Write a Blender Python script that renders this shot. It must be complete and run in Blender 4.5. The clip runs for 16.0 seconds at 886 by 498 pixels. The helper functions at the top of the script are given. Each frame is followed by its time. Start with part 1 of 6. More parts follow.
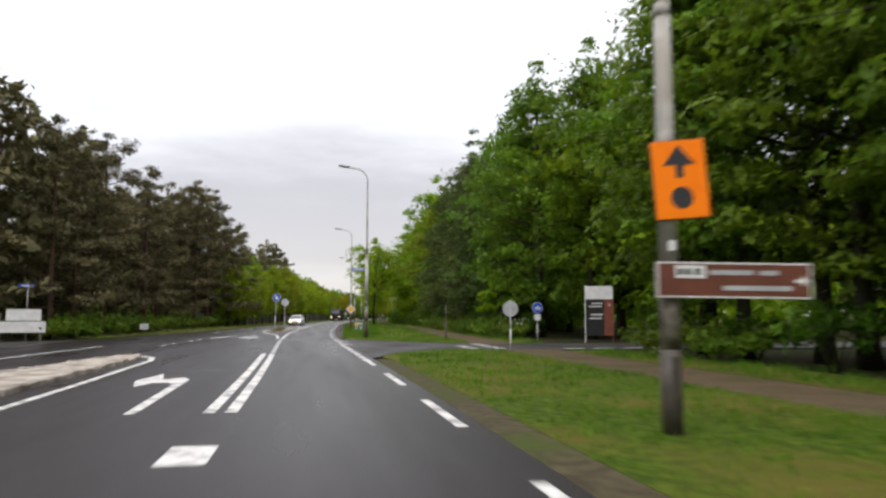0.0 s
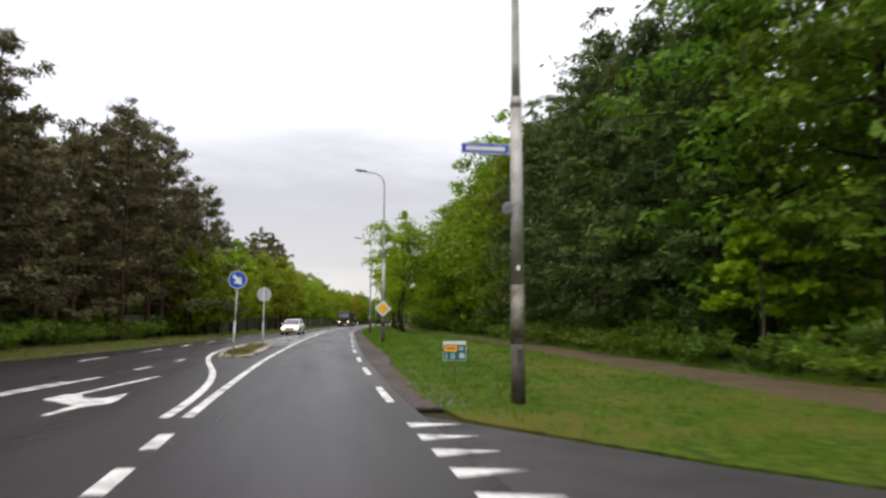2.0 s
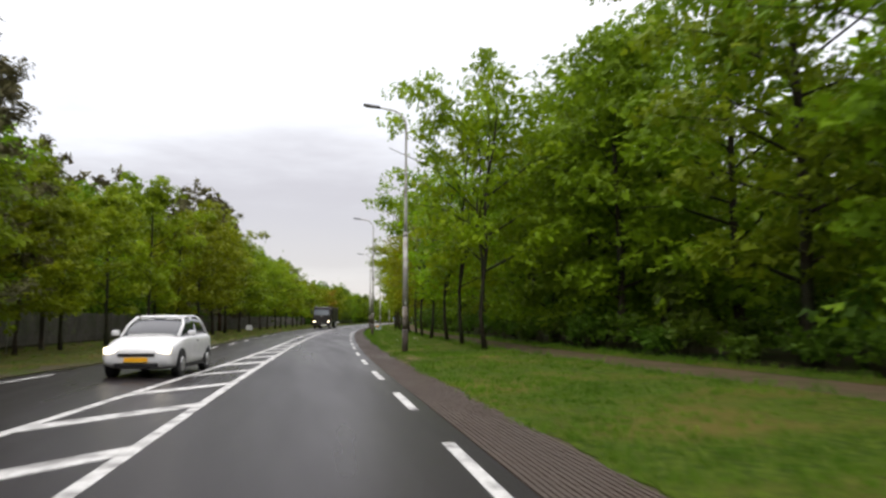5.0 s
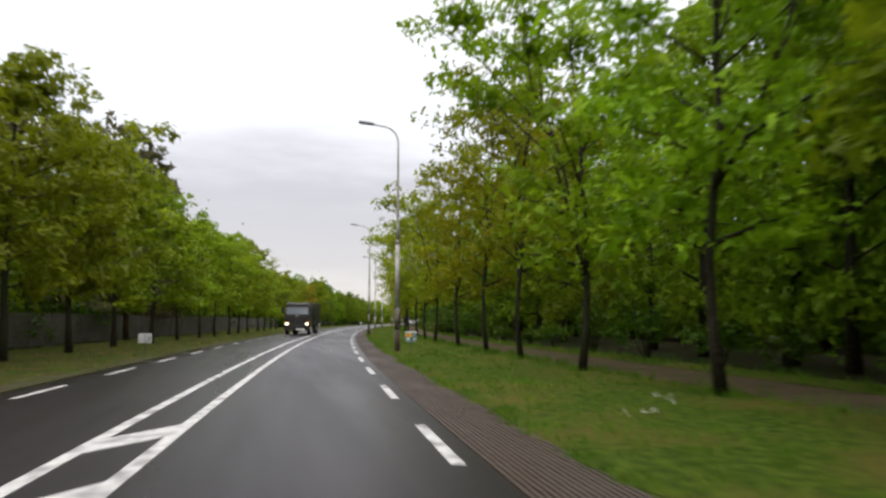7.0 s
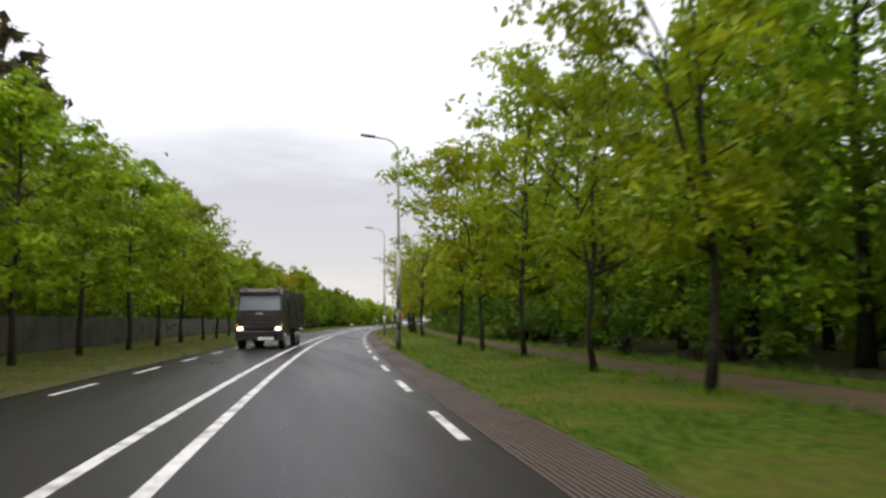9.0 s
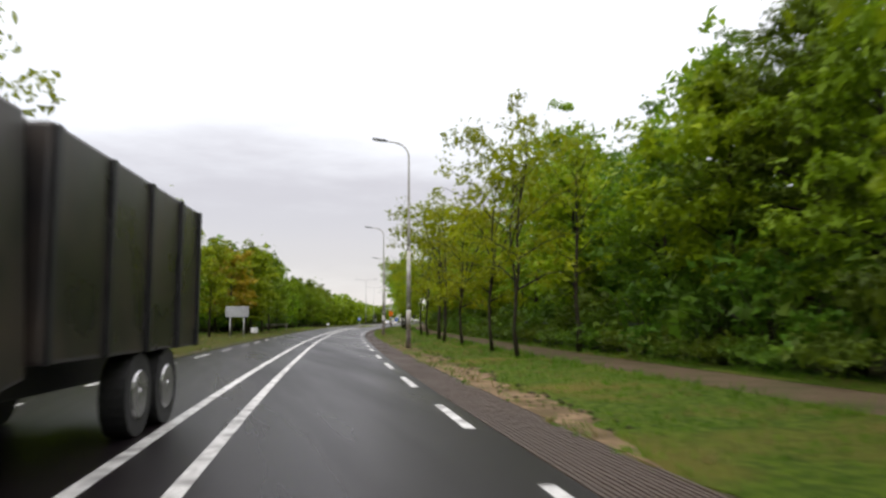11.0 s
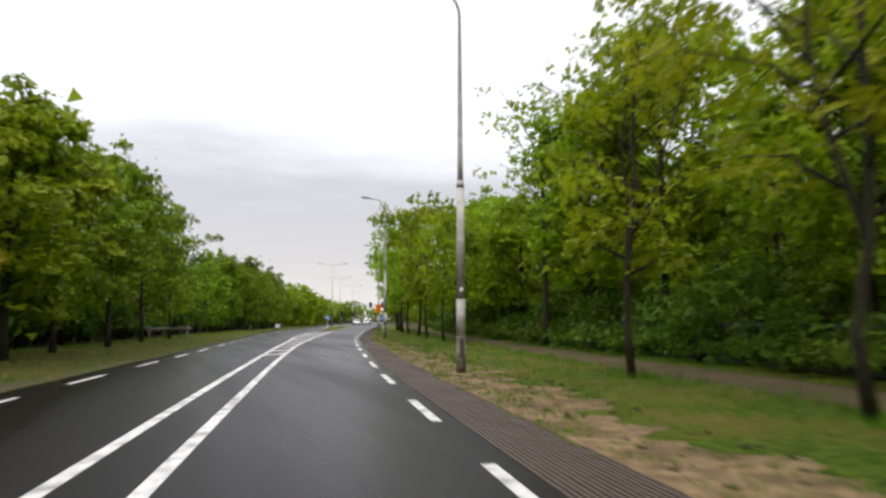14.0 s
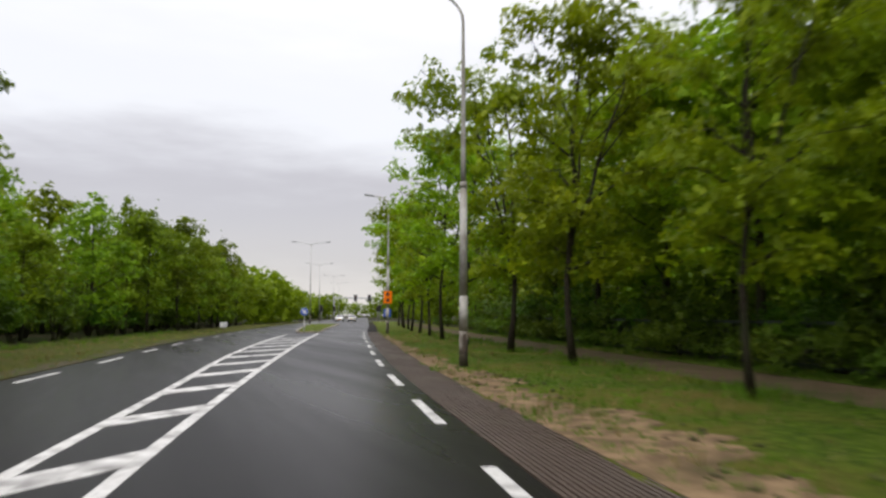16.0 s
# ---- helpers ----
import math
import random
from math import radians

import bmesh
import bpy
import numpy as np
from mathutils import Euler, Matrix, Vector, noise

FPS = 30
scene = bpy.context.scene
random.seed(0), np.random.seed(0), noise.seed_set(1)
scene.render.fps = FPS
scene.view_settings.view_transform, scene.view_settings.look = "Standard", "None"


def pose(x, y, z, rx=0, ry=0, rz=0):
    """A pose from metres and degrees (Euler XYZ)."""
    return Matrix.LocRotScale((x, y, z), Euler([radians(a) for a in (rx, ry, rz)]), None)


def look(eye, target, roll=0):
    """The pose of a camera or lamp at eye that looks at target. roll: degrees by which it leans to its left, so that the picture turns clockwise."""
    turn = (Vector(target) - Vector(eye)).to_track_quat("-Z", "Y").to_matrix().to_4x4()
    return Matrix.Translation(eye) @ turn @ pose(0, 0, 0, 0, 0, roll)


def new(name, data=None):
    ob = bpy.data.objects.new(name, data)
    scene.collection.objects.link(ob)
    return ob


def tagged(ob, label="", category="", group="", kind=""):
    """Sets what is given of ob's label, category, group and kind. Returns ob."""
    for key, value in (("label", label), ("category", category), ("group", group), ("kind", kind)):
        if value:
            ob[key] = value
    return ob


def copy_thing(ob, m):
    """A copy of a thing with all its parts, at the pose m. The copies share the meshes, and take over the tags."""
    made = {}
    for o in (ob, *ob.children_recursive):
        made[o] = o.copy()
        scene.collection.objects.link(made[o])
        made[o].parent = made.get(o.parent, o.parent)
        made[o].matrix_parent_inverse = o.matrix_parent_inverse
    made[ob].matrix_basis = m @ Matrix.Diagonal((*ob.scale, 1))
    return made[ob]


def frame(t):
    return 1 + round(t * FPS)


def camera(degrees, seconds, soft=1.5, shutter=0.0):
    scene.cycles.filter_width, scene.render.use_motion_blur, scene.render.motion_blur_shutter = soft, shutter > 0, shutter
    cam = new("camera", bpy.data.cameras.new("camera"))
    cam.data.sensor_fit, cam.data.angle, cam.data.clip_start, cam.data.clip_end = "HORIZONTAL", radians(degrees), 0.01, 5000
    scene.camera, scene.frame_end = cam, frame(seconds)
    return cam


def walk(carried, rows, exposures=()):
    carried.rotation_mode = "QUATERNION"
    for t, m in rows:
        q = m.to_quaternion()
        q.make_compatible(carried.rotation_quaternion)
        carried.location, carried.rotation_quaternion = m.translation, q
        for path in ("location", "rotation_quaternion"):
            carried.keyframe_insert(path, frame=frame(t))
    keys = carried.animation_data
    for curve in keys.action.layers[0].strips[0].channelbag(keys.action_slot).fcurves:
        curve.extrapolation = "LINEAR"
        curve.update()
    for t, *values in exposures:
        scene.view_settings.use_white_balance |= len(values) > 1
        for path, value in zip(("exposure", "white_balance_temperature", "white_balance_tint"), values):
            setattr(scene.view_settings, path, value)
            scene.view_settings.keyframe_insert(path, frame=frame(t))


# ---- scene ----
cam = camera(62.19, 16.0, soft=2.5, shutter=0.3)
PATH = [
    (0.0, (0.918, -5.632, 1.375), (2.618, 4.180, 2.282), 0.04),
    (0.5, (0.904, 2.859, 1.375), (2.592, 12.676, 2.252), 0.20),
    (1.0, (0.889, 11.398, 1.375), (2.556, 21.215, 2.292), 0.30),
    (1.5, (0.824, 20.005, 1.375), (2.464, 29.825, 2.313), 0.16),
    (2.0, (0.789, 28.597, 1.375), (2.437, 38.413, 2.341), 0.09),
    (2.5, (0.764, 37.179, 1.375), (2.462, 46.994, 2.252), -0.32),
    (3.0, (0.853, 45.676, 1.375), (2.655, 55.468, 2.314), -0.34),
    (3.5, (0.971, 54.104, 1.375), (2.830, 63.877, 2.391), -0.27),
    (4.0, (1.183, 62.532, 1.375), (3.085, 72.299, 2.371), -0.06),
    (4.5, (1.411, 70.936, 1.375), (3.368, 80.696, 2.338), -0.01),
    (5.0, (1.651, 79.303, 1.375), (3.661, 89.053, 2.326), 0.03),
    (5.5, (1.946, 87.85, 1.375), (4.006, 97.589, 2.325), 0.10),
    (6.0, (2.274, 96.36, 1.375), (4.392, 106.087, 2.319), 0.11),
    (6.5, (2.614, 103.515, 1.375), (4.805, 113.221, 2.373), 0.12),
    (7.0, (3.120, 112.432, 1.375), (5.422, 122.115, 2.343), -0.01),
    (7.5, (3.627, 120.771, 1.375), (5.973, 130.443, 2.348), 0.11),
    (8.0, (4.180, 129.259, 1.375), (6.564, 138.924, 2.333), -0.15),
    (8.5, (4.777, 137.858, 1.375), (7.224, 147.509, 2.307), -0.41),
    (9.0, (5.450, 146.542, 1.375), (7.978, 156.169, 2.344), -0.48),
    (9.5, (6.195, 155.257, 1.375), (8.799, 164.869, 2.281), -0.34),
    (10.0, (7.039, 163.960, 1.375), (9.736, 173.545, 2.306), -0.15),
    (10.5, (7.978, 172.640, 1.375), (10.774, 182.194, 2.321), -0.10),
    (11.0, (9.014, 181.282, 1.375), (11.908, 190.805, 2.341), -0.15),
    (11.5, (10.151, 189.882, 1.375), (13.176, 199.366, 2.327), -0.19),
    (12.0, (11.361, 198.464, 1.375), (14.515, 207.904, 2.341), -0.14),
    (12.5, (12.693, 207.078, 1.375), (15.932, 216.488, 2.352), -0.02),
    (13.0, (14.109, 215.793, 1.375), (17.427, 225.179, 2.325), -0.11),
    (13.5, (15.597, 224.517, 1.375), (18.978, 233.878, 2.342), -0.13),
    (14.0, (17.137, 233.225, 1.375), (20.574, 242.567, 2.330), -0.15),
    (14.5, (18.750, 241.899, 1.375), (22.271, 251.209, 2.335), -0.04),
    (15.0, (20.423, 250.477, 1.375), (24.032, 259.754, 2.329), 0.29),
    (15.5, (22.146, 258.951, 1.375), (25.816, 268.206, 2.319), 0.30),
    (16.0, (23.918, 267.415, 1.375), (27.643, 276.651, 2.274), 0.09),
]
walk(cam, [(t, look(e, g, r)) for t, e, g, r in PATH], [(0.0, 0.0), (14.5, 0.0), (15.5, -0.08), (16.0, -0.18)])

# ---- world and light ----
sky_world = bpy.data.worlds.new("overcast_sky")
scene.world = sky_world
sky_world.use_nodes = True
nt = sky_world.node_tree
nt.nodes.clear()
w_out = nt.nodes.new("ShaderNodeOutputWorld")
w_bg = nt.nodes.new("ShaderNodeBackground")
w_sky = nt.nodes.new("ShaderNodeTexSky")
w_sky.sky_type = "NISHITA"
w_sky.sun_disc = False
w_sky.sun_elevation, w_sky.sun_rotation = radians(52), radians(150)
w_co = nt.nodes.new("ShaderNodeTexCoord")
w_sep = nt.nodes.new("ShaderNodeSeparateXYZ")
nt.links.new(w_co.outputs["Generated"], w_sep.inputs[0])
w_map = nt.nodes.new("ShaderNodeMapping")
w_map.inputs["Scale"].default_value = (1.0, 1.0, 4.5)
nt.links.new(w_co.outputs["Generated"], w_map.inputs[0])
w_noise = nt.nodes.new("ShaderNodeTexNoise")
w_noise.inputs["Scale"].default_value = 2.6
w_noise.inputs["Detail"].default_value = 5.0
w_noise.inputs["Roughness"].default_value = 0.55
nt.links.new(w_map.outputs[0], w_noise.inputs["Vector"])
w_add = nt.nodes.new("ShaderNodeMath")
w_add.operation = "MULTIPLY_ADD"
w_add.inputs[1].default_value = 0.2
nt.links.new(w_noise.outputs["Fac"], w_add.inputs[0])
nt.links.new(w_sep.outputs["Z"], w_add.inputs[2])
w_ramp = nt.nodes.new("ShaderNodeValToRGB")
w_ramp.color_ramp.interpolation = "EASE"
ramp_stops = [(0.0, (0.64, 0.605, 0.605)), (0.11, (0.735, 0.69, 0.69)), (0.17, (0.62, 0.57, 0.575)),
              (0.255, (0.60, 0.556, 0.57)), (0.36, (1.0, 0.99, 1.01)), (1.0, (2.42, 2.33, 2.38))]
el_ = w_ramp.color_ramp.elements
el_[0].position, el_[0].color = ramp_stops[0][0], (*ramp_stops[0][1], 1)
el_[1].position, el_[1].color = ramp_stops[-1][0], (*ramp_stops[-1][1], 1)
for p_, c_ in ramp_stops[1:-1]:
    e_ = el_.new(p_)
    e_.color = (*c_, 1)
nt.links.new(w_add.outputs[0], w_ramp.inputs[0])
w_mix = nt.nodes.new("ShaderNodeMix")
w_mix.data_type, w_mix.blend_type = "RGBA", "ADD"
w_mix.inputs[0].default_value = 0.03
nt.links.new(w_ramp.outputs[0], w_mix.inputs[6])
nt.links.new(w_sky.outputs[0], w_mix.inputs[7])
nt.links.new(w_mix.outputs[2], w_bg.inputs[0])
w_bg.inputs[1].default_value = 1.0
nt.links.new(w_bg.outputs[0], w_out.inputs[0])

sun_data = bpy.data.lights.new("veiled_sun", "SUN")
sun_data.energy, sun_data.angle, sun_data.color = 1.15, radians(30), (1.0, 0.96, 0.9)
sun = new("veiled_sun", sun_data)
sun.matrix_world = look((-40, 20, 100), (0, 70, 0))
scene.view_settings.exposure = 0.0

# ---- the line of the road ----
K = 1.1                                   # metres in one unit of the plan
POLY = (-2.027282e-09, 1.7403609e-06, 6.8571e-05, -0.0038592, 0.79258)
ty_ = np.linspace(-150.0, 1100.0, 12501)
base_ = np.polyval(POLY, np.clip(ty_, -20, 238))
d0_ = np.polyval(np.polyder(POLY), -20.0)
d1_ = np.polyval(np.polyder(POLY), 238.0)
far_ = np.clip(ty_ - 238, 0, None)
bend_ = np.clip(far_, 0, 70)
tx_ = base_ + d0_ * np.clip(ty_ + 20, None, 0) + d1_ * far_ + 0.5 * 0.00105 * bend_ ** 2 + 0.00105 * 70 * np.clip(far_ - 70, 0, None)
ts_ = np.concatenate([[0], np.cumsum(np.hypot(np.diff(tx_), np.diff(ty_)))])
ts_ -= np.interp(0, ty_, ts_)


def line_at(s):
    """Plan point and unit tangent of the road's line at chainage s (arrays too)."""
    x, y = np.interp(s, ts_, tx_), np.interp(s, ts_, ty_)
    a, b = np.interp(np.asarray(s) - 0.5, ts_, tx_), np.interp(np.asarray(s) - 0.5, ts_, ty_)
    c, d = np.interp(np.asarray(s) + 0.5, ts_, tx_), np.interp(np.asarray(s) + 0.5, ts_, ty_)
    n = np.hypot(c - a, d - b)
    return x, y, (c - a) / n, (d - b) / n


def P(s, l, z=0.0):
    x, y, u, v = line_at(s)
    return Vector((K * (x + l * v), K * (y - l * u), z))


def PA(s, l, z):
    """Array version of P: an (n, 3) array."""
    x, y, u, v = line_at(s)
    return np.stack([K * (x + l * v), K * (y - l * u), np.broadcast_to(z, np.shape(x))], -1)


def at(s, l, z=0.0, turn=0.0):
    """A pose on the plan whose y runs along the road and x to its right side."""
    x, y, u, v = line_at(s)
    p = P(s, l, z)
    return pose(p.x, p.y, p.z, 0, 0, math.degrees(math.atan2(-u, v)) + turn)


def table(*pairs):
    """A smoothed offset from the road's line, by chainage."""
    g = np.arange(-160.0, 900.0, 1.0)
    v = np.interp(g, [p[0] for p in pairs], [p[1] for p in pairs])
    v = np.convolve(np.pad(v, 5, mode="edge"), np.ones(11) / 11, mode="valid")
    return lambda s: np.interp(s, g, v)


edge_r = table((-40, 1.75), (5, 1.72), (18, 1.5), (25, 1.3), (35, 0.97), (48, 1.0), (58, 1.1), (68, 1.24), (80, 1.4), (95, 1.3),
               (135, 1.45), (165, 1.6), (200, 1.68), (230, 1.4), (255, 1.28), (265, 1.3), (274, 1.5), (285, 1.6), (300, 1.75), (330, 2.0))
ctr_r = table((-40, -1.0), (5, -0.97), (16, -1.15), (20, -1.3), (25, -1.45), (36, -1.77), (50, -1.95), (58, -1.85), (65, -1.83),
              (95, -1.5), (105, -1.42), (131, -1.32), (165, -1.15), (194, -1.03), (226, -1.26), (238, -1.45), (250, -1.62),
              (257, -1.6), (270, -1.5), (297, -1.36), (330, -1.3))
ctr_l = table((60, -4.25), (65, -4.1), (75, -3.7), (85, -3.05), (95, -2.42), (105, -2.13), (131, -2.08), (165, -1.9), (194, -1.8),
              (226, -2.0), (239, -2.18), (250, -2.48), (257, -2.57), (267, -3.1), (284, -3.33), (297, -3.1), (330, -3.6))
edge_l = table((-40, -9.2), (18, -9.0), (28, -8.4), (45, -7.6), (60, -6.9), (72, -6.8), (82, -6.6), (90, -5.9), (100, -4.9), (106, -4.65),
               (140, -4.74), (165, -4.65), (205, -4.5), (235, -4.98), (242, -5.06), (260, -5.7), (269, -6.06), (276, -6.57), (300, -7.2), (330, -7.6))
path_n = table((-60, 6.9), (20, 6.9), (40, 7.6), (60, 8.6), (80, 8.8), (100, 7.5), (150, 7.0), (190, 7.2), (213, 7.5), (260, 7.3), (400, 7.6))

# ---- materials ----


def nodes_of(name):
    m = bpy.data.materials.new(name)
    m.use_nodes = True
    t = m.node_tree
    return m, t, t.nodes["Principled BSDF"], t.nodes["Material Output"]


def rgb(c):
    return (c[0], c[1], c[2], 1.0)


def surface(name, c1, c2, scale=8.0, rough=(0.6, 0.8), fine=60.0, bump=0.3, depth=0.01, metal=0.0, c3=None, patch=0.4, spec=0.5, lo=0.38, hi=0.62, objvar=0.0, stretch=1.0):
    """A material with two scales of variation: c1-c2 by a middle noise, c3 in large patches, fine grain as relief."""
    m, t, b, out = nodes_of(name)
    geo = t.nodes.new("ShaderNodeNewGeometry")
    n1 = t.nodes.new("ShaderNodeTexNoise")
    n1.inputs["Scale"].default_value, n1.inputs["Detail"].default_value = scale, 6
    t.links.new(geo.outputs["Position"], n1.inputs["Vector"])
    r1 = t.nodes.new("ShaderNodeValToRGB")
    r1.color_ramp.elements[0].position, r1.color_ramp.elements[1].position = lo, hi
    r1.color_ramp.elements[0].color, r1.color_ramp.elements[1].color = rgb(c1), rgb(c2)
    t.links.new(n1.outputs["Fac"], r1.inputs[0])
    colour = r1.outputs[0]
    n2 = t.nodes.new("ShaderNodeTexNoise")
    n2.inputs["Scale"].default_value, n2.inputs["Detail"].default_value = patch, 4
    mp = t.nodes.new("ShaderNodeMapping")
    mp.inputs["Scale"].default_value = (1.0, stretch, 1.0)
    t.links.new(geo.outputs["Position"], mp.inputs[0])
    t.links.new(mp.outputs[0], n2.inputs["Vector"])
    if c3 is not None:
        mr = t.nodes.new("ShaderNodeMapRange")
        mr.inputs[1].default_value, mr.inputs[2].default_value = 0.46, 0.66
        t.links.new(n2.outputs["Fac"], mr.inputs[0])
        mx = t.nodes.new("ShaderNodeMix")
        mx.data_type = "RGBA"
        t.links.new(mr.outputs[0], mx.inputs[0])
        t.links.new(colour, mx.inputs[6])
        mx.inputs[7].default_value = rgb(c3)
        colour = mx.outputs[2]
    if objvar:
        oi = t.nodes.new("ShaderNodeObjectInfo")
        hs = t.nodes.new("ShaderNodeHueSaturation")
        mv = t.nodes.new("ShaderNodeMapRange")
        mv.inputs[3].default_value, mv.inputs[4].default_value = 1 - objvar, 1 + objvar
        t.links.new(oi.outputs["Random"], mv.inputs[0])
        t.links.new(mv.outputs[0], hs.inputs["Value"])
        t.links.new(colour, hs.inputs["Color"])
        colour = hs.outputs[0]
    t.links.new(colour, b.inputs["Base Color"])
    rr = t.nodes.new("ShaderNodeMapRange")
    rr.inputs[1].default_value, rr.inputs[2].default_value = 0.35, 0.65
    rr.inputs[3].default_value, rr.inputs[4].default_value = rough
    t.links.new(n2.outputs["Fac"], rr.inputs[0])
    t.links.new(rr.outputs[0], b.inputs["Roughness"])
    b.inputs["Metallic"].default_value = metal
    b.inputs["Specular IOR Level"].default_value = spec
    if bump:
        n3 = t.nodes.new("ShaderNodeTexNoise")
        n3.inputs["Scale"].default_value, n3.inputs["Detail"].default_value = fine, 3
        t.links.new(geo.outputs["Position"], n3.inputs["Vector"])
        bp = t.nodes.new("ShaderNodeBump")
        bp.inputs["Strength"].default_value, bp.inputs["Distance"].default_value = bump, depth
        t.links.new(n3.outputs["Fac"], bp.inputs["Height"])
        t.links.new(bp.outputs[0], b.inputs["Normal"])
    return m


def leafage(name, c1, c2, c3, rough=0.45, through_=0.35, objvar=0.22, shoots=0.3):
    """Leaves: colour by spray, by shoot and by tree, light passing through them."""
    m, t, b, out = nodes_of(name)
    geo = t.nodes.new("ShaderNodeNewGeometry")
    nz = t.nodes.new("ShaderNodeTexNoise")
    nz.inputs["Scale"].default_value, nz.inputs["Detail"].default_value = 0.75, 3
    t.links.new(geo.outputs["Position"], nz.inputs["Vector"])
    wide = t.nodes.new("ShaderNodeMapRange")
    wide.inputs[1].default_value, wide.inputs[2].default_value = 0.3, 0.7
    t.links.new(nz.outputs["Fac"], wide.inputs[0])
    blend = t.nodes.new("ShaderNodeMix")
    blend.inputs[0].default_value = 0.55
    t.links.new(geo.outputs["Random Per Island"], blend.inputs[2])
    t.links.new(wide.outputs[0], blend.inputs[3])
    r = t.nodes.new("ShaderNodeValToRGB")
    r.color_ramp.elements[0].color, r.color_ramp.elements[1].color = rgb(c1), rgb(c3)
    r.color_ramp.elements[0].position, r.color_ramp.elements[1].position = 0.12, 0.9
    e = r.color_ramp.elements.new(0.55)
    e.color = rgb(c2)
    t.links.new(blend.outputs[0], r.inputs[0])
    oi = t.nodes.new("ShaderNodeObjectInfo")
    hs = t.nodes.new("ShaderNodeHueSaturation")
    mv = t.nodes.new("ShaderNodeMapRange")
    mv.inputs[3].default_value, mv.inputs[4].default_value = 1 - objvar, 1 + objvar
    t.links.new(oi.outputs["Random"], mv.inputs[0])
    big = t.nodes.new("ShaderNodeTexNoise")
    big.inputs["Scale"].default_value = 0.3
    t.links.new(geo.outputs["Position"], big.inputs["Vector"])
    bigr = t.nodes.new("ShaderNodeMapRange")
    bigr.inputs[1].default_value, bigr.inputs[2].default_value = 0.3, 0.7
    bigr.inputs[3].default_value, bigr.inputs[4].default_value = 1 - shoots, 1 + shoots
    t.links.new(big.outputs["Fac"], bigr.inputs[0])
    mul = t.nodes.new("ShaderNodeMath")
    mul.operation = "MULTIPLY"
    t.links.new(mv.outputs[0], mul.inputs[0])
    t.links.new(bigr.outputs[0], mul.inputs[1])
    t.links.new(mul.outputs[0], hs.inputs["Value"])
    mh = t.nodes.new("ShaderNodeMapRange")
    mh.inputs[3].default_value, mh.inputs[4].default_value = 0.492, 0.532
    t.links.new(oi.outputs["Random"], mh.inputs[0])
    t.links.new(mh.outputs[0], hs.inputs["Hue"])
    t.links.new(r.outputs[0], hs.inputs["Color"])
    t.links.new(hs.outputs[0], b.inputs["Base Color"])
    b.inputs["Roughness"].default_value = rough
    b.inputs["Specular IOR Level"].default_value = 0.1
    tr = t.nodes.new("ShaderNodeBsdfTranslucent")
    t.links.new(hs.outputs[0], tr.inputs[0])
    mx = t.nodes.new("ShaderNodeMixShader")
    mx.inputs[0].default_value = through_
    t.links.new(b.outputs[0], mx.inputs[1])
    t.links.new(tr.outputs[0], mx.inputs[2])
    t.links.new(mx.outputs[0], out.inputs[0])
    return m


def glow(name, c, strength):
    m, t, b, out = nodes_of(name)
    b.inputs["Base Color"].default_value = rgb(c)
    b.inputs["Emission Color"].default_value = rgb(c)
    b.inputs["Emission Strength"].default_value = strength
    return m


def glass(name, tint=(0.02, 0.025, 0.03), rough=0.05):
    m, t, b, out = nodes_of(name)
    b.inputs["Base Color"].default_value = rgb(tint)
    b.inputs["Roughness"].default_value = rough
    b.inputs["Specular IOR Level"].default_value = 0.8
    return m


asphalt = surface("wet_asphalt", (0.0112, 0.008649, 0.0095), (0.0192, 0.01497, 0.0164), 30, (0.26, 0.39), 140, 0.35, 0.006, c3=(0.0118, 0.009207, 0.0101), patch=0.7, spec=0.12, stretch=0.08)


def darker_further(m, dark, y0, y1):
    """Lets the road's surface pass into a darker, less glossy one further along."""
    tr = m.node_tree
    b = tr.nodes["Principled BSDF"]
    old = b.inputs["Base Color"].links[0].from_socket
    geo = tr.nodes.new("ShaderNodeNewGeometry")
    sep = tr.nodes.new("ShaderNodeSeparateXYZ")
    tr.links.new(geo.outputs["Position"], sep.inputs[0])
    nz = tr.nodes.new("ShaderNodeTexNoise")
    nz.inputs["Scale"].default_value = 0.3
    tr.links.new(geo.outputs["Position"], nz.inputs["Vector"])
    ad = tr.nodes.new("ShaderNodeMath")
    ad.operation = "MULTIPLY_ADD"
    ad.inputs[1].default_value = 12.0
    tr.links.new(nz.outputs["Fac"], ad.inputs[0])
    tr.links.new(sep.outputs["Y"], ad.inputs[2])
    mr = tr.nodes.new("ShaderNodeMapRange")
    mr.inputs[1].default_value, mr.inputs[2].default_value = y0, y1
    tr.links.new(ad.outputs[0], mr.inputs[0])
    mx = tr.nodes.new("ShaderNodeMix")
    mx.data_type = "RGBA"
    mx.blend_type = "MULTIPLY"
    tr.links.new(mr.outputs[0], mx.inputs[0])
    tr.links.new(old, mx.inputs[6])
    mx.inputs[7].default_value = rgb(dark)
    tr.links.new(mx.outputs[2], b.inputs["Base Color"])
    sp = tr.nodes.new("ShaderNodeMapRange")
    sp.inputs[3].default_value, sp.inputs[4].default_value = b.inputs["Specular IOR Level"].default_value, 0.075
    tr.links.new(mr.outputs[0], sp.inputs[0])
    tr.links.new(sp.outputs[0], b.inputs["Specular IOR Level"])


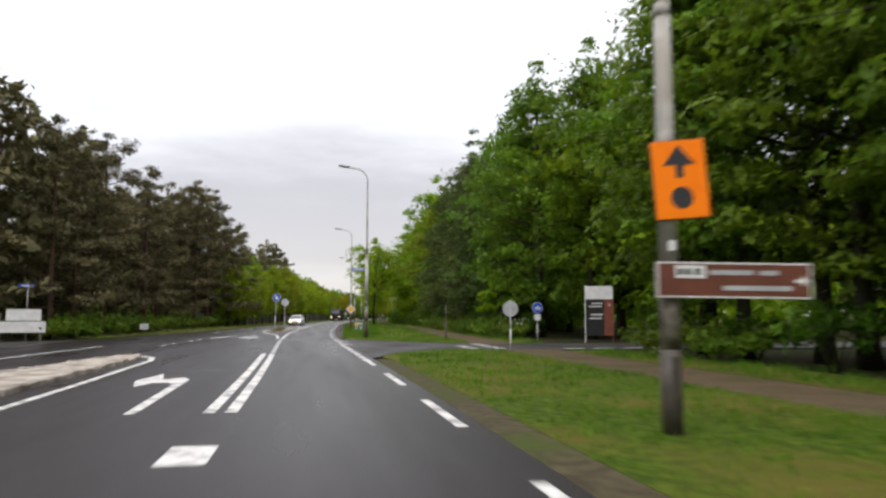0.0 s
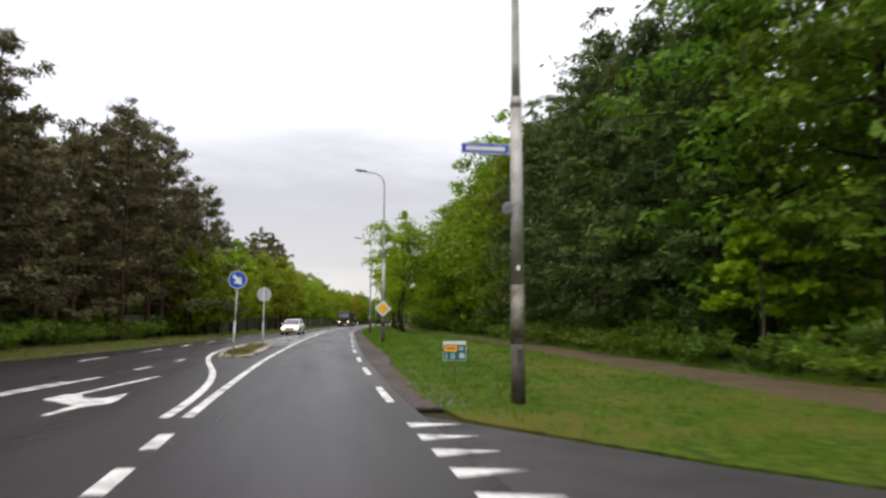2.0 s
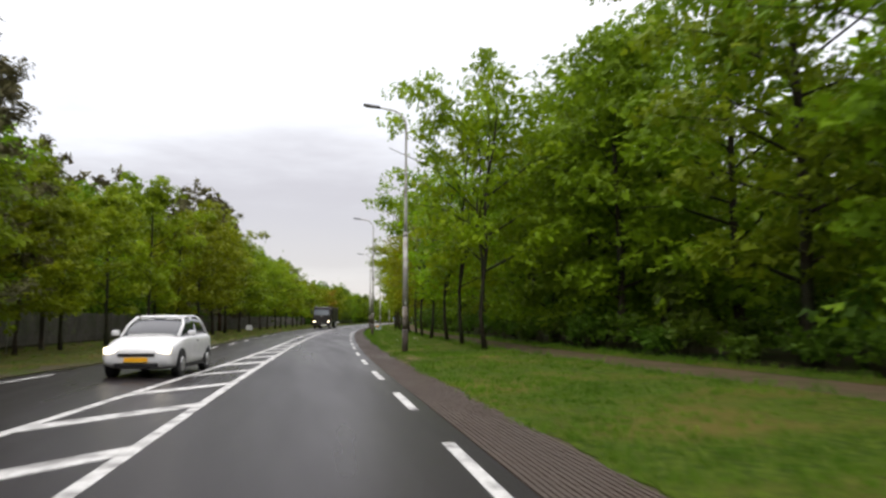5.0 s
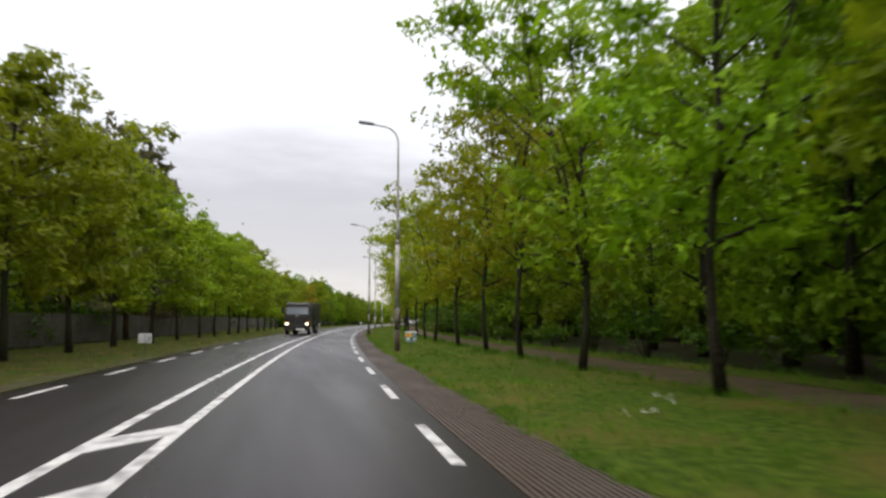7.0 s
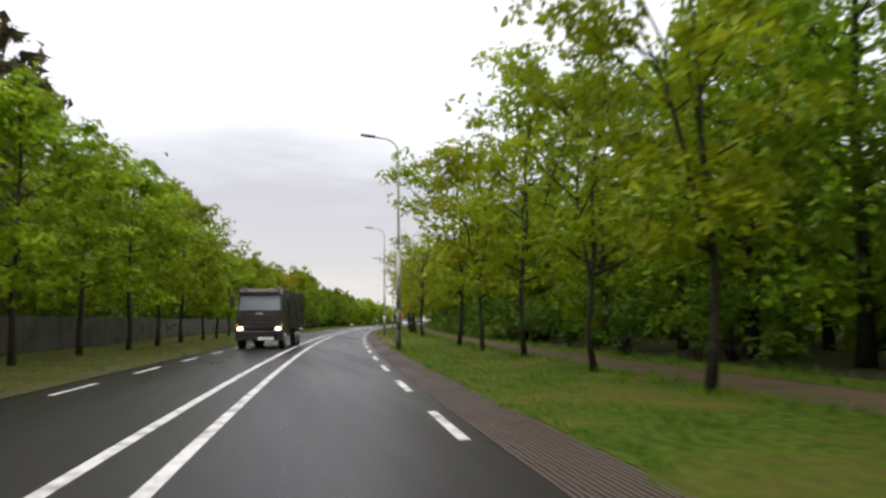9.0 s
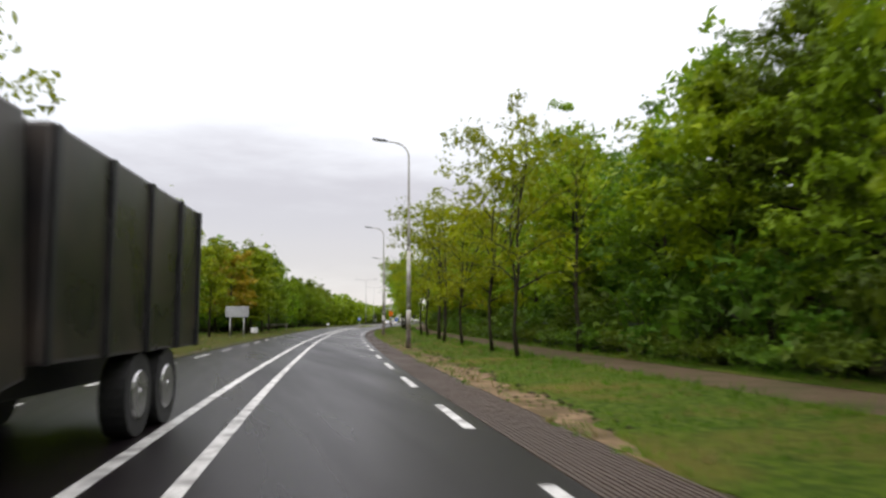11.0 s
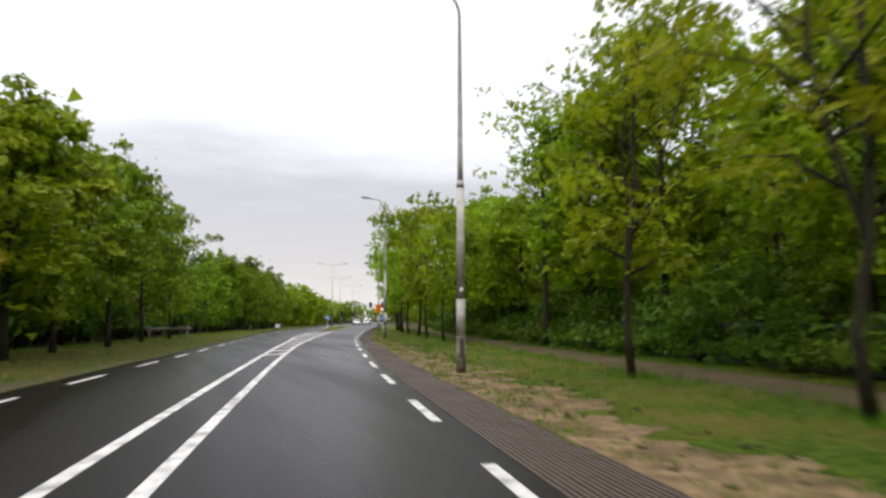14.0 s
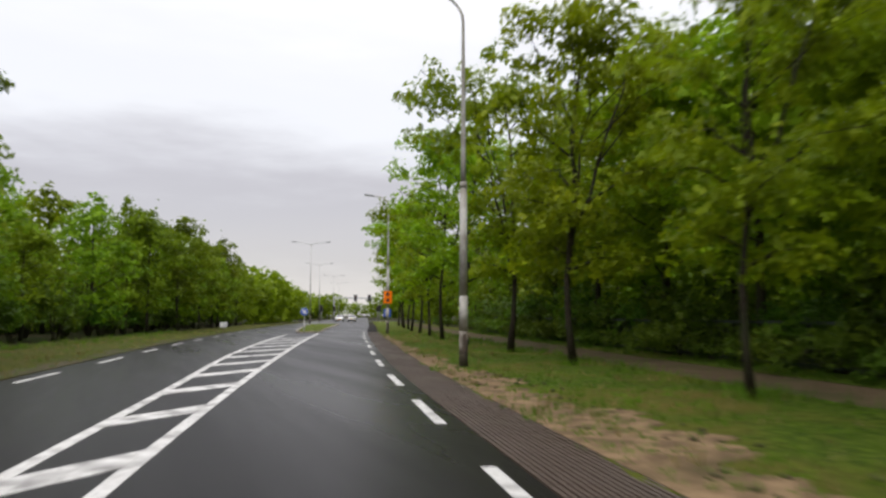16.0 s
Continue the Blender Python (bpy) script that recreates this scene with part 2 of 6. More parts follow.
darker_further(asphalt, (0.33, 0.31, 0.32), 150.0, 215.0)
asphalt_old = surface("old_asphalt", (0.022, 0.0205, 0.02), (0.038, 0.035, 0.034), 20, (0.5, 0.7), 120, 0.4, 0.006, c3=(0.018, 0.017, 0.017), patch=0.5, spec=0.16)
path_paving = surface("cycle_path_paving", (0.062, 0.045, 0.026), (0.1, 0.073, 0.045), 12, (0.75, 0.92), 90, 0.3, 0.006, c3=(0.06, 0.056, 0.026), patch=0.7, spec=0.05)
paint = surface("worn_road_paint", (0.34, 0.335, 0.32), (0.56, 0.555, 0.535), 11, (0.4, 0.65), 120, 0.25, 0.004, c3=(0.19, 0.185, 0.178), patch=2.4, lo=0.34, hi=0.52)
shoulder_brick = surface("shoulder_brick", (0.047, 0.033, 0.025), (0.084, 0.06, 0.047), 22, (0.45, 0.7), 120, 0.4, 0.004, c3=(0.07, 0.055, 0.044), patch=0.8, spec=0.2, stretch=0.3)
tar = surface("tar_repair", (0.007, 0.007, 0.007), (0.013, 0.0125, 0.012), 12, (0.3, 0.5), 90, 0.2, 0.003, spec=0.3)
joint = surface("joint_sand", (0.008, 0.007, 0.006), (0.015, 0.013, 0.011), 30, (0.8, 0.95), 150, 0.2, 0.004, spec=0.1)
soil = surface("forest_floor", (0.018, 0.014, 0.008), (0.04, 0.034, 0.016), 3, (0.85, 0.95), 40, 0.6, 0.03, c3=(0.02, 0.036, 0.009), patch=0.25, spec=0.05)
turf = surface("turf", (0.036, 0.066, 0.007), (0.088, 0.13, 0.013), 5, (0.8, 0.95), 70, 0.9, 0.05, c3=(0.12, 0.105, 0.024), patch=0.3, spec=0.05)
soil_edge = surface("damp_edge_soil", (0.035, 0.028, 0.016), (0.07, 0.06, 0.032), 5, (0.75, 0.95), 60, 0.5, 0.02, c3=(0.045, 0.06, 0.014), patch=0.7, spec=0.08)
sand = surface("sandy_verge", (0.105, 0.071, 0.039), (0.215, 0.147, 0.082), 3.2, (0.8, 0.95), 40, 0.7, 0.03, c3=(0.085, 0.062, 0.032), patch=0.9, spec=0.1)
dry_turf = surface("dry_turf", (0.11, 0.085, 0.04), (0.19, 0.155, 0.075), 7, (0.8, 0.95), 60, 0.8, 0.04, c3=(0.09, 0.095, 0.028), patch=0.8, spec=0.05)
dry_blade = leafage("dry_grass_blade", (0.12, 0.11, 0.03), (0.2, 0.17, 0.06), (0.28, 0.23, 0.1), rough=0.7, through_=0.3, objvar=0.0)
concrete = surface("pale_kerb_concrete", (0.2, 0.175, 0.145), (0.37, 0.335, 0.285), 7, (0.55, 0.8), 60, 0.6, 0.012, c3=(0.15, 0.125, 0.1), patch=1.6, objvar=0.22, spec=0.25)
bark = surface("dark_bark", (0.022, 0.017, 0.012), (0.052, 0.043, 0.031), 14, (0.8, 0.95), 45, 0.9, 0.02, c3=(0.036, 0.04, 0.022), patch=1.2, spec=0.1)
bark_pine = surface("pine_bark", (0.045, 0.027, 0.018), (0.1, 0.058, 0.036), 10, (0.8, 0.95), 40, 0.9, 0.02, c3=(0.04, 0.03, 0.024), patch=1.0, spec=0.1)
bark_pale = surface("pale_bark", (0.12, 0.10, 0.075), (0.2, 0.17, 0.13), 12, (0.8, 0.95), 40, 0.6, 0.01, c3=(0.07, 0.06, 0.045), patch=1.2, spec=0.1)
oak_leaf = leafage("oak_leaf", (0.1707, 0.1876, 0.004725), (0.2377, 0.2575, 0.006075), (0.3169, 0.3164, 0.00945), through_=0.45)
spring_leaf = leafage("spring_leaf", (0.1386, 0.2002, 0.00504), (0.2243, 0.305, 0.00672), (0.3301, 0.4016, 0.01008), through_=0.4)
lime_leaf = leafage("lime_leaf", (0.1438, 0.1816, 0.004956), (0.2152, 0.2634, 0.007434), (0.2851, 0.3228, 0.01074), through_=0.38)
deep_leaf = leafage("deep_green_leaf", (0.1, 0.142, 0.006), (0.152, 0.205, 0.008), (0.21, 0.262, 0.012), through_=0.38)
beech_leaf = leafage("beech_leaf", (0.06705, 0.1075, 0.00759), (0.1139, 0.1733, 0.01139), (0.1834, 0.253, 0.01518), through_=0.4)
forest_leaf = leafage("forest_leaf", (0.1158, 0.164, 0.006348), (0.1839, 0.2513, 0.008464), (0.2547, 0.3241, 0.01375), through_=0.42)
bush_leaf = leafage("bush_leaf", (0.04747, 0.08184, 0.006547), (0.07775, 0.1268, 0.009002), (0.1187, 0.1718, 0.01146), through_=0.38)
herb_leaf = leafage("herb_leaf", (0.06, 0.09, 0.009), (0.1, 0.145, 0.012), (0.155, 0.2, 0.018), through_=0.4)
rust_leaf = leafage("rust_leaf", (0.25, 0.2, 0.012), (0.33, 0.26, 0.014), (0.37, 0.31, 0.02))
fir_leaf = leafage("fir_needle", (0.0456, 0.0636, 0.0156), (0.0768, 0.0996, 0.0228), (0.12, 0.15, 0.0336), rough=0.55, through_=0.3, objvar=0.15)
needle = leafage("pine_needle", (0.0744, 0.06518, 0.0312), (0.1032, 0.09076, 0.0408), (0.138, 0.1188, 0.0528), rough=0.6, through_=0.1, objvar=0.15)
blade = leafage("grass_blade", (0.065, 0.12, 0.008), (0.11, 0.19, 0.012), (0.17, 0.2, 0.022), rough=0.6, through_=0.3, objvar=0.0)
galv = surface("galvanised_steel", (0.36, 0.36, 0.35), (0.48, 0.48, 0.47), 6, (0.4, 0.6), 90, 0.1, 0.002, metal=0.35, c3=(0.30, 0.29, 0.27), patch=1.5)
pole_dark = surface("dark_pole_base", (0.034, 0.028, 0.023), (0.062, 0.05, 0.04), 8, (0.55, 0.8), 60, 0.3, 0.004, c3=(0.085, 0.062, 0.045), patch=2)
pole_grey = surface("weathered_pole", (0.34, 0.325, 0.295), (0.46, 0.445, 0.41), 5, (0.5, 0.7), 90, 0.15, 0.003, metal=0.12, c3=(0.27, 0.25, 0.215), patch=1.5, spec=0.4)
pole_stained = surface("stained_pole", (0.1, 0.082, 0.062), (0.27, 0.245, 0.21), 4, (0.55, 0.8), 60, 0.2, 0.004, c3=(0.06, 0.048, 0.036), patch=2.2, spec=0.3)
worn_turf = surface("worn_turf", (0.04, 0.05, 0.009), (0.075, 0.088, 0.016), 5, (0.8, 0.95), 70, 0.9, 0.05, c3=(0.095, 0.078, 0.026), patch=0.5, spec=0.05)
alu_back = surface("sign_back_aluminium", (0.36, 0.37, 0.38), (0.45, 0.46, 0.47), 4, (0.4, 0.6), 90, 0.05, 0.001, metal=0.2)
lamp_grey = surface("lamp_housing", (0.12, 0.12, 0.125), (0.18, 0.18, 0.185), 10, (0.4, 0.6), 80, 0.1, 0.002)
lamp_lens = glass("lamp_lens", (0.35, 0.35, 0.34), 0.25)
white_sheet = surface("white_sheet", (0.62, 0.62, 0.61), (0.74, 0.74, 0.73), 4, (0.35, 0.5), 60, 0.05, 0.001, c3=(0.55, 0.55, 0.53), patch=2)
black_sheet = surface("black_sheet", (0.012, 0.012, 0.013), (0.02, 0.02, 0.021), 4, (0.35, 0.5), 60, 0.05, 0.001)
blue_sheet = surface("blue_sheet", (0.012, 0.07, 0.42), (0.018, 0.09, 0.48), 4, (0.3, 0.45), 60, 0.05, 0.001)
amber_ink = surface("amber_ink", (0.42, 0.13, 0.008), (0.5, 0.17, 0.01), 4, (0.35, 0.5), 60, 0.05, 0.001)
teal_sheet = surface("teal_sheet", (0.004, 0.11, 0.115), (0.006, 0.135, 0.14), 4, (0.3, 0.45), 60, 0.05, 0.001)
orange_sheet = surface("orange_sheet", (0.93, 0.2, 0.003), (0.98, 0.23, 0.005), 4, (0.55, 0.7), 60, 0.05, 0.001, spec=0.15)
yellow_sheet = surface("yellow_sheet", (0.85, 0.42, 0.01), (0.9, 0.46, 0.015), 4, (0.35, 0.5), 60, 0.05, 0.001)
brown_sheet = surface("brown_sheet", (0.11, 0.032, 0.018), (0.14, 0.042, 0.024), 4, (0.35, 0.5), 60, 0.05, 0.001)
rust_sheet = surface("rust_red_sheet", (0.15, 0.04, 0.022), (0.2, 0.055, 0.03), 4, (0.45, 0.6), 60, 0.05, 0.001)
timber = surface("weathered_timber", (0.10, 0.09, 0.075), (0.17, 0.155, 0.13), 9, (0.7, 0.9), 70, 0.5, 0.004, c3=(0.07, 0.065, 0.055), patch=1.2)
wire_green = surface("green_fence_steel", (0.007, 0.014, 0.012), (0.012, 0.022, 0.018), 9, (0.5, 0.7), 70, 0.1, 0.002)
grey_fence = surface("grey_fence_timber", (0.062, 0.056, 0.045), (0.108, 0.098, 0.08), 9, (0.7, 0.9), 70, 0.4, 0.004, c3=(0.06, 0.06, 0.044), patch=0.8)
rubber = surface("tyre_rubber", (0.014, 0.014, 0.014), (0.024, 0.024, 0.024), 20, (0.7, 0.9), 90, 0.3, 0.003)
car_white = surface("white_car_paint", (0.66, 0.66, 0.66), (0.72, 0.72, 0.72), 3, (0.15, 0.25), 60, 0.0, 0.001)
truck_paint = surface("dark_truck_paint", (0.016, 0.015, 0.016), (0.026, 0.023, 0.022), 3, (0.25, 0.4), 60, 0.0, 0.001, c3=(0.045, 0.035, 0.028), patch=1.0)
chrome = surface("brushed_metal", (0.4, 0.4, 0.4), (0.5, 0.5, 0.5), 9, (0.25, 0.4), 60, 0.05, 0.001, metal=0.9)
dark_glass = glass("dark_glass")
screen_glass = glass("windscreen_glass", (0.16, 0.18, 0.2), 0.06)
head_glow = glow("headlight_on", (1.0, 0.85, 0.6), 4.0)
head_off = glass("headlight_off", (0.5, 0.5, 0.5), 0.1)
amber = glow("amber_lens", (0.9, 0.3, 0.02), 0.15)
petal = surface("white_petal", (0.6, 0.6, 0.55), (0.75, 0.75, 0.7), 8, (0.6, 0.8), 60, 0.1, 0.002)

# ---- mesh helpers ----


def link_mesh(name, verts, faces, material, parent=None, smooth=False):
    me = bpy.data.meshes.new(name)
    me.from_pydata([tuple(v) for v in verts], [], [tuple(f) for f in faces])
    me.materials.append(material)
    if smooth:
        me.polygons.foreach_set("use_smooth", [True] * len(me.polygons))
    me.update()
    ob = new(name, me)
    if parent is not None:
        ob.parent = parent
    return ob


def part(name, bm, material, parent=None, label="", smooth=False, at_=None):
    """Links a bmesh as one mesh object, under a thing or a part."""
    me = bpy.data.meshes.new(name)
    bm.to_mesh(me)
    bm.free()
    me.materials.append(material)
    if smooth:
        me.polygons.foreach_set("use_smooth", [True] * len(me.polygons))
    ob = new(name, me)
    if parent is not None:
        ob.parent = parent
    if at_ is not None:
        ob.matrix_basis = at_
    if label:
        ob["label"] = label
    return ob


def empty(name, m):
    ob = new(name)
    ob.empty_display_size = 0.3
    ob.matrix_basis = m
    return ob


def box(x0, x1, y0, y1, z0, z1, bevel=0.0, bm=None):
    own = bmesh.new()
    bmesh.ops.create_cube(own, size=1.0)
    for v in own.verts:
        v.co = Vector(((x0 + x1) / 2 + v.co.x * (x1 - x0), (y0 + y1) / 2 + v.co.y * (y1 - y0), (z0 + z1) / 2 + v.co.z * (z1 - z0)))
    if bevel:
        bmesh.ops.bevel(own, geom=own.edges[:], offset=bevel, segments=2, affect="EDGES", profile=0.6)
    if bm is None:
        return own
    me = bpy.data.meshes.new("tmp")
    own.to_mesh(me)
    own.free()
    bm.from_mesh(me)
    bpy.data.meshes.remove(me)
    return bm


def rod(r0, r1, z0, z1, seg=12, m=None):
    """A tapered upright cylinder, moved by m."""
    bm = bmesh.new()
    bmesh.ops.create_cone(bm, cap_ends=True, segments=seg, radius1=r0, radius2=r1, depth=z1 - z0)
    bmesh.ops.translate(bm, verts=bm.verts, vec=(0, 0, (z0 + z1) / 2))
    if m is not None:
        bmesh.ops.transform(bm, matrix=m, verts=bm.verts)
    return bm


def disc(r, t, seg=32, m=None):
    """A round plate of thickness t that faces -y."""
    bm = rod(r, r, -t / 2, t / 2, seg)
    bmesh.ops.transform(bm, matrix=pose(0, 0, 0, 90, 0, 0), verts=bm.verts)
    if m is not None:
        bmesh.ops.transform(bm, matrix=m, verts=bm.verts)
    return bm


def plate(points, y, t):
    """A flat shape in x and z, extruded from y to y + t."""
    bm = bmesh.new()
    f = bm.faces.new([bm.verts.new((x, y, z)) for x, z in points])
    r = bmesh.ops.extrude_face_region(bm, geom=[f])
    bmesh.ops.translate(bm, verts=[v for v in r["geom"] if isinstance(v, bmesh.types.BMVert)], vec=(0, t, 0))
    bmesh.ops.recalc_face_normals(bm, faces=bm.faces[:])
    return bm


def sweep(pts, radii, sides=8):
    """Vertices and faces of a tube along points."""
    pts = [Vector(p) for p in pts]
    vs, fs = [], []
    for i, p in enumerate(pts):
        d = (pts[min(i + 1, len(pts) - 1)] - pts[max(i - 1, 0)]).normalized()
        a = d.cross(Vector((0.31, 0.93, 0.2))).normalized()
        b = d.cross(a)
        for k in range(sides):
            w = 2 * math.pi * k / sides
            vs.append(p + (a * math.cos(w) + b * math.sin(w)) * radii[i])
    for i in range(len(pts) - 1):
        for k in range(sides):
            j = (k + 1) % sides
            fs.append((i * sides + k, i * sides + j, (i + 1) * sides + j, (i + 1) * sides + k))
    fs.append(tuple(range(sides))[::-1])
    fs.append(tuple((len(pts) - 1) * sides + k for k in range(sides)))
    return vs, fs


def join_tubes(tubes):
    vs, fs = [], []
    for v, f in tubes:
        o = len(vs)
        vs += v
        fs += [tuple(i + o for i in q) for q in f]
    return vs, fs


def ribbon(name, s0, s1, left, right, z, material, parent=None, step=2.0, thick=0.05):
    """A strip of ground between two offsets from the road's line, with thickness."""
    n = max(2, int(math.ceil((s1 - s0) / step)) + 1)
    s = np.linspace(s0, s1, n)
    a = left(s) if callable(left) else np.full(n, left)
    b = right(s) if callable(right) else np.full(n, right)
    v = np.stack([PA(s, a, z), PA(s, b, z), PA(s, a, z - thick), PA(s, b, z - thick)], 1).reshape(-1, 3)
    f = []
    for i in range(n - 1):
        o, q = 4 * i, 4 * i + 4
        f += [(o, o + 1, q + 1, q), (o + 2, o, q, q + 2), (o + 1, o + 3, q + 3, q + 1)]
    f += [(0, 2, 3, 1), (4 * n - 4, 4 * n - 3, 4 * n - 1, 4 * n - 2)]
    return link_mesh(name, v, f, material, parent)


def sheet(name, pts, z, material, parent=None, thick=0.05):
    """A flat shape from corners on the plan (chainage, offset), with thickness."""
    bm = bmesh.new()
    f = bm.faces.new([bm.verts.new(P(s, l, z)) for s, l in pts])
    f.normal_update()
    if f.normal.z < 0:
        f.normal_flip()
    r = bmesh.ops.extrude_face_region(bm, geom=[f])
    bmesh.ops.translate(bm, verts=[v for v in r["geom"] if isinstance(v, bmesh.types.BMVert)], vec=(0, 0, -thick))
    bmesh.ops.recalc_face_normals(bm, faces=bm.faces[:])
    bmesh.ops.triangulate(bm, faces=bm.faces[:])
    return part(name, bm, material, parent)


def off(fn, d):
    return lambda s: fn(s) + d

# ---- ground and roads ----
gv = []
gn = 60
for j in range(gn + 1):
    for i in range(gn + 1):
        gv.append((-1500 + 3000 * i / gn, -900 + 3400 * j / gn, -0.07))
gf = [(j * (gn + 1) + i, j * (gn + 1) + i + 1, (j + 1) * (gn + 1) + i + 1, (j + 1) * (gn + 1) + i) for j in range(gn) for i in range(gn)]
tagged(link_mesh("ground", gv, gf, soil), "brown and green woodland floor", "ground", kind="structure")

road_left = table((-60, -9.7), (14, -9.6), (20, -11.5), (34, -12.0), (42, -10.8), (50, -9.4), (60, -7.9), (72, -7.35), (82, -7.15), (90, -6.45), (100, -5.45),
                  (106, -5.2), (140, -5.3), (165, -5.2), (205, -5.05), (235, -5.5), (242, -5.6), (260, -6.1), (276, -7.1), (300, -7.9), (330, -8.6))
road = tagged(ribbon("road", -60, 620, road_left, off(edge_r, 0.26), 0.0, asphalt, step=2.0, thick=0.12), "wet grey asphalt road with white markings", "road", kind="structure")
tagged(ribbon("soil_edge", 36, 392, off(edge_r, 1.04), off(edge_r, 1.6), -0.008, soil_edge, step=2.0, thick=0.05), "bare damp soil beside the shoulder", "soil", kind="structure")
side_road_right = tagged(sheet("side_road", [(16.5, 1.6), (18.4, 2.3), (20.2, 3.0), (21.3, 4.2), (21.6, 7.0), (21.4, 40.0), (27.6, 40.0), (27.8, 9.0), (28.3, 6.8), (29.5, 5.2), (32, 3.4), (35.2, 1.6), (36.2, 1.0), (26, 0.6), (17, 1.0)],
                               -0.006, asphalt_old), "worn dark asphalt side road, wet", "road", kind="structure")
tagged(sheet("side_road", [(13, -9.0), (17, -11.0), (20, -14.5), (21, -20.0), (21.5, -60.0), (29.5, -60.0), (30, -20.0), (31.5, -15.0), (37, -11.5), (40, -10.0), (26, -9.0)],
                              -0.006, asphalt_old), "worn dark asphalt side road, wet", "road", kind="structure")
tagged(sheet("cross_road", [(398, -120), (412, -120), (412, 120), (398, 120)], -0.006, asphalt_old), "grey asphalt road crossing at the traffic lights", "road", kind="structure")

tagged(ribbon("cycle_path", -60, 22.0, path_n, off(path_n, 2.1), -0.004, path_paving, thick=0.06), "brown paved cycle path beside the grass verge", "path", kind="structure")
tagged(ribbon("cycle_path", 27.4, 392, path_n, off(path_n, 2.1), -0.004, path_paving, thick=0.06), "brown paved cycle path beside the grass verge", "path", kind="structure")


def verge_in(s):
    """The inner edge of the grass beyond the brick shoulder."""
    s = np.asarray(s, float)
    near = np.interp(s, [28.2, 29.5, 32, 35.3, 38, 44, 50], [7.1, 5.3, 3.5, 1.75, 1.55, 1.75, 2.05])
    return np.where(s < 50, near, edge_r(s) + 1.13 + 0.06 * np.sin(s * 0.9) + 0.05 * np.sin(s * 2.3 + 1) + 0.04 * np.sin(s * 5.7))


tagged(ribbon("grass_verge", -60, 16, off(edge_r, 0.75), path_n, 0.008, turf, step=1.0, thick=0.1), "mown green grass verge beside the road", "grass", kind="structure")
tagged(sheet("grass_verge", [(16, 2.3), (17.2, 2.12), (18.57, 2.3), (20.2, 2.97), (21.4, 3.85), (22.2, 4.7), (22.5, 5.3), (22.3, 5.75), (21.45, 6.88), (16, 6.88)], 0.009, turf, thick=0.1), "mown green grass corner between road and path", "grass", kind="structure")
tagged(ribbon("grass_verge", 28.2, 392, verge_in, path_n, 0.004, turf, step=0.4, thick=0.1), "mown green grass verge beside the road", "grass", kind="structure")
tagged(ribbon("grass_verge", -60, 20.5, off(path_n, 2.1), off(path_n, 4.2), 0.01, turf, step=2.0, thick=0.1), "uncut grass strip along the woods", "grass", kind="structure")
tagged(ribbon("grass_verge", 28.4, 392, off(path_n, 2.1), off(path_n, 3.6), 0.01, turf, step=2.0, thick=0.1), "uncut grass strip along the woods", "grass", kind="structure")
left_out = table((-60, -14.0), (60, -13.0), (100, -12.5), (180, -13.0), (200, -15.5), (230, -15.5), (250, -12.5), (400, -13.0))
tagged(ribbon("grass_verge", -60, 13, left_out, off(road_left, 0.0), 0.02, turf, step=2.0, thick=0.1), "green grass verge in front of pine woods", "grass", kind="structure")
tagged(ribbon("grass_verge", 38, 392, left_out, road_left, 0.02, worn_turf, step=1.5, thick=0.1), "worn olive grass verge in front of the trees", "grass", kind="structure")

# churned sandy edge along the brick shoulder, in ragged lengths


def sandy(s0, s1, width, seed):
    rng = np.random.default_rng(seed)
    ph = rng.uniform(0, 6, 4)

    def outer(s):
        u = np.clip(np.minimum(s - s0, s1 - s) / 2.5, 0, 1)
        return edge_r(s) + 1.14 + u * width(s) * (0.72 + 0.16 * np.sin(s * 0.9 + ph[0]) + 0.13 * np.sin(s * 2.7 + ph[1]) + 0.1 * np.sin(s * 6.3 + ph[2]) + 0.05 * np.sin(s * 13.1 + ph[3]))

    return tagged(ribbon("sandy_verge", s0, s1, off(edge_r, 1.12), outer, 0.010, sand, step=0.2, thick=0.05), "trodden sandy soil with dead grass beside the shoulder", "soil", kind="structure")


sand_wide = table((172, 0.6), (180, 1.0), (184, 1.3), (198, 1.1), (203, 1.8), (222, 1.7), (228, 2.2), (234, 2.1), (240, 1.7), (250, 1.8), (258, 1.5), (266, 0.8), (290, 0.6))
sandy(92, 103, table((92, 0.8), (103, 0.8)), 1)
sandy(171, 292, sand_wide, 3)

# brown worn strip where the far verge meets the asphalt


def worn_edge(s):
    return road_left(s) - 0.55 - 0.2 * np.sin(s * 0.7) - 0.14 * np.sin(s * 1.9 + 1) - 0.08 * np.sin(s * 5.1)


tagged(ribbon("worn_verge_edge", 40, 300, worn_edge, off(road_left, -0.02), 0.024, soil_edge, step=0.4, thick=0.05), "bare brown soil along the edge of the far verge", "soil", kind="structure")

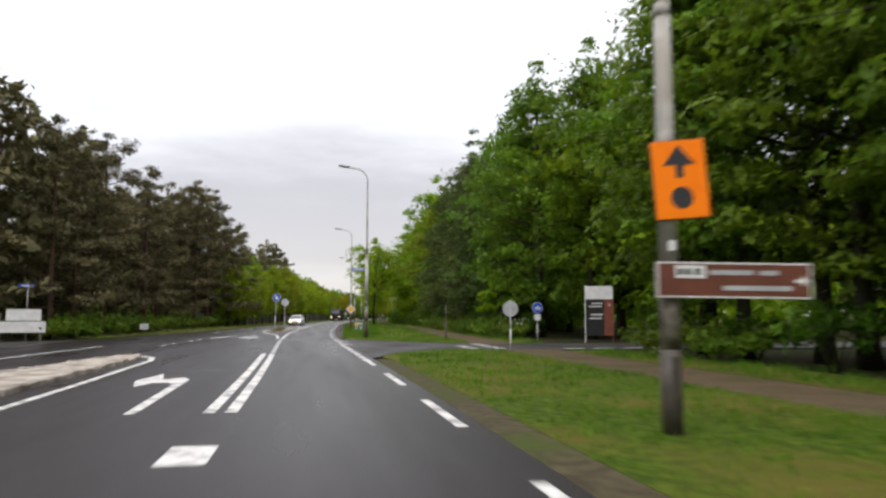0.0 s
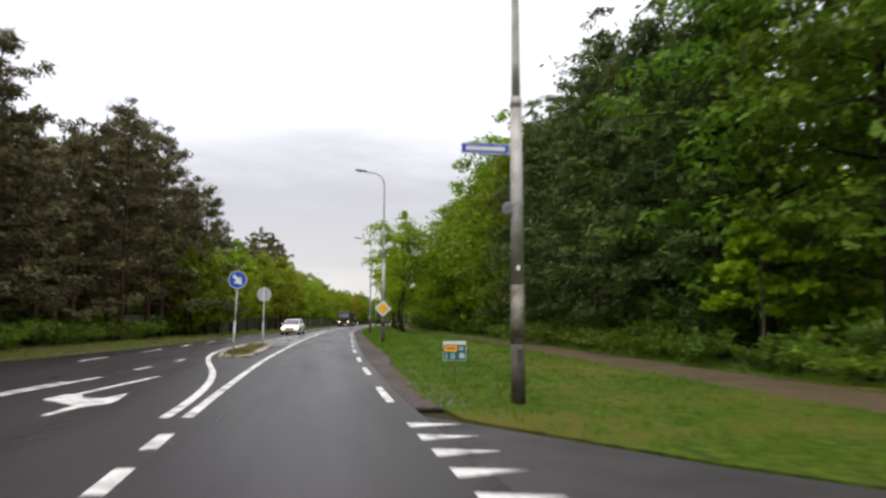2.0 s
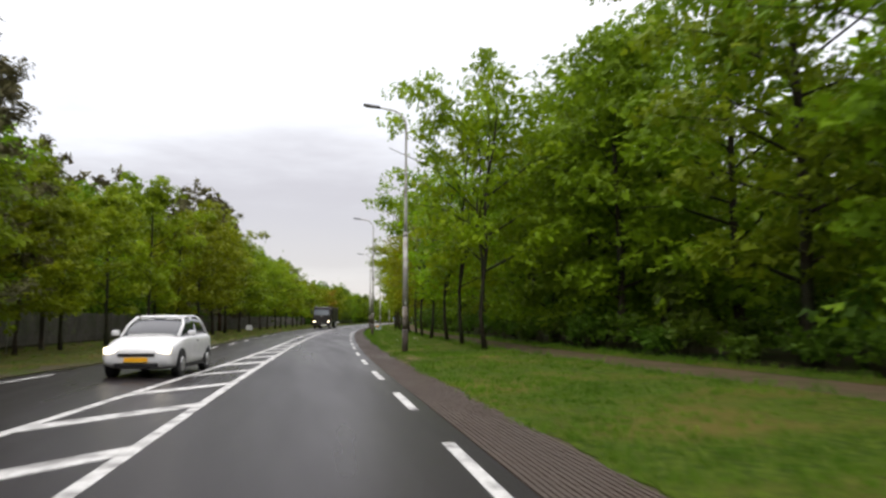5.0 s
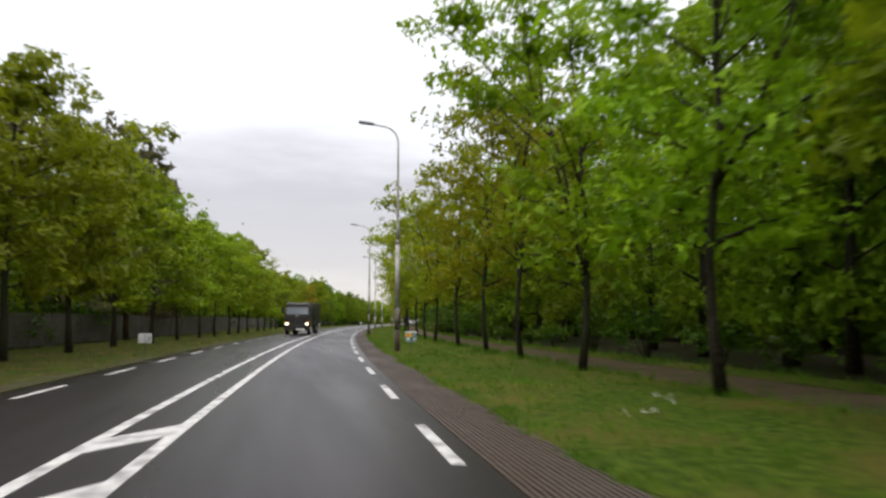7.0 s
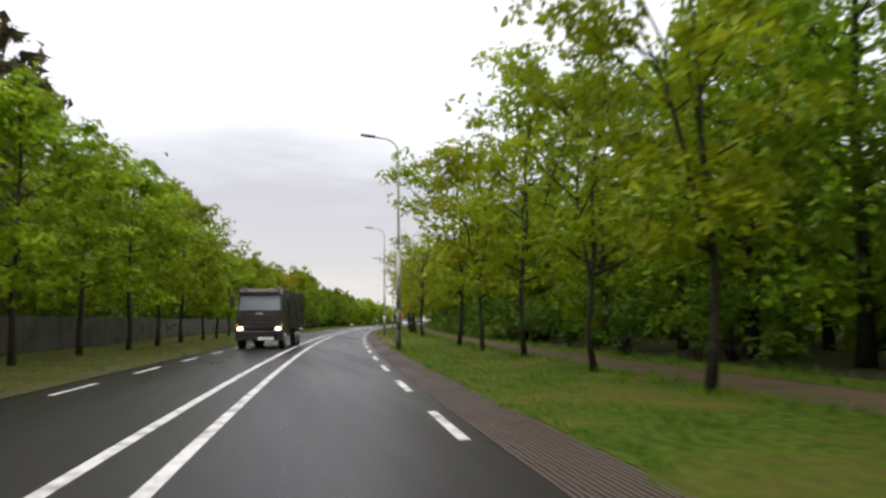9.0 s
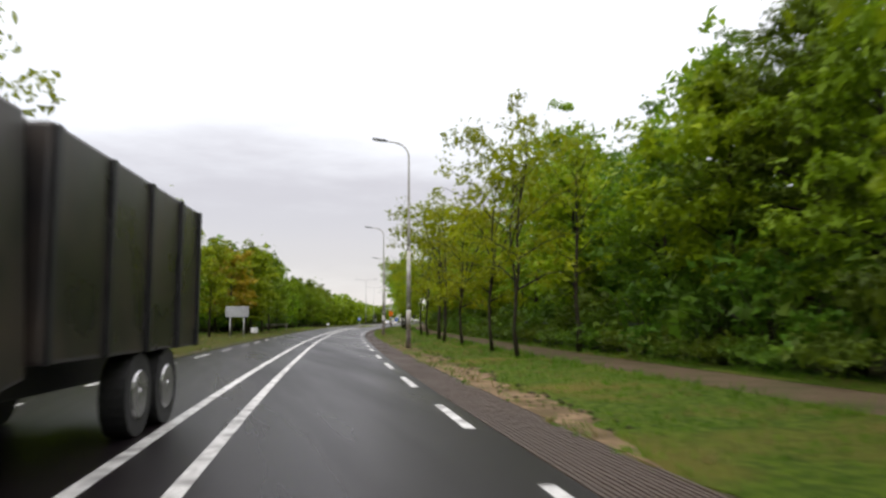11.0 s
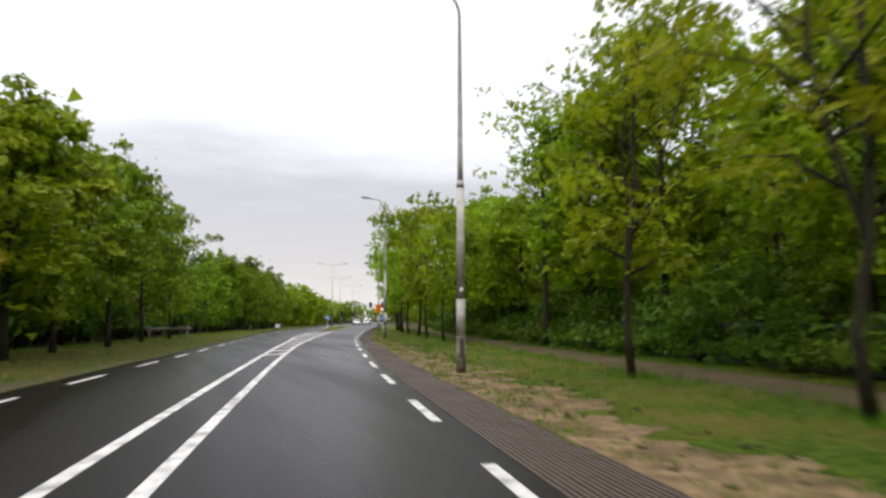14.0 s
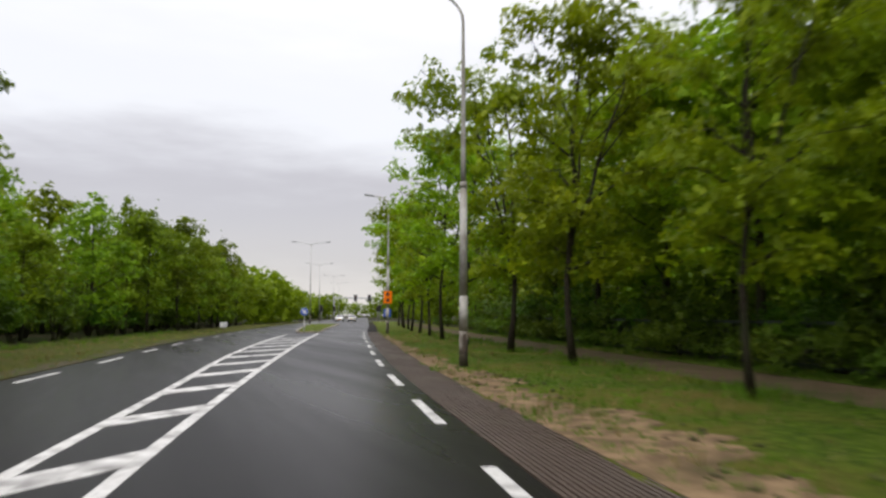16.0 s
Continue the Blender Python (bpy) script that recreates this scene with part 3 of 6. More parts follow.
# clods of earth on the sandy strip
rng = np.random.default_rng(55)
n_ = 420
cs_ = rng.uniform(173, 262, n_)
cl_ = edge_r(cs_) + 1.2 + sand_wide(cs_) * rng.uniform(0.05, 0.95, n_) ** 0.7
cp_ = PA(cs_, cl_, 0.012)
octa = np.array([(1, 0, 0), (0, 1, 0), (-1, 0, 0), (0, -1, 0), (0, 0, 1), (0, 0, -1)], float)
cv_ = (cp_[:, None, :] + octa[None] * (rng.uniform(0.02, 0.07, (n_, 1, 1)) * rng.uniform(0.6, 1.2, (n_, 6, 1))) * np.array([1.3, 1.3, 0.7])).reshape(-1, 3)
cf_ = [tuple(6 * i + k for k in q) for i in range(n_) for q in ((0, 1, 4), (1, 2, 4), (2, 3, 4), (3, 0, 4), (1, 0, 5), (2, 1, 5), (3, 2, 5), (0, 3, 5))]
tagged(link_mesh("earth_clods", cv_, cf_, soil_edge, None, True), "small dark clods of earth on the sandy strip", "soil", kind="stuff")

# ---- road markings, parts of the road ----


def stripe(name, s0, s1, fn, w=0.14, z=0.006, step=1.0):
    return ribbon(name, s0, s1, off(fn, -w / 2), off(fn, w / 2), z, paint, road, step, 0.008)


def dashes(name, mids, length, fn, w=0.13):
    for m in mids:
        stripe(name, m - length / 2, m + length / 2, fn, w)


def spread(*anchors):
    """Middles of dashes between known ones, at about five units."""
    out = []
    for a, b in zip(anchors, anchors[1:]):
        n = max(1, round((b - a) / 5.35))
        out += [a + (b - a) * k / n for k in range(n)]
    return out + [anchors[-1]]


dashes("edge_dash", [-12, -6.5, -1.0, 4.5, 9.6], 2.7, edge_r)
dashes("edge_dash", [14.6], 2.0, edge_r)
dashes("block_dash", [16.0, 17.4, 19.05, 20.75, 22.5, 24.3, 26.15], 0.95, edge_r, 0.2)
dashes("edge_dash", [38.7, 44.4, 49.8, 56.1], 2.6, edge_r)
dashes("edge_dash", spread(62.0, 68.0, 93.9, 99.0, 104.5, 109.9, 120.9, 131.7, 136.9, 142.3, 180.2, 190.9, 196.8, 201.9, 207.1, 212.8, 223.2, 228.6, 233.6, 238.9, 244.5, 254.3, 259.0, 300), 2.45, edge_r)
for i in range(9):
    s = 27.45 + 0.93 * i
    l = float(edge_r(s)) - 0.02
    sheet("shark_tooth", [(s - 0.2, l - 0.02), (s + 0.2, l - 0.02), (s, l + 0.62)], 0.006, paint, road, 0.008)

dashes("edge_dash", spread(51.0, 57.6, 63.6, 70.2, 76.8, 83.3, 105.3, 110.9, 116.4, 126.9, 132.4, 143.0, 148.5, 187.1, 198.1, 203.7, 214.2, 219.6, 229.7, 235.2, 240.2, 245.1, 250.6, 260.5, 300), 2.5, edge_l, 0.12)
stripe("edge_line", -60, 27, off(edge_l, 0.0), 0.12)

# centre lines
stripe("centre_line", 4.9, 20.0, ctr_r, 0.16)
stripe("centre_line", 4.9, 20.0, off(ctr_r, -0.28), 0.16)
dashes("block_dash", [21.4, 23.1, 24.65, 26.55, 28.4, 30.3, 32.2, 34.1], 0.95, ctr_r, 0.17)
dashes("block_dash", [1.9], 0.95, off(ctr_r, -0.08), 0.43)
stripe("centre_line", 36.0, 296, ctr_r, 0.15)
curl = table((36, -2.03), (40.4, -2.02), (42.3, -2.19), (46.5, -3.0), (51, -3.95), (54, -4.3), (58, -4.45), (62, -4.3), (66, -4.1))
stripe("centre_line", 36.0, 64.0, curl, 0.15, step=0.5)
stripe("centre_line", 64.0, 292, lambda s: np.where(s < 66, curl(s), ctr_l(s)), 0.15)


def hatch(s, slant=1.0, half=0.22):
    """A slanted bar between the two centre lines, its right end at s."""
    r = float(ctr_r(s)) - 0.06
    back = s - 1.7 * (float(ctr_r(s)) - float(ctr_l(s))) * slant
    l = float(ctr_l(back)) + 0.06
    sheet("hatch_bar", [(back - half, l), (back + half, l), (s + half, r), (s - half, r)], 0.008, paint, road, 0.008)


for s in (68.6, 72.2, 75.9, 79.6, 83.4, 87.0, 90.8):
    hatch(s, 0.8, 0.3)
for s in (94.35, 97.75, 101.1, 104.55, 108.0, 111.2):
    hatch(s, 0.8, 0.46)
sheet("hatch_bar", [(62.8, -3.3), (63.3, -3.3), (65.2, -1.95), (64.7, -1.95)], 0.008, paint, road, 0.008)
for k in range(14):
    hatch(240.95 + 3.5 * k, 0.72, 0.42)

# lines of the turning lanes
stripe("lane_line", -60, 17.0, table((-60, -3.6), (5.8, -4.05), (14, -4.3), (17, -4.5)), 0.14)
bend_pts = [(17.0, -4.42), (18.2, -4.62), (18.9, -5.0), (18.9, -5.5), (18.3, -5.95), (16.5, -6.35), (12, -6.75), (2, -7.1), (-60, -7.2)]
bend_in = [(17.0, -4.58), (18.0, -4.76), (18.6, -5.05), (18.6, -5.45), (18.1, -5.82), (16.4, -6.2), (12, -6.6), (2, -6.95), (-60, -7.05)]
for i in range(len(bend_pts) - 1):
    sheet("lane_line", [bend_pts[i], bend_pts[i + 1], bend_in[i + 1], bend_in[i]], 0.006, paint, road, 0.008)
for a, b in ((27.5, 28.4), (29.2, 29.9), (32.6, 33.6), (34.4, 35.6)):
    stripe("lane_dash", a, b, table((27, -6.35), (30, -6.2), (36, -5.8)), 0.13)
stripe("lane_line", 36.6, 43.2, table((20, -7.2), (36.6, -5.65), (43, -4.85), (60, -3.0)), 0.13)
stripe("lane_line", 37.4, 42.0, table((20, -7.42), (36.6, -5.84), (43, -5.05), (60, -3.2)), 0.1)
dashes("lane_dash", [46.2, 50.0], 1.2, table((40, -5.2), (46, -4.62), (50, -4.4)), 0.13)


def arrow(points, name="turn_arrow"):
    sheet(name, points, 0.006, paint, road, 0.008)


# left turn arrow of the waiting lane, and the one that faces it
arrow([(4.9, -2.32), (4.9, -2.18), (9.2, -2.3), (10.1, -2.34), (10.6, -2.5), (10.2, -2.85), (11.7, -3.12), (9.9, -3.3), (8.7, -3.06), (9.4, -2.9), (9.5, -2.62), (8.9, -2.46)])
arrow([(43.2, -3.73), (43.2, -3.6), (39.35, -4.05), (38.75, -3.85), (38.6, -3.5), (39.38, -3.32), (38.4, -3.2), (37.8, -3.17), (37.4, -3.45), (36.45, -3.58),
       (36.5, -3.68), (37.55, -3.62), (37.9, -3.85), (38.55, -4.38), (39.25, -4.3), (39.4, -4.17)])
# blocks where the cycle path crosses the side road
for i in range(5):
    for l in (7.15, 6.1)[:2 if i < 3 else 1]:
        s = 22.6 + 1.1 * i
        sheet("crossing_block", [(s, l - 0.2), (s + 0.6, l - 0.2), (s + 0.6, l + 0.2), (s, l + 0.2)], 0.003, paint, side_road_right, 0.006)
for i in range(4):
    l = 9.6 + 1.2 * i
    sheet("crossing_block", [(22.1 + 0.05 * i, l), (22.5 + 0.05 * i, l), (22.5, l + 0.8), (22.1, l + 0.8)], 0.003, paint, side_road_right, 0.006)

# ---- traffic islands ----


def kerbed_island(outline, label, top_material, height=0.12, stone=0.55, half=0.09):
    """A raised island: a ring of separate kerb stones round a filled top."""
    isl = empty("traffic_island", at(outline[0][0], outline[0][1]))
    inv = isl.matrix_basis.inverted()
    pts = [P(s, l) for s, l in outline]
    mid = sum(pts, Vector()) / len(pts)
    bm = bmesh.new()
    f = bm.faces.new([bm.verts.new(inv @ (p + (mid - p).normalized() * 0.1 + Vector((0, 0, height - 0.015)))) for p in pts])
    if f.normal.z < 0:
        f.normal_flip()
    r = bmesh.ops.extrude_face_region(bm, geom=[f])
    bmesh.ops.translate(bm, verts=[v for v in r["geom"] if isinstance(v, bmesh.types.BMVert)], vec=(0, 0, -height))
    bmesh.ops.recalc_face_normals(bm, faces=bm.faces[:])
    bmesh.ops.triangulate(bm, faces=bm.faces[:])
    part("top", bm, top_material, isl)
    rng = random.Random(5)
    for i in range(len(pts)):
        a, b = pts[i], pts[(i + 1) % len(pts)]
        n = max(1, round((b - a).length / stone))
        for k in range(n):
            p, q = a.lerp(b, k / n), a.lerp(b, (k + 1) / n)
            d = q - p
            bm = box(-d.length / 2 + 0.008, d.length / 2 - 0.008, -half, half, -0.1, height + rng.uniform(-0.03, 0.02), 0.035)
            m = Matrix.Translation((p + q) / 2) @ pose(0, 0, 0, rng.uniform(-6, 6), rng.uniform(-4, 4), math.degrees(math.atan2(d.y, d.x)))
            part("kerb_stone", bm, concrete, isl, at_=inv @ m)
    return tagged(isl, label, "traffic island", kind="structure")


kerbed_island([(51.5, -2.66), (51.35, -3.05), (51.6, -3.45), (54, -3.72), (58, -3.78), (61.3, -3.55), (61.9, -3.1), (61.5, -2.7), (58, -2.62), (54, -2.6)],
              "raised traffic island with pale worn kerb stones and dry grass", dry_turf, 0.09, 0.7, 0.15)
kerbed_island([(18.0, -5.05), (18.3, -5.3), (18.0, -5.6), (14, -6.1), (8, -6.4), (-30, -6.6), (-30, -4.9), (6, -4.75), (13, -4.8), (16.5, -4.85)],
              "long raised traffic island paved in pale concrete", concrete, stone=0.9)
kerbed_island([(297, -1.7), (297, -2.8), (300, -3.2), (328, -4.8), (343, -5.2), (344, -3.0), (343, -1.7), (310, -1.5), (300, -1.45)],
              "raised median island with pale kerbs and grass before the traffic lights", turf, stone=1.4)

# dark tar repairs and wet seams in the asphalt


def seam(s0, l0, s1, l1, w, seed):
    """A thin ragged dark strip between two points of the plan."""
    rng = random.Random(seed)
    n = 9
    up, low = [], []
    d = math.hypot(s1 - s0, l1 - l0)
    ns_, nl_ = -(l1 - l0) / d, (s1 - s0) / d
    for i in range(n):
        u = i / (n - 1)
        k = w * (0.25 + math.sin(math.pi * u)) * rng.uniform(0.5, 1.1)
        j = rng.uniform(-0.3, 0.3) * w
        s, l = s0 + (s1 - s0) * u + ns_ * j, l0 + (l1 - l0) * u + nl_ * j
        up.append((s + ns_ * k / 2, l + nl_ * k / 2))
        low.append((s - ns_ * k / 2, l - nl_ * k / 2))
    sheet("tar_seam", up + low[::-1], 0.003, tar, road, 0.006)


seam(12.0, -3.1, 12.5, -1.75, 0.5, 1)
seam(14.4, -3.9, 14.5, -3.0, 0.35, 2)
seam(26.6, 1.2, 24.3, 1.75, 0.3, 3)
seam(30.0, 4.2, 27.5, 6.4, 0.4, 4)
seam(46.0, -1.2, 47.2, -0.2, 0.16, 5)
seam(71.0, -0.9, 72.6, -0.75, 0.12, 6)

# ---- trees ----


def leaf_arrays(rng, centres, size, droop=0.0, up=0.7, slim=0.62, out=0.0, fan=1):
    """Sprays of pointed leaves at the given centres, fan leaves in each: vertices and triangles."""
    n = len(centres)
    nor = rng.normal(size=(n, 3)) * 0.8 + np.array([0, 0, up]) + out
    nor /= np.linalg.norm(nor, axis=1)[:, None]
    d = rng.normal(size=(n, 3)) + np.array([0, 0, -droop]) + 0.5 * np.asarray(out)
    d -= nor * (d * nor).sum(1)[:, None]
    d /= np.linalg.norm(d, axis=1)[:, None] + 1e-9
    e = np.cross(nor, d)
    ln = size * rng.uniform(0.6, 1.4, n)
    foot = centres - d * (ln * (0.5 if fan == 1 else 0.3))[:, None]
    rows = [foot]
    for k in range(fan):
        a = (k - (fan - 1) / 2) * 1.15 + rng.normal(0, 0.2, n)
        ray = d * np.cos(a)[:, None] + e * np.sin(a)[:, None]
        side = e * np.cos(a)[:, None] - d * np.sin(a)[:, None]
        long = ln * rng.uniform(0.7, 1.1, n)
        lift = nor * (ln * rng.normal(0.0, 0.14, n))[:, None]
        rows.append(foot + ray * long[:, None] + lift)
        rows.append(foot + ray * (0.5 * long)[:, None] + side * (slim * long)[:, None] - lift * 0.6)
    m = 1 + 2 * fan
    v = np.stack(rows, 1).reshape(-1, 3)
    f = np.concatenate([np.stack([np.arange(n) * m, np.arange(n) * m + 1 + 2 * k, np.arange(n) * m + 2 + 2 * k], 1) for k in range(fan)])
    return v, f


def leaf_object(name, sets, material, parent):
    """One mesh of all the given sprays."""
    starts = np.cumsum([0] + [len(s[0]) for s in sets])
    v = np.concatenate([s[0] for s in sets])
    f = np.concatenate([s[1] + o for s, o in zip(sets, starts)])
    n = len(f)
    me = bpy.data.meshes.new(name)
    me.vertices.add(len(v))
    me.vertices.foreach_set("co", v.astype(np.float32).ravel())
    me.loops.add(3 * n)
    me.loops.foreach_set("vertex_index", f.astype(np.int32).ravel())
    me.polygons.add(n)
    me.polygons.foreach_set("loop_start", np.arange(0, 3 * n, 3, dtype=np.int32))
    me.update(calc_edges=True)
    me.materials.append(material)
    ob = new(name, me)
    ob.parent = parent
    return ob


def broadleaf(seed, H, clear, R, trunk_r, leaf_m, bark_m, limbs=16, per_limb=5, leaves=42, leaf=0.24, core=0.0, flat=0.6, rise=0.45,
              droop=0.2, widest=0.4, clump=0.62, lean=0.02, light=False, label="", category="tree", group="", name="tree", slim=0.62, taper=0.75, stout=0.42, forks=0):
    """A tree: tapered trunk with limbs and twigs, and a crown of many leaves in uneven clumps."""
    rng = np.random.default_rng(seed)
    tree = empty(name, Matrix.Identity(4))
    n = 9
    zz = np.linspace(0, 1, n)
    wob = np.cumsum(rng.normal(0, lean, (n, 2)), axis=0) * H * 0.12
    wob -= wob[0]
    trunk = np.stack([wob[:, 0], wob[:, 1], zz * H * 0.9], 1)
    rad = trunk_r * (1 - zz) ** taper + 0.015
    rad[0] *= 1.35
    tubes = [sweep(trunk, rad, 6 if light else 8)]
    # stems: the leader, and forked side stems that part from it above the clear trunk
    stems = [(trunk, rad)]
    for j in range(forks):
        f0 = min(4, 2 + j)
        away = rng.uniform(0, 6.28)
        run = (zz[f0:] - zz[f0]) / (1 - zz[f0])
        out = R * rng.uniform(0.3, 0.48) * run ** 0.8
        side = trunk[f0:] + np.stack([np.cos(away) * out, np.sin(away) * out, -0.12 * H * run * rng.uniform(0.6, 1.4)], 1)
        side += rng.normal(0, 0.07, side.shape) * run[:, None]
        stems.append((side, rad[f0:] * rng.uniform(0.72, 0.9)))
        tubes.append(sweep(*stems[-1], 6))
    cs, rs = [], []
    for i in range(limbs):
        line, line_r = stems[i % len(stems)]
        u = (i + rng.uniform(0.2, 0.8)) / limbs
        z0 = clear + (H * 0.86 - clear) * u ** 0.9
        z0 = min(max(z0, line[0, 2]), line[-1, 2])
        base = np.array([np.interp(z0, line[:, 2], line[:, 0]), np.interp(z0, line[:, 2], line[:, 1]), z0])
        az = i * 2.399 + rng.uniform(-0.5, 0.5)
        prof = (0.45 + 0.55 * u / widest) if u < widest else max(0.16, 1 - 0.86 * ((u - widest) / (1 - widest)) ** 1.5)
        ln = R * prof * rng.uniform(0.72, 1.14)
        lift = ln * (rise * (0.55 + 0.9 * u)) * rng.uniform(0.7, 1.3)
        tip = base + np.array([math.cos(az) * ln, math.sin(az) * ln, lift])
        mid = base * 0.5 + tip * 0.5 + np.array([0, 0, ln * 0.1]) + rng.normal(0, 0.1, 3)
        q = base * 0.25 + mid * 0.62 + tip * 0.13
        r0 = max(0.02, stout * float(np.interp(z0, line[:, 2], line_r)))
        tubes.append(sweep([base, mid, tip], [r0, r0 * 0.55, 0.012], 3) if light else sweep([base, q, mid, tip], [r0, r0 * 0.75, r0 * 0.5, 0.012], 4))
        for j in range(per_limb):
            w = 0.36 + 0.68 * (j + rng.uniform(0, 1)) / per_limb
            c = (base * (1 - w) ** 2 + 2 * mid * w * (1 - w) + tip * w * w) + rng.normal(0, 0.3 * R / 3.2, 3) * np.array([1, 1, 0.7])
            cs.append(c)
            rs.append(clump * rng.uniform(0.6, 1.35) * (0.8 + 0.3 * R / 3.5))
            if j == 2 and not light:
                tubes.append(sweep([mid, (mid + c) / 2 + rng.normal(0, 0.08, 3), c], [r0 * 0.35, r0 * 0.22, 0.008], 3))
    for j in range(3):
        cs.append(trunk[-1] + np.array([rng.normal(0, 0.25), rng.normal(0, 0.25), H * 0.1 * rng.uniform(0.0, 1.0)]))
        rs.append(clump * rng.uniform(0.5, 0.8))
    v, f = join_tubes(tubes)
    link_mesh("trunk", v, f, bark_m, tree, smooth=True)
    cs, rs = np.array(cs), np.array(rs)
    which = np.repeat(np.arange(len(cs)), np.maximum(6, rng.poisson(leaves, len(cs)) * (0.55 + 0.9 * rng.uniform(size=len(cs)))).astype(int))
    g = rng.normal(size=(len(which), 3))
    g /= np.linalg.norm(g, axis=1)[:, None]
    g *= (rng.uniform(0, 1, len(which)) ** 0.4)[:, None]
    g[:, 2] = np.where(rng.uniform(size=len(which)) < 0.78, np.abs(g[:, 2]), g[:, 2] * 0.4)
    pts = cs[which] + g * rs[which][:, None] * np.array([1.15, 1.15, flat * 1.25])
    pts[:, 2] -= (rs[which] * 0.3 * (g[:, 0] ** 2 + g[:, 1] ** 2))
    sets = [leaf_arrays(rng, pts, leaf * (1.0 if light else 0.92), droop, 0.35, slim, g * np.array([1.3, 1.3, 1.9]), 1 if light else 3)]
    if core:
        inner = cs * np.array([0.62, 0.62, 1.0]) + rng.normal(0, 0.3, cs.shape)
        inner = np.repeat(inner, 2, axis=0) + rng.normal(0, 0.35, (2 * len(cs), 3))
        sets.append(leaf_arrays(rng, inner, core, droop))
    leaf_object("crown", sets, leaf_m, tree)
    return tagged(tree, label, category, group)


def pine(seed, H, clear, R, label, leaves=70, spike=0.34, pad=0.55):
    """A Scots pine: tall bare trunk, level limbs, dark tufted plates of needles."""
    rng = np.random.default_rng(seed)
    tree = empty("pine_tree", Matrix.Identity(4))
    n = 8
    zz = np.linspace(0, 1, n)
    wob = np.cumsum(rng.normal(0, 0.02, (n, 2)), axis=0) * H * 0.15
    wob -= wob[0]
    trunk = np.stack([wob[:, 0], wob[:, 1], zz * H * 0.96], 1)
    rad = 0.19 * (1 - zz) ** 0.8 + 0.02
    tubes = [sweep(trunk, rad, 8)]
    cs, rs = [], []
    limbs = 27
    for i in range(limbs):
        u = (i + rng.uniform(0, 1)) / limbs
        z0 = clear + (H * 0.93 - clear) * u
        k = z0 / (H * 0.96)
        base = np.array([np.interp(k, zz, trunk[:, 0]), np.interp(k, zz, trunk[:, 1]), z0])
        az = i * 2.399 + rng.uniform(-0.6, 0.6)
        ln = R * (1.05 - 0.72 * u ** 1.6) * rng.uniform(0.55, 1.3)
        tip = base + np.array([math.cos(az) * ln, math.sin(az) * ln, ln * (0.05 + 0.3 * u) * rng.uniform(0.4, 1.6)])
        mid = (base + tip) / 2 + np.array([0, 0, -0.08 * ln])
        tubes.append(sweep([base, mid, tip], [0.05 + 0.04 * (1 - u), 0.035, 0.012], 4))
        for j in range(4):
            w = 0.4 + 0.62 * (j + rng.uniform()) / 4
            cs.append(base + (tip - base) * w + rng.normal(0, 0.28, 3) * np.array([1, 1, 0.5]))
            rs.append(rng.uniform(0.45, 0.88))
    cs.append(trunk[-1] + np.array([0, 0, 0.2]))
    rs.append(0.45)
    v, f = join_tubes(tubes)
    link_mesh("trunk", v, f, bark_pine, tree, smooth=True)
    cs, rs = np.array(cs), np.array(rs)
    which = np.repeat(np.arange(len(cs)), leaves // (4 if spike < 0.5 else 2))
    g = rng.normal(size=(len(which), 3))
    g /= np.linalg.norm(g, axis=1)[:, None]
    g *= (rng.uniform(0, 1, len(which)) ** 0.5)[:, None]
    pts = cs[which] + g * rs[which][:, None] * np.array([1.2, 1.2, 0.62])
    sets = [leaf_arrays(rng, pts, spike, -0.8, 0.3, 0.2, g * np.array([0.7, 0.7, 1.2]), 3 if spike < 0.5 else 1),
            leaf_arrays(rng, np.repeat(cs, 4, axis=0) + rng.normal(0, 0.3, (4 * len(cs), 3)) * np.array([1, 1, 0.5]), pad, 0, 0.9, 0.5)]
    leaf_object("crown", sets, needle, tree)
    return tagged(tree, label, "pine tree", "pines of the woods")


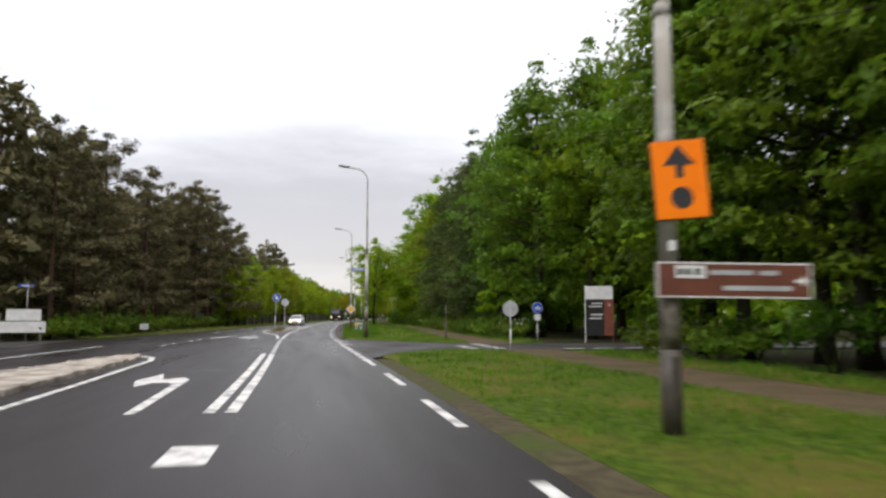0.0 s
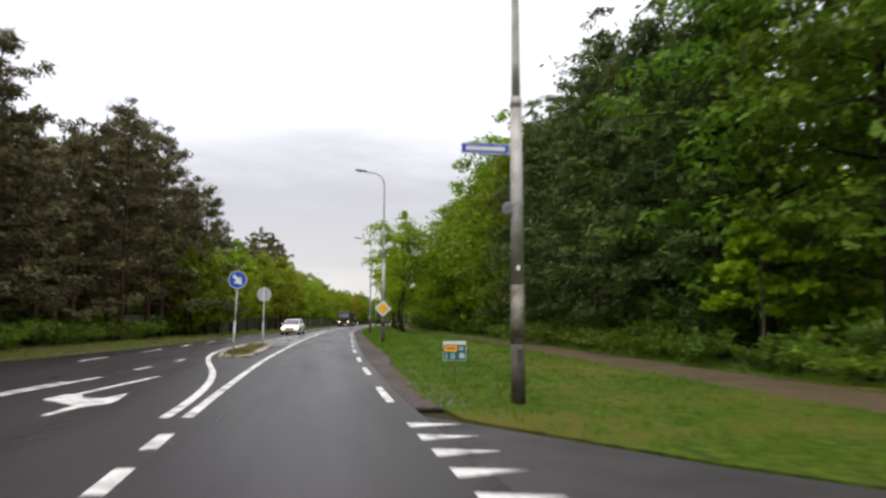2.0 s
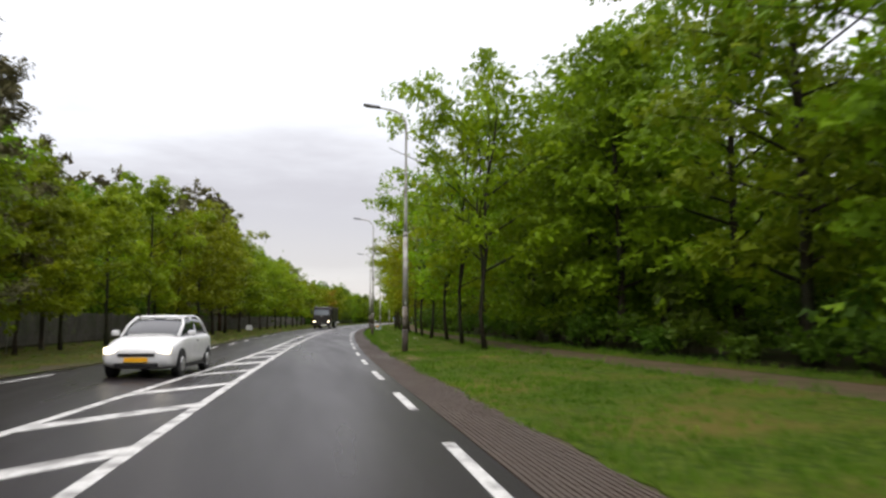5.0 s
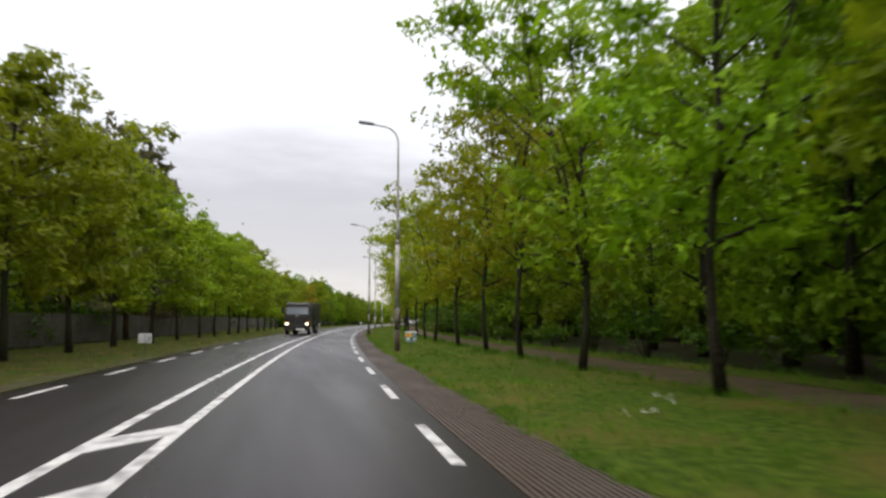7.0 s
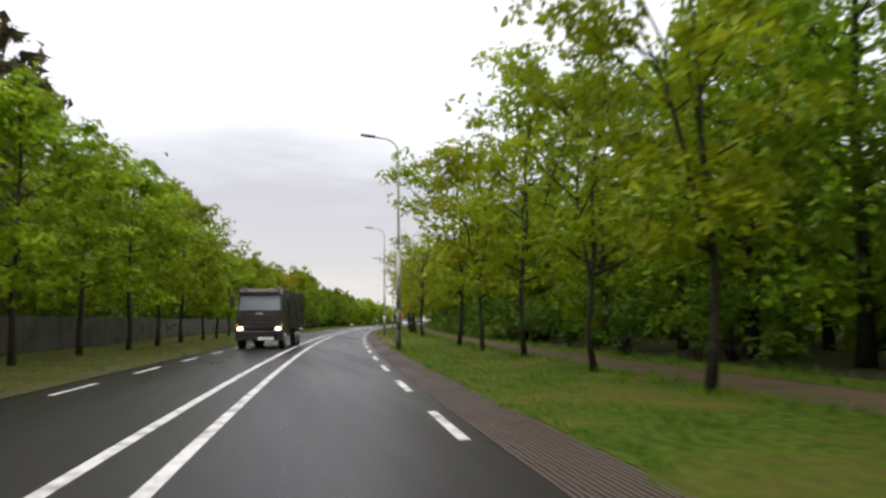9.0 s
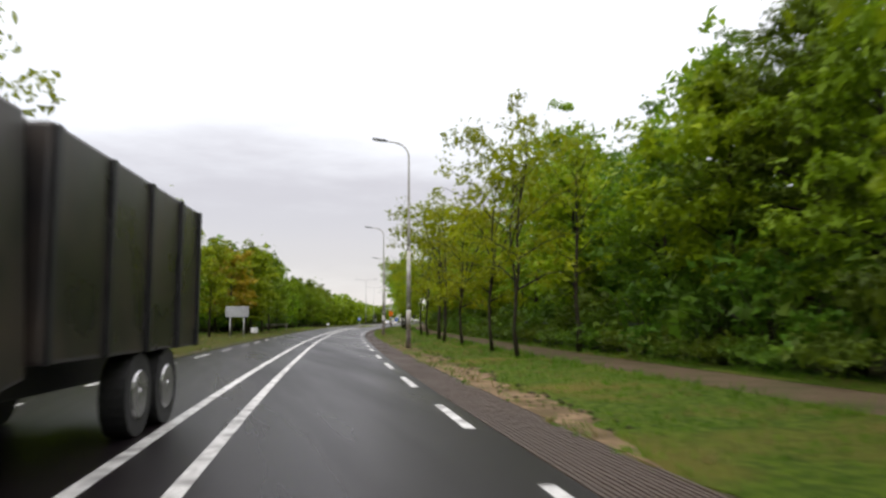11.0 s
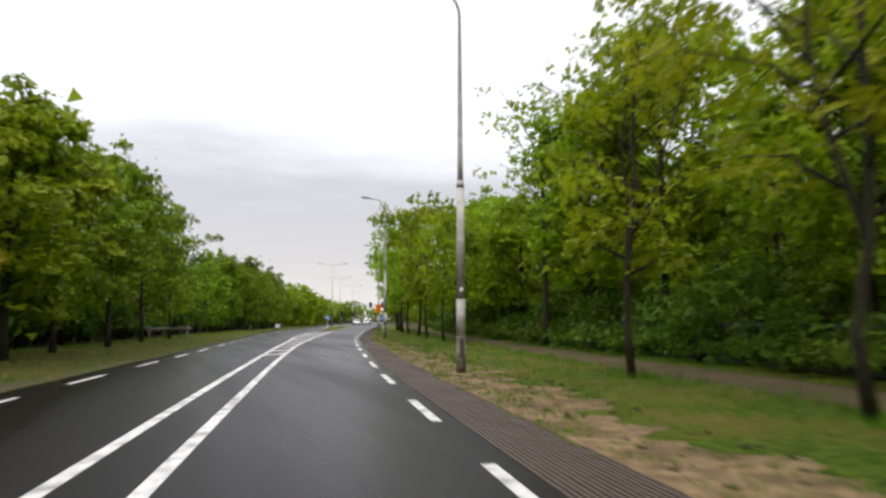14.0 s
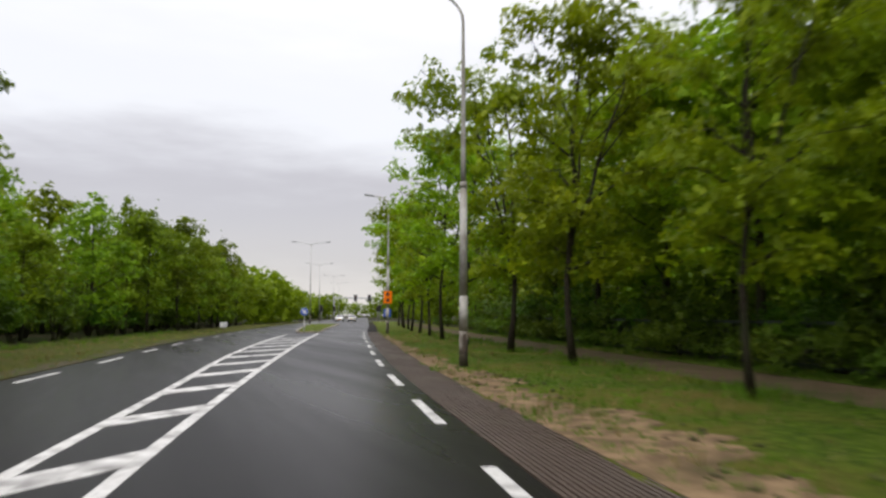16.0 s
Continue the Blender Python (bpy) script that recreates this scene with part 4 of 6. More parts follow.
def shrub(seed, H, R, material, label, name="shrub", leaves=210, leaf=0.24, bloom=0):
    """A shrub: several stems from the base and a ragged mass of leaves down to the ground."""
    rng = np.random.default_rng(seed)
    ob = empty(name, Matrix.Identity(4))
    tubes, cs = [], []
    for i in range(9):
        az = i * 2.4 + rng.uniform(-0.4, 0.4)
        h = H * rng.uniform(0.5, 1.0)
        r = R * rng.uniform(0.35, 1.0)
        tip = np.array([math.cos(az) * r, math.sin(az) * r, h])
        mid = tip * np.array([0.4, 0.4, 0.6])
        tubes.append(sweep([(0.08 * math.cos(az), 0.08 * math.sin(az), -0.05), mid, tip], [0.025, 0.018, 0.006], 4))
        for w in (0.35, 0.6, 0.85, 1.0):
            cs.append(mid * (1 - w) * 1.2 + tip * w + rng.normal(0, 0.12 * R, 3))
    if name != "bramble":
        v, f = join_tubes(tubes)
        link_mesh("woody_base", v, f, bark, ob, smooth=True)
    cs = np.array(cs)
    cs[:, 2] = np.maximum(cs[:, 2], 0.12)
    which = rng.integers(0, len(cs), leaves)
    pts = cs[which] + rng.normal(0, 0.24, (leaves, 3)) * np.array([R, R, 0.7 * H]) * 0.7
    pts[:, 2] = np.abs(pts[:, 2]) + 0.03
    leaf_object("foliage", [leaf_arrays(rng, pts, leaf, 0.2, 0.9, 0.5, 0.0, 3)], material, ob)
    if bloom:
        top = pts[pts[:, 2] > np.quantile(pts[:, 2], 0.45)][:bloom] + np.array([0, 0, 0.06])
        leaf_object("blossom", [leaf_arrays(rng, top, 0.11, 0, 1.5, 0.9)], petal, ob)
    return tagged(ob, label, "shrub")


def plant(proto, spots, seed, zs=(0.88, 1.14)):
    """Copies of the given prototypes at the spots (chainage, offset[, size])."""
    rng = random.Random(seed)
    for i, sp in enumerate(spots):
        o = proto[rng.randrange(len(proto))]
        k = (sp[2] if len(sp) > 2 else 1.0)
        h = k * rng.uniform(*zs)
        w = k * rng.uniform(0.92, 1.1)
        m = at(sp[0], sp[1], -0.05, rng.uniform(0, 360)) @ Matrix.Diagonal((w, w, h, 1))
        copy_thing(o, m)


def retire(protos):
    """Takes the patterns away once they are copied."""
    for o in protos:
        for c in list(o.children_recursive):
            bpy.data.objects.remove(c)
        bpy.data.objects.remove(o)


rr = random.Random(11)

# oaks on the verge beside the cycle path
oak_label = "young roadside oak with thin yellow-green spring leaves on the verge"


def oak_kind(leaf_m, label, leaves, wide):
    return [broadleaf(21 + i, H, c, R * wide, 0.082, leaf_m, bark, 21, 6, leaves, 0.2, 0.0, 0.62, 0.6, 0.25, w, 0.66, 0.085, False, label, "oak tree", "oaks along the cycle path", "oak_tree", 0.62, 0.8, 0.7, (2, 1, 1, 2)[i])
            for i, (H, c, R, w) in enumerate(((10.8, 2.3, 3.5, 0.36), (11.6, 2.7, 3.8, 0.4), (9.8, 2.1, 3.2, 0.36), (11.0, 2.5, 3.4, 0.44)))]


row_r = [101.8, 107.5, 113.7, 119.9, 125.8, 131.4, 137.3, 144.7, 150.2, 157.0, 162.8, 169.6, 188.7, 194.2, 201.5, 206.9, 220.7, 227.6, 249.6, 254.9, 262.6, 269.2, 275.8, 282.4, 289.0, 296.0, 303, 310, 317, 324, 331]
oak_size = table((100, 1.16), (103, 1.16), (107.5, 1.06), (112, 1.14), (114, 1.16), (120, 0.96), (126, 1.03), (144.7, 1.0), (150.2, 0.84), (157, 0.93), (163, 1.05), (170, 1.02), (180, 0.88), (190, 0.78), (204, 0.83), (210, 0.92), (218, 1.0), (222, 1.0), (226, 0.85), (236, 0.7), (249.6, 0.55), (254.9, 0.8), (262.6, 1.1), (269.2, 1.08), (275.8, 1.04), (282.4, 1.05), (289, 0.98), (303, 1.0), (340, 1.0))
oak_spots = [(s, (5.7 if s > 272 else 6.25 if s > 140 else 6.6) + rr.uniform(-0.2, 0.2), float(oak_size(s))) for s in row_r]
fresh_label = "young roadside oak in fresh mid-green leaf on the verge"
thin_label = "young roadside oak with sparse olive spring leaves and open branches"
for leaf_m, label, leaves, wide, lo, hi in ((spring_leaf, fresh_label, 29, 1.15, 0, 124), (oak_leaf, oak_label, 21, 1.0, 124, 183), (oak_leaf, thin_label, 13, 1.0, 183, 240), (spring_leaf, fresh_label, 27, 0.95, 240, 400)):
    oaks = oak_kind(leaf_m, label, leaves, wide)
    plant(oaks, [sp for sp in oak_spots if lo < sp[0] <= hi], 3)
    retire(oaks)

# limes on the far verge
lime_label = "roadside lime tree in fresh bright green leaf on the grass verge"


def lime_kind(leaf_m, label):
    return [broadleaf(41 + i, H, c, R, 0.12, leaf_m, bark, 21, 6, 31, 0.238, 0.4, 0.7, 0.4, 0.3, w, 0.66, 0.04, False, label, "lime tree", "limes along the far verge", "lime_tree")
            for i, (H, c, R, w) in enumerate(((11.8, 2.2, 3.8, 0.35), (12.6, 2.4, 4.1, 0.4), (10.8, 2.1, 3.6, 0.35)))]


row_l = [(99, -10.2), (103.5, -10.3), (109, -10.2), (115, -9.8), (120.8, -9.5), (126.5, -9.4), (132.5, -9.5), (138.5, -9.6), (144.5, -9.4), (150.7, -9.4), (157, -9.3),
         (163, -9.4), (169.3, -9.4), (175.2, -9.6), (181, -9.7), (187, -9.6), (192.5, -9.8), (198.5, -10.0), (204.6, -10.3), (210, -9.9), (223.5, -10.2),
         (243, -10.4), (249, -10.2), (256, -10.6), (263, -10.8), (297, -13), (305, -13), (313, -13), (321, -13)]
lime_size = table((98, 0.6), (106, 0.66), (112, 0.73), (120.9, 0.84), (126, 1.0), (139, 1.04), (145, 0.88), (150, 0.75), (166, 0.78), (173, 0.93), (180, 0.94), (186, 0.82), (204, 0.65), (209, 0.76), (213, 0.76), (219, 0.68), (230, 0.72), (242, 0.96), (250, 0.97), (256, 0.86), (264, 0.68), (290, 0.9))
for leaf_m, label, lo, hi in ((lime_leaf, lime_label, 0, 236), (deep_leaf, "roadside lime tree in deep green leaf on the grass verge", 236, 400)):
    limes = lime_kind(leaf_m, label)
    plant(limes, [(s, l, float(lime_size(s))) for s, l in row_l if lo < s <= hi], 5)
    retire(limes)

rust = broadleaf(61, 6.8, 1.8, 2.3, 0.1, rust_leaf, bark, 13, 4, 34, 0.22, 0.0, 0.7, 0.5, 0.2, 0.4, 0.55, 0.03, False,
                 "small roadside tree with orange-brown young leaves", "tree", name="small_tree")
plant([rust], [(232.0, -10.2, 1.2)], 1)
retire([rust])
fat = broadleaf(62, 9.6, 1.6, 3.6, 0.15, lime_leaf, bark, 22, 6, 48, 0.25, 0.6, 0.7, 0.35, 0.3, 0.3, 0.7, 0.03, False,
                "full round-crowned lime tree in bright green leaf", "lime tree", name="lime_tree")
plant([fat], [(237.6, -9.9, 1.12)], 2)
retire([fat])

# woods beside the cycle path
beech_label = "tall woodland beech with dark green layered leaves at the wood's edge"
wood_label = "tall woodland oak in mid-green leaf at the wood's edge"
side_r = "woods beside the cycle path"


def beech_kind(full):
    return [broadleaf(71 + i, H, 2.5, R, 0.24, beech_leaf, bark, 34, 6, 31 if full else 12, 0.245 if full else 0.62, 0.4 if full else 0.9, 0.4, 0.16, 0.5, 0.3, 0.85, 0.02, not full, beech_label, "beech tree", side_r, "beech_tree")
            for i, (H, R) in enumerate(((19.0, 5.2), (17.4, 4.8)))]


def wood_kind(full):
    return [broadleaf(81 + i, H, c, R, 0.2, forest_leaf, bark, 30, 6, 24 if full else 11, 0.295 if full else 0.62, 0.45 if full else 0.9, 0.65, 0.38, 0.3, 0.4, 0.85, 0.03, not full, wood_label, "oak tree", side_r, "oak_tree")
            for i, (H, c, R) in enumerate(((18.4, 1.4, 5.0), (16.8, 1.1, 4.7), (15.2, 0.9, 4.3)))]


spots_b, spots_w, back_b, back_w = [], [], [], []
s = -4.0
while s < 62:
    if not 19.5 < s < 29.5 and s < 50:
        spots_b.append((s, 14.2 + rr.uniform(-1.0, 1.2), rr.uniform(0.92, 1.05)))
    s += rr.uniform(4.6, 6.0)
for s in (6.5, 11.0, 15.5, 18.0):
    spots_b.append((s, 13.2 + rr.uniform(-0.3, 0.5), 0.95))
s = -2.0
while s < 70:
    if not 19.0 < s < 30:
        back_w.append((s, 19.5 + rr.uniform(-1.2, 1.5), rr.uniform(1.0, 1.12)))
    s += rr.uniform(5.0, 6.5)
spots_w += [(34.5, 17.0, 1.05), (31.0, 18.5, 1.1)]
s = 80.5
while s < 104:
    spots_w.append((s, 14.0 + rr.uniform(-0.8, 0.8), rr.uniform(0.98, 1.12)))
    s += rr.uniform(4.6, 5.8)
s = 104.0
while s < 345:
    k = 1.0 if s < 170 else (0.7 if 182 < s < 203 else (0.86 if 203 <= s < 219 else (0.66 if 219 <= s < 240 else 0.7)))
    (spots_w if s < 258 else back_w).append((s, 14.3 + rr.uniform(-1.2, 1.2), k * rr.uniform(0.88, 1.05)))
    s += rr.uniform(5.2, 6.6)
s = 66.0
while s < 340:
    (back_b if rr.random() < 0.35 else back_w).append((s, 20.5 + rr.uniform(-1.5, 1.5), rr.uniform(0.85, 1.05) * (0.78 if s > 205 else 1.0)))
    s += rr.uniform(6.5, 8.5)
bright = [broadleaf(86 + i, H, 3.1, R, 0.17, spring_leaf, bark, 30, 6, 29, 0.3, 0.0, 0.65, 0.5, 0.3, 0.4, 0.8, 0.03, False, "large oak with yellow-green leaves at the wood's edge", "oak tree", side_r, "oak_tree")
          for i, (H, R) in enumerate(((14.4, 5.0), (13.2, 4.6)))]
plant(bright, [(239, 12.6, 0.98), (245, 11.8, 1.1), (257, 11.4, 0.8), (262.5, 11.3, 0.9), (269, 11.6, 0.95), (276, 11.6, 0.9), (284, 12, 0.9), (186, 12.2, 0.75), (202, 12.3, 0.75), (228, 12.4, 0.8)], 17)
retire(bright)
spots_w += [(101.5, 12.4, 0.95), (106.5, 12.8, 0.95), (112.0, 12.6, 0.9), (118.5, 13.0, 0.85)]
spots_b += [(183.5, 13.4, 0.72), (188.5, 13.9, 0.74), (194.5, 13.6, 0.7), (200.5, 14.2, 0.68), (250.5, 14.4, 0.92)]
for make, full, spots in ((beech_kind, True, spots_b), (wood_kind, True, spots_w), (beech_kind, False, back_b), (wood_kind, False, back_w)):
    kinds = make(full)
    plant(kinds, spots, 7, (0.9, 1.08))
    retire(kinds)

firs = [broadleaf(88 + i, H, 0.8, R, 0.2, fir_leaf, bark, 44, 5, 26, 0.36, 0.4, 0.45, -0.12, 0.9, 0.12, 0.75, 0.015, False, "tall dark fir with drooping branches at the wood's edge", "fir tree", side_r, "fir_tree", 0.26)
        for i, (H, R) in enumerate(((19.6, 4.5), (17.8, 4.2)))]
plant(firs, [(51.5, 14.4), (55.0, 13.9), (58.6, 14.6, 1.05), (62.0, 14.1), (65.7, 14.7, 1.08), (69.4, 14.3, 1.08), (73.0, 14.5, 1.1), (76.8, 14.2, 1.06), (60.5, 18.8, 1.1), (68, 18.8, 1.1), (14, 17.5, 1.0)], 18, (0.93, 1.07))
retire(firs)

# pines and mixed woods on the far side
pine_label = "tall dark Scots pine with a bare reddish trunk in the woods"
front, behind = [], []
for l0, st in ((-15.5, 3.4), (-18.5, 3.6), (-22.5, 3.8)):
    s = 2.0 + rr.uniform(0, 3)
    while s < 84:
        if not (19 < s < (38 if l0 > -17 else 34)):
            (front if l0 > -17 else behind).append((s, l0 + rr.uniform(-1.2, 1.2) - (1.5 if s < 19 else 0), rr.uniform(0.87, 1.02) * (0.8 if 61 < s < 70 else (0.94 if s > 44 else (0.9 if l0 > -17 else 1.0)))))
        s += st * rr.uniform(0.85, 1.2)
for s in (85, 92, 100, 109, 117, 127, 136, 146, 155, 162, 166, 176, 186):
    behind.append((s + rr.uniform(-2, 2), -19.5 + rr.uniform(-2, 2), rr.uniform(0.85, 1.05) * (1.12 if s > 150 else 1.0)))
for s in (60, 70, 78, 150, 200):
    behind.append((s, -25 + rr.uniform(-2, 2), 1.1))
front += [(75, -13.2, 0.9), (79.5, -12.8, 0.96), (84, -13.0, 1.0), (88.5, -12.6, 0.9), (92.5, -12.4, 0.92), (97, -12.3, 0.86), (101, -12.2, 0.76), (91, -15.5, 0.98), (150, -12.3, 0.95), (160, -13.8, 0.8), (164.5, -15, 0.85), (99, -16, 0.85)]
for full, spots in ((True, front), (False, behind)):
    pines = [pine(91 + i, H, c, R, pine_label, 112 if full else 22, 0.36 if full else 0.75, 0.46 if full else 1.0)
             for i, (H, c, R) in enumerate(((17.2, 2.0, 4.2), (15.8, 1.2, 4.0), (18.0, 3.6, 3.8)))]
    plant(pines, spots, 9, (0.92, 1.08))
    retire(pines)
mixed_label = "woodland tree in mid-green leaf behind the roadside trees"
front, behind = [(86.5, -11.6, 0.66), (91, -11.0, 0.7), (95.5, -10.8, 0.74)], []
s = 98.0
while s < 340:
    l0 = -15.6 if s < 190 else (-19.0 if s < 236 else -14.5)
    k = (0.84 if 144 < s < 186 else 1.0) if s < 190 else (1.12 if s < 240 else (0.92 if s < 274 else 0.76))
    front.append((s, l0 + rr.uniform(-1, 1), k * rr.uniform(0.85, 1.1)))
    behind.append((s + 3.0, l0 - 6 + rr.uniform(-1, 1), k * rr.uniform(0.95, 1.2)))
    s += rr.uniform(5.4, 7.0)
for full, spots in ((True, front), (False, behind)):
    mixed = [broadleaf(101 + i, H, 1.2, R, 0.16, forest_leaf, bark, 22, 5, 18 if full else 12, 0.34 if full else 0.62, 0.6, 0.7, 0.4, 0.3, 0.35, 0.85, 0.03, not full, mixed_label, "tree", "woods behind the limes", "woodland_tree")
             for i, (H, R) in enumerate(((12.6, 4.4), (11.0, 4.0)))]
    plant(mixed, spots, 10)
    retire(mixed)

# sparse tree, nearly bare at the top
bare = broadleaf(120, 12.0, 3.4, 3.0, 0.1, oak_leaf, bark, 20, 5, 6, 0.2, 0.0, 0.8, 0.95, 0.2, 0.5, 0.5, 0.04, False,
                 "thin tree with bare upright branches and few leaves", "tree", name="sparse_tree")
plant([bare], [(193.0, 9.6, 0.85), (214.1, 6.6, 1.0), (246.5, 10.0, 1.22), (262, -16.0, 0.8)], 4)
retire([bare])

# undergrowth
bush_label = "low leafy undergrowth shrub at the edge of the woods"
bushes = [shrub(131 + i, h, r, bush_leaf, bush_label) for i, (h, r) in enumerate(((1.5, 1.2), (1.1, 1.0), (2.2, 1.4)))]
for b_ in bushes:
    tagged(b_, group="undergrowth of the woods")
spots = []
s = 34.8
while s < 340:
    spots.append((s, float(path_n(s)) + 3.3 + rr.uniform(-0.3, 0.8), rr.uniform(0.7, 1.15) * (0.55 if s < 50 else 0.8)))
    if not 40 < s < 48 and rr.random() < (0.6 if s < 110 else 0.35):
        spots.append((s + 1, float(path_n(s)) + 5.2 + rr.uniform(-0.5, 0.8), rr.uniform(0.9, 1.4)))
    s += rr.uniform(1.8, 2.8) if s < 110 else rr.uniform(3.4, 5.0)
s = 176.0
while s < 300:
    spots.append((s, float(path_n(s)) + 4.0 + rr.uniform(-0.3, 0.6), rr.uniform(1.0, 1.45)))
    s += rr.uniform(1.9, 3.0)
for s in (-2, 2, 6, 10, 14, 17.5):
    spots.append((s, 11.8 + rr.uniform(-0.4, 0.6), 1.1))
plant(bushes, spots, 12)
spots = []
s = 4.0
while s < 340:
    if not 19 < s < 34:
        spots.append((s, float(left_out(s)) - 1.6 + rr.uniform(-0.8, 0.6), rr.uniform(0.8, 1.3) * (0.6 if s < 90 else 1.0)))
    if s > 34:
        spots.append((s + 1.2, float(left_out(s)) - 4.0 + rr.uniform(-0.8, 0.6), rr.uniform(1.2, 1.7) * (0.6 if s < 90 else 1.0)))
    s += rr.uniform(2.8, 4.2) if s < 110 else rr.uniform(2.6, 3.8)
plant(bushes, spots, 13)
retire(bushes)
herbs = [tagged(shrub(161 + i, h, r, herb_leaf, "low green herbs and brambles along the wood's edge", "bramble", 260, 0.15), group="brambles at the wood's edge") for i, (h, r) in enumerate(((0.7, 1.0), (0.9, 1.2)))]
spots = []
s = 33.5
while s < 76:
    spots.append((s, float(path_n(s)) + 2.75 + rr.uniform(-0.25, 0.6), rr.uniform(0.8, 1.25)))
    s += rr.uniform(1.1, 1.9)
for s in (12.5, 14.5, 16.0, 17.6, 18.9):
    spots.append((s, 11.2 + rr.uniform(-0.3, 0.5), 1.1))
s = 35.5
while s < 100:
    spots.append((s, float(left_out(s)) + 0.2 + rr.uniform(-0.9, 0.3), rr.uniform(0.9, 1.6)))
    s += rr.uniform(1.5, 2.6)
s = 178.0
while s < 300:
    spots.append((s, float(path_n(s)) + 2.9 + rr.uniform(-0.3, 0.5), rr.uniform(0.8, 1.2)))
    s += rr.uniform(1.4, 2.4)
plant(herbs, spots, 14)
retire(herbs)
flowering = shrub(140, 1.0, 1.1, bush_leaf, "low shrub with small white blossoms beside the cycle path", "flowering_shrub", 700, 0.14, 60)
flowering.matrix_basis = at(36.6, 11.3, -0.03)
spray = broadleaf(150, 4.9, 1.2, 2.3, 0.05, spring_leaf, bark_pale, 8, 4, 42, 0.22, 0.0, 0.35, 0.1, 0.9, 0.5, 0.5, 0.05, False,
                  "slender young tree with bright drooping leaf sprays", "young tree", name="young_tree")
spray.matrix_basis = at(46.5, 13.0, -0.05)

# far woods that close the view


def far_woods(name, spots, label, material, seed, n=200, leaf=1.35):
    rng = np.random.default_rng(seed)
    sets = []
    for s, l, h, r in spots:
        p = P(s, l)
        g = rng.normal(size=(n, 3))
        g /= np.linalg.norm(g, axis=1)[:, None]
        g *= (rng.uniform(0, 1, n) ** 0.35)[:, None]
        c = np.array([p.x, p.y, h * 0.52]) + g * np.array([r, r, h * 0.5])
        c[:, 2] = np.maximum(c[:, 2] + rng.normal(0, 0.4, n), 0.1)
        sets.append(leaf_arrays(rng, c, leaf, 0.2, 0.7, 0.75))
    ob = leaf_object(name, sets, material, None)
    return tagged(ob, label, "woods", kind="stuff")


spots = []
for s in np.arange(-60, 345, 7.0):
    if not 18 < s < 32:
        spots.append((s, 27 + rr.uniform(-2, 2), rr.uniform(12, 16), 5.0))
        spots.append((s + 3, 34 + rr.uniform(-2, 2), rr.uniform(14, 17), 5.0))
    spots.append((s, -33 + rr.uniform(-2, 2), rr.uniform(10, 13), 4.6))
    spots.append((s + 3, -27 + rr.uniform(-1, 1), rr.uniform(5, 8), 4.6))
for s in np.arange(60, 345, 5.0):
    spots.append((s, 23.5 + rr.uniform(-1, 1), rr.uniform(4, 6.5), 3.6))
    spots.append((s, -23 + rr.uniform(-1, 1), rr.uniform(4, 6), 3.6))
for s in np.arange(-58, -2, 6.0):
    spots.append((s, 15 + rr.uniform(-1, 1), rr.uniform(13, 16), 4.6))
    spots.append((s, -18 + rr.uniform(-1, 1), rr.uniform(10, 13), 4.6))
for l in (38, 44, 50):
    spots.append((25, l, 14, 6))
for l in (-44, -50, -56):
    spots.append((25, l + 2, 12, 6))
for k in range(-9, 10):
    spots.append((-75 + rr.uniform(-3, 3), k * 7, 15, 6))
far_woods("far_woods", spots, "dense green woodland filling the distance behind the trees", forest_leaf, 201)
spots = []
for l in (-60, -52, -45, -38, -31, -24, -17, -13, -10, 7, 11, 15, 22, 29, 36, 44, 52):
    spots.append((500 + rr.uniform(-6, 6), l, rr.uniform(9, 13), 6))
for s in np.arange(346, 392, 6.0):
    spots.append((s, -14.5 + rr.uniform(-1, 1), rr.uniform(7, 9.5), 4.5))
    spots.append((s, 13.5 + rr.uniform(-1, 1), rr.uniform(9, 12), 4.5))
for s in np.arange(420, 620, 9.0):
    spots.append((s, -16 - 0.03 * (s - 374) + rr.uniform(-2, 2), rr.uniform(7, 10), 5.5))
    spots.append((s + 4, 17 + rr.uniform(-2, 2), rr.uniform(8, 11), 5.5))
    spots.append((s + 4, -26 + rr.uniform(-2, 2), rr.uniform(8, 11), 5.5))
for l in np.arange(-130, 140, 9.0):
    spots.append((640 + rr.uniform(-8, 8), l, rr.uniform(8, 12), 6))
for l in np.arange(-140, -24, 8.0):
    spots.append((388 + rr.uniform(-3, 3), l, rr.uniform(8, 11), 5))
for l in np.arange(28, 140, 8.0):
    spots.append((388 + rr.uniform(-3, 3), l, rr.uniform(8, 11), 5))
far_woods("far_woods", spots, "green woodland beyond the traffic lights", forest_leaf, 202, 420, 1.35)

spots = []
for l in (-42, -51, -60, -70, -81, 43, 52, 61, 71, 82):
    for s in np.arange(-60, 345, 10.0):
        if not 15 < s < 36:
            spots.append((s + rr.uniform(-3, 3), l + rr.uniform(-3, 3), rr.uniform(11, 15), 5.5))
far_woods("far_woods", spots, "deep green woodland on both sides of the road", forest_leaf, 203, 80, 2.5)

# ---- lamp posts ----


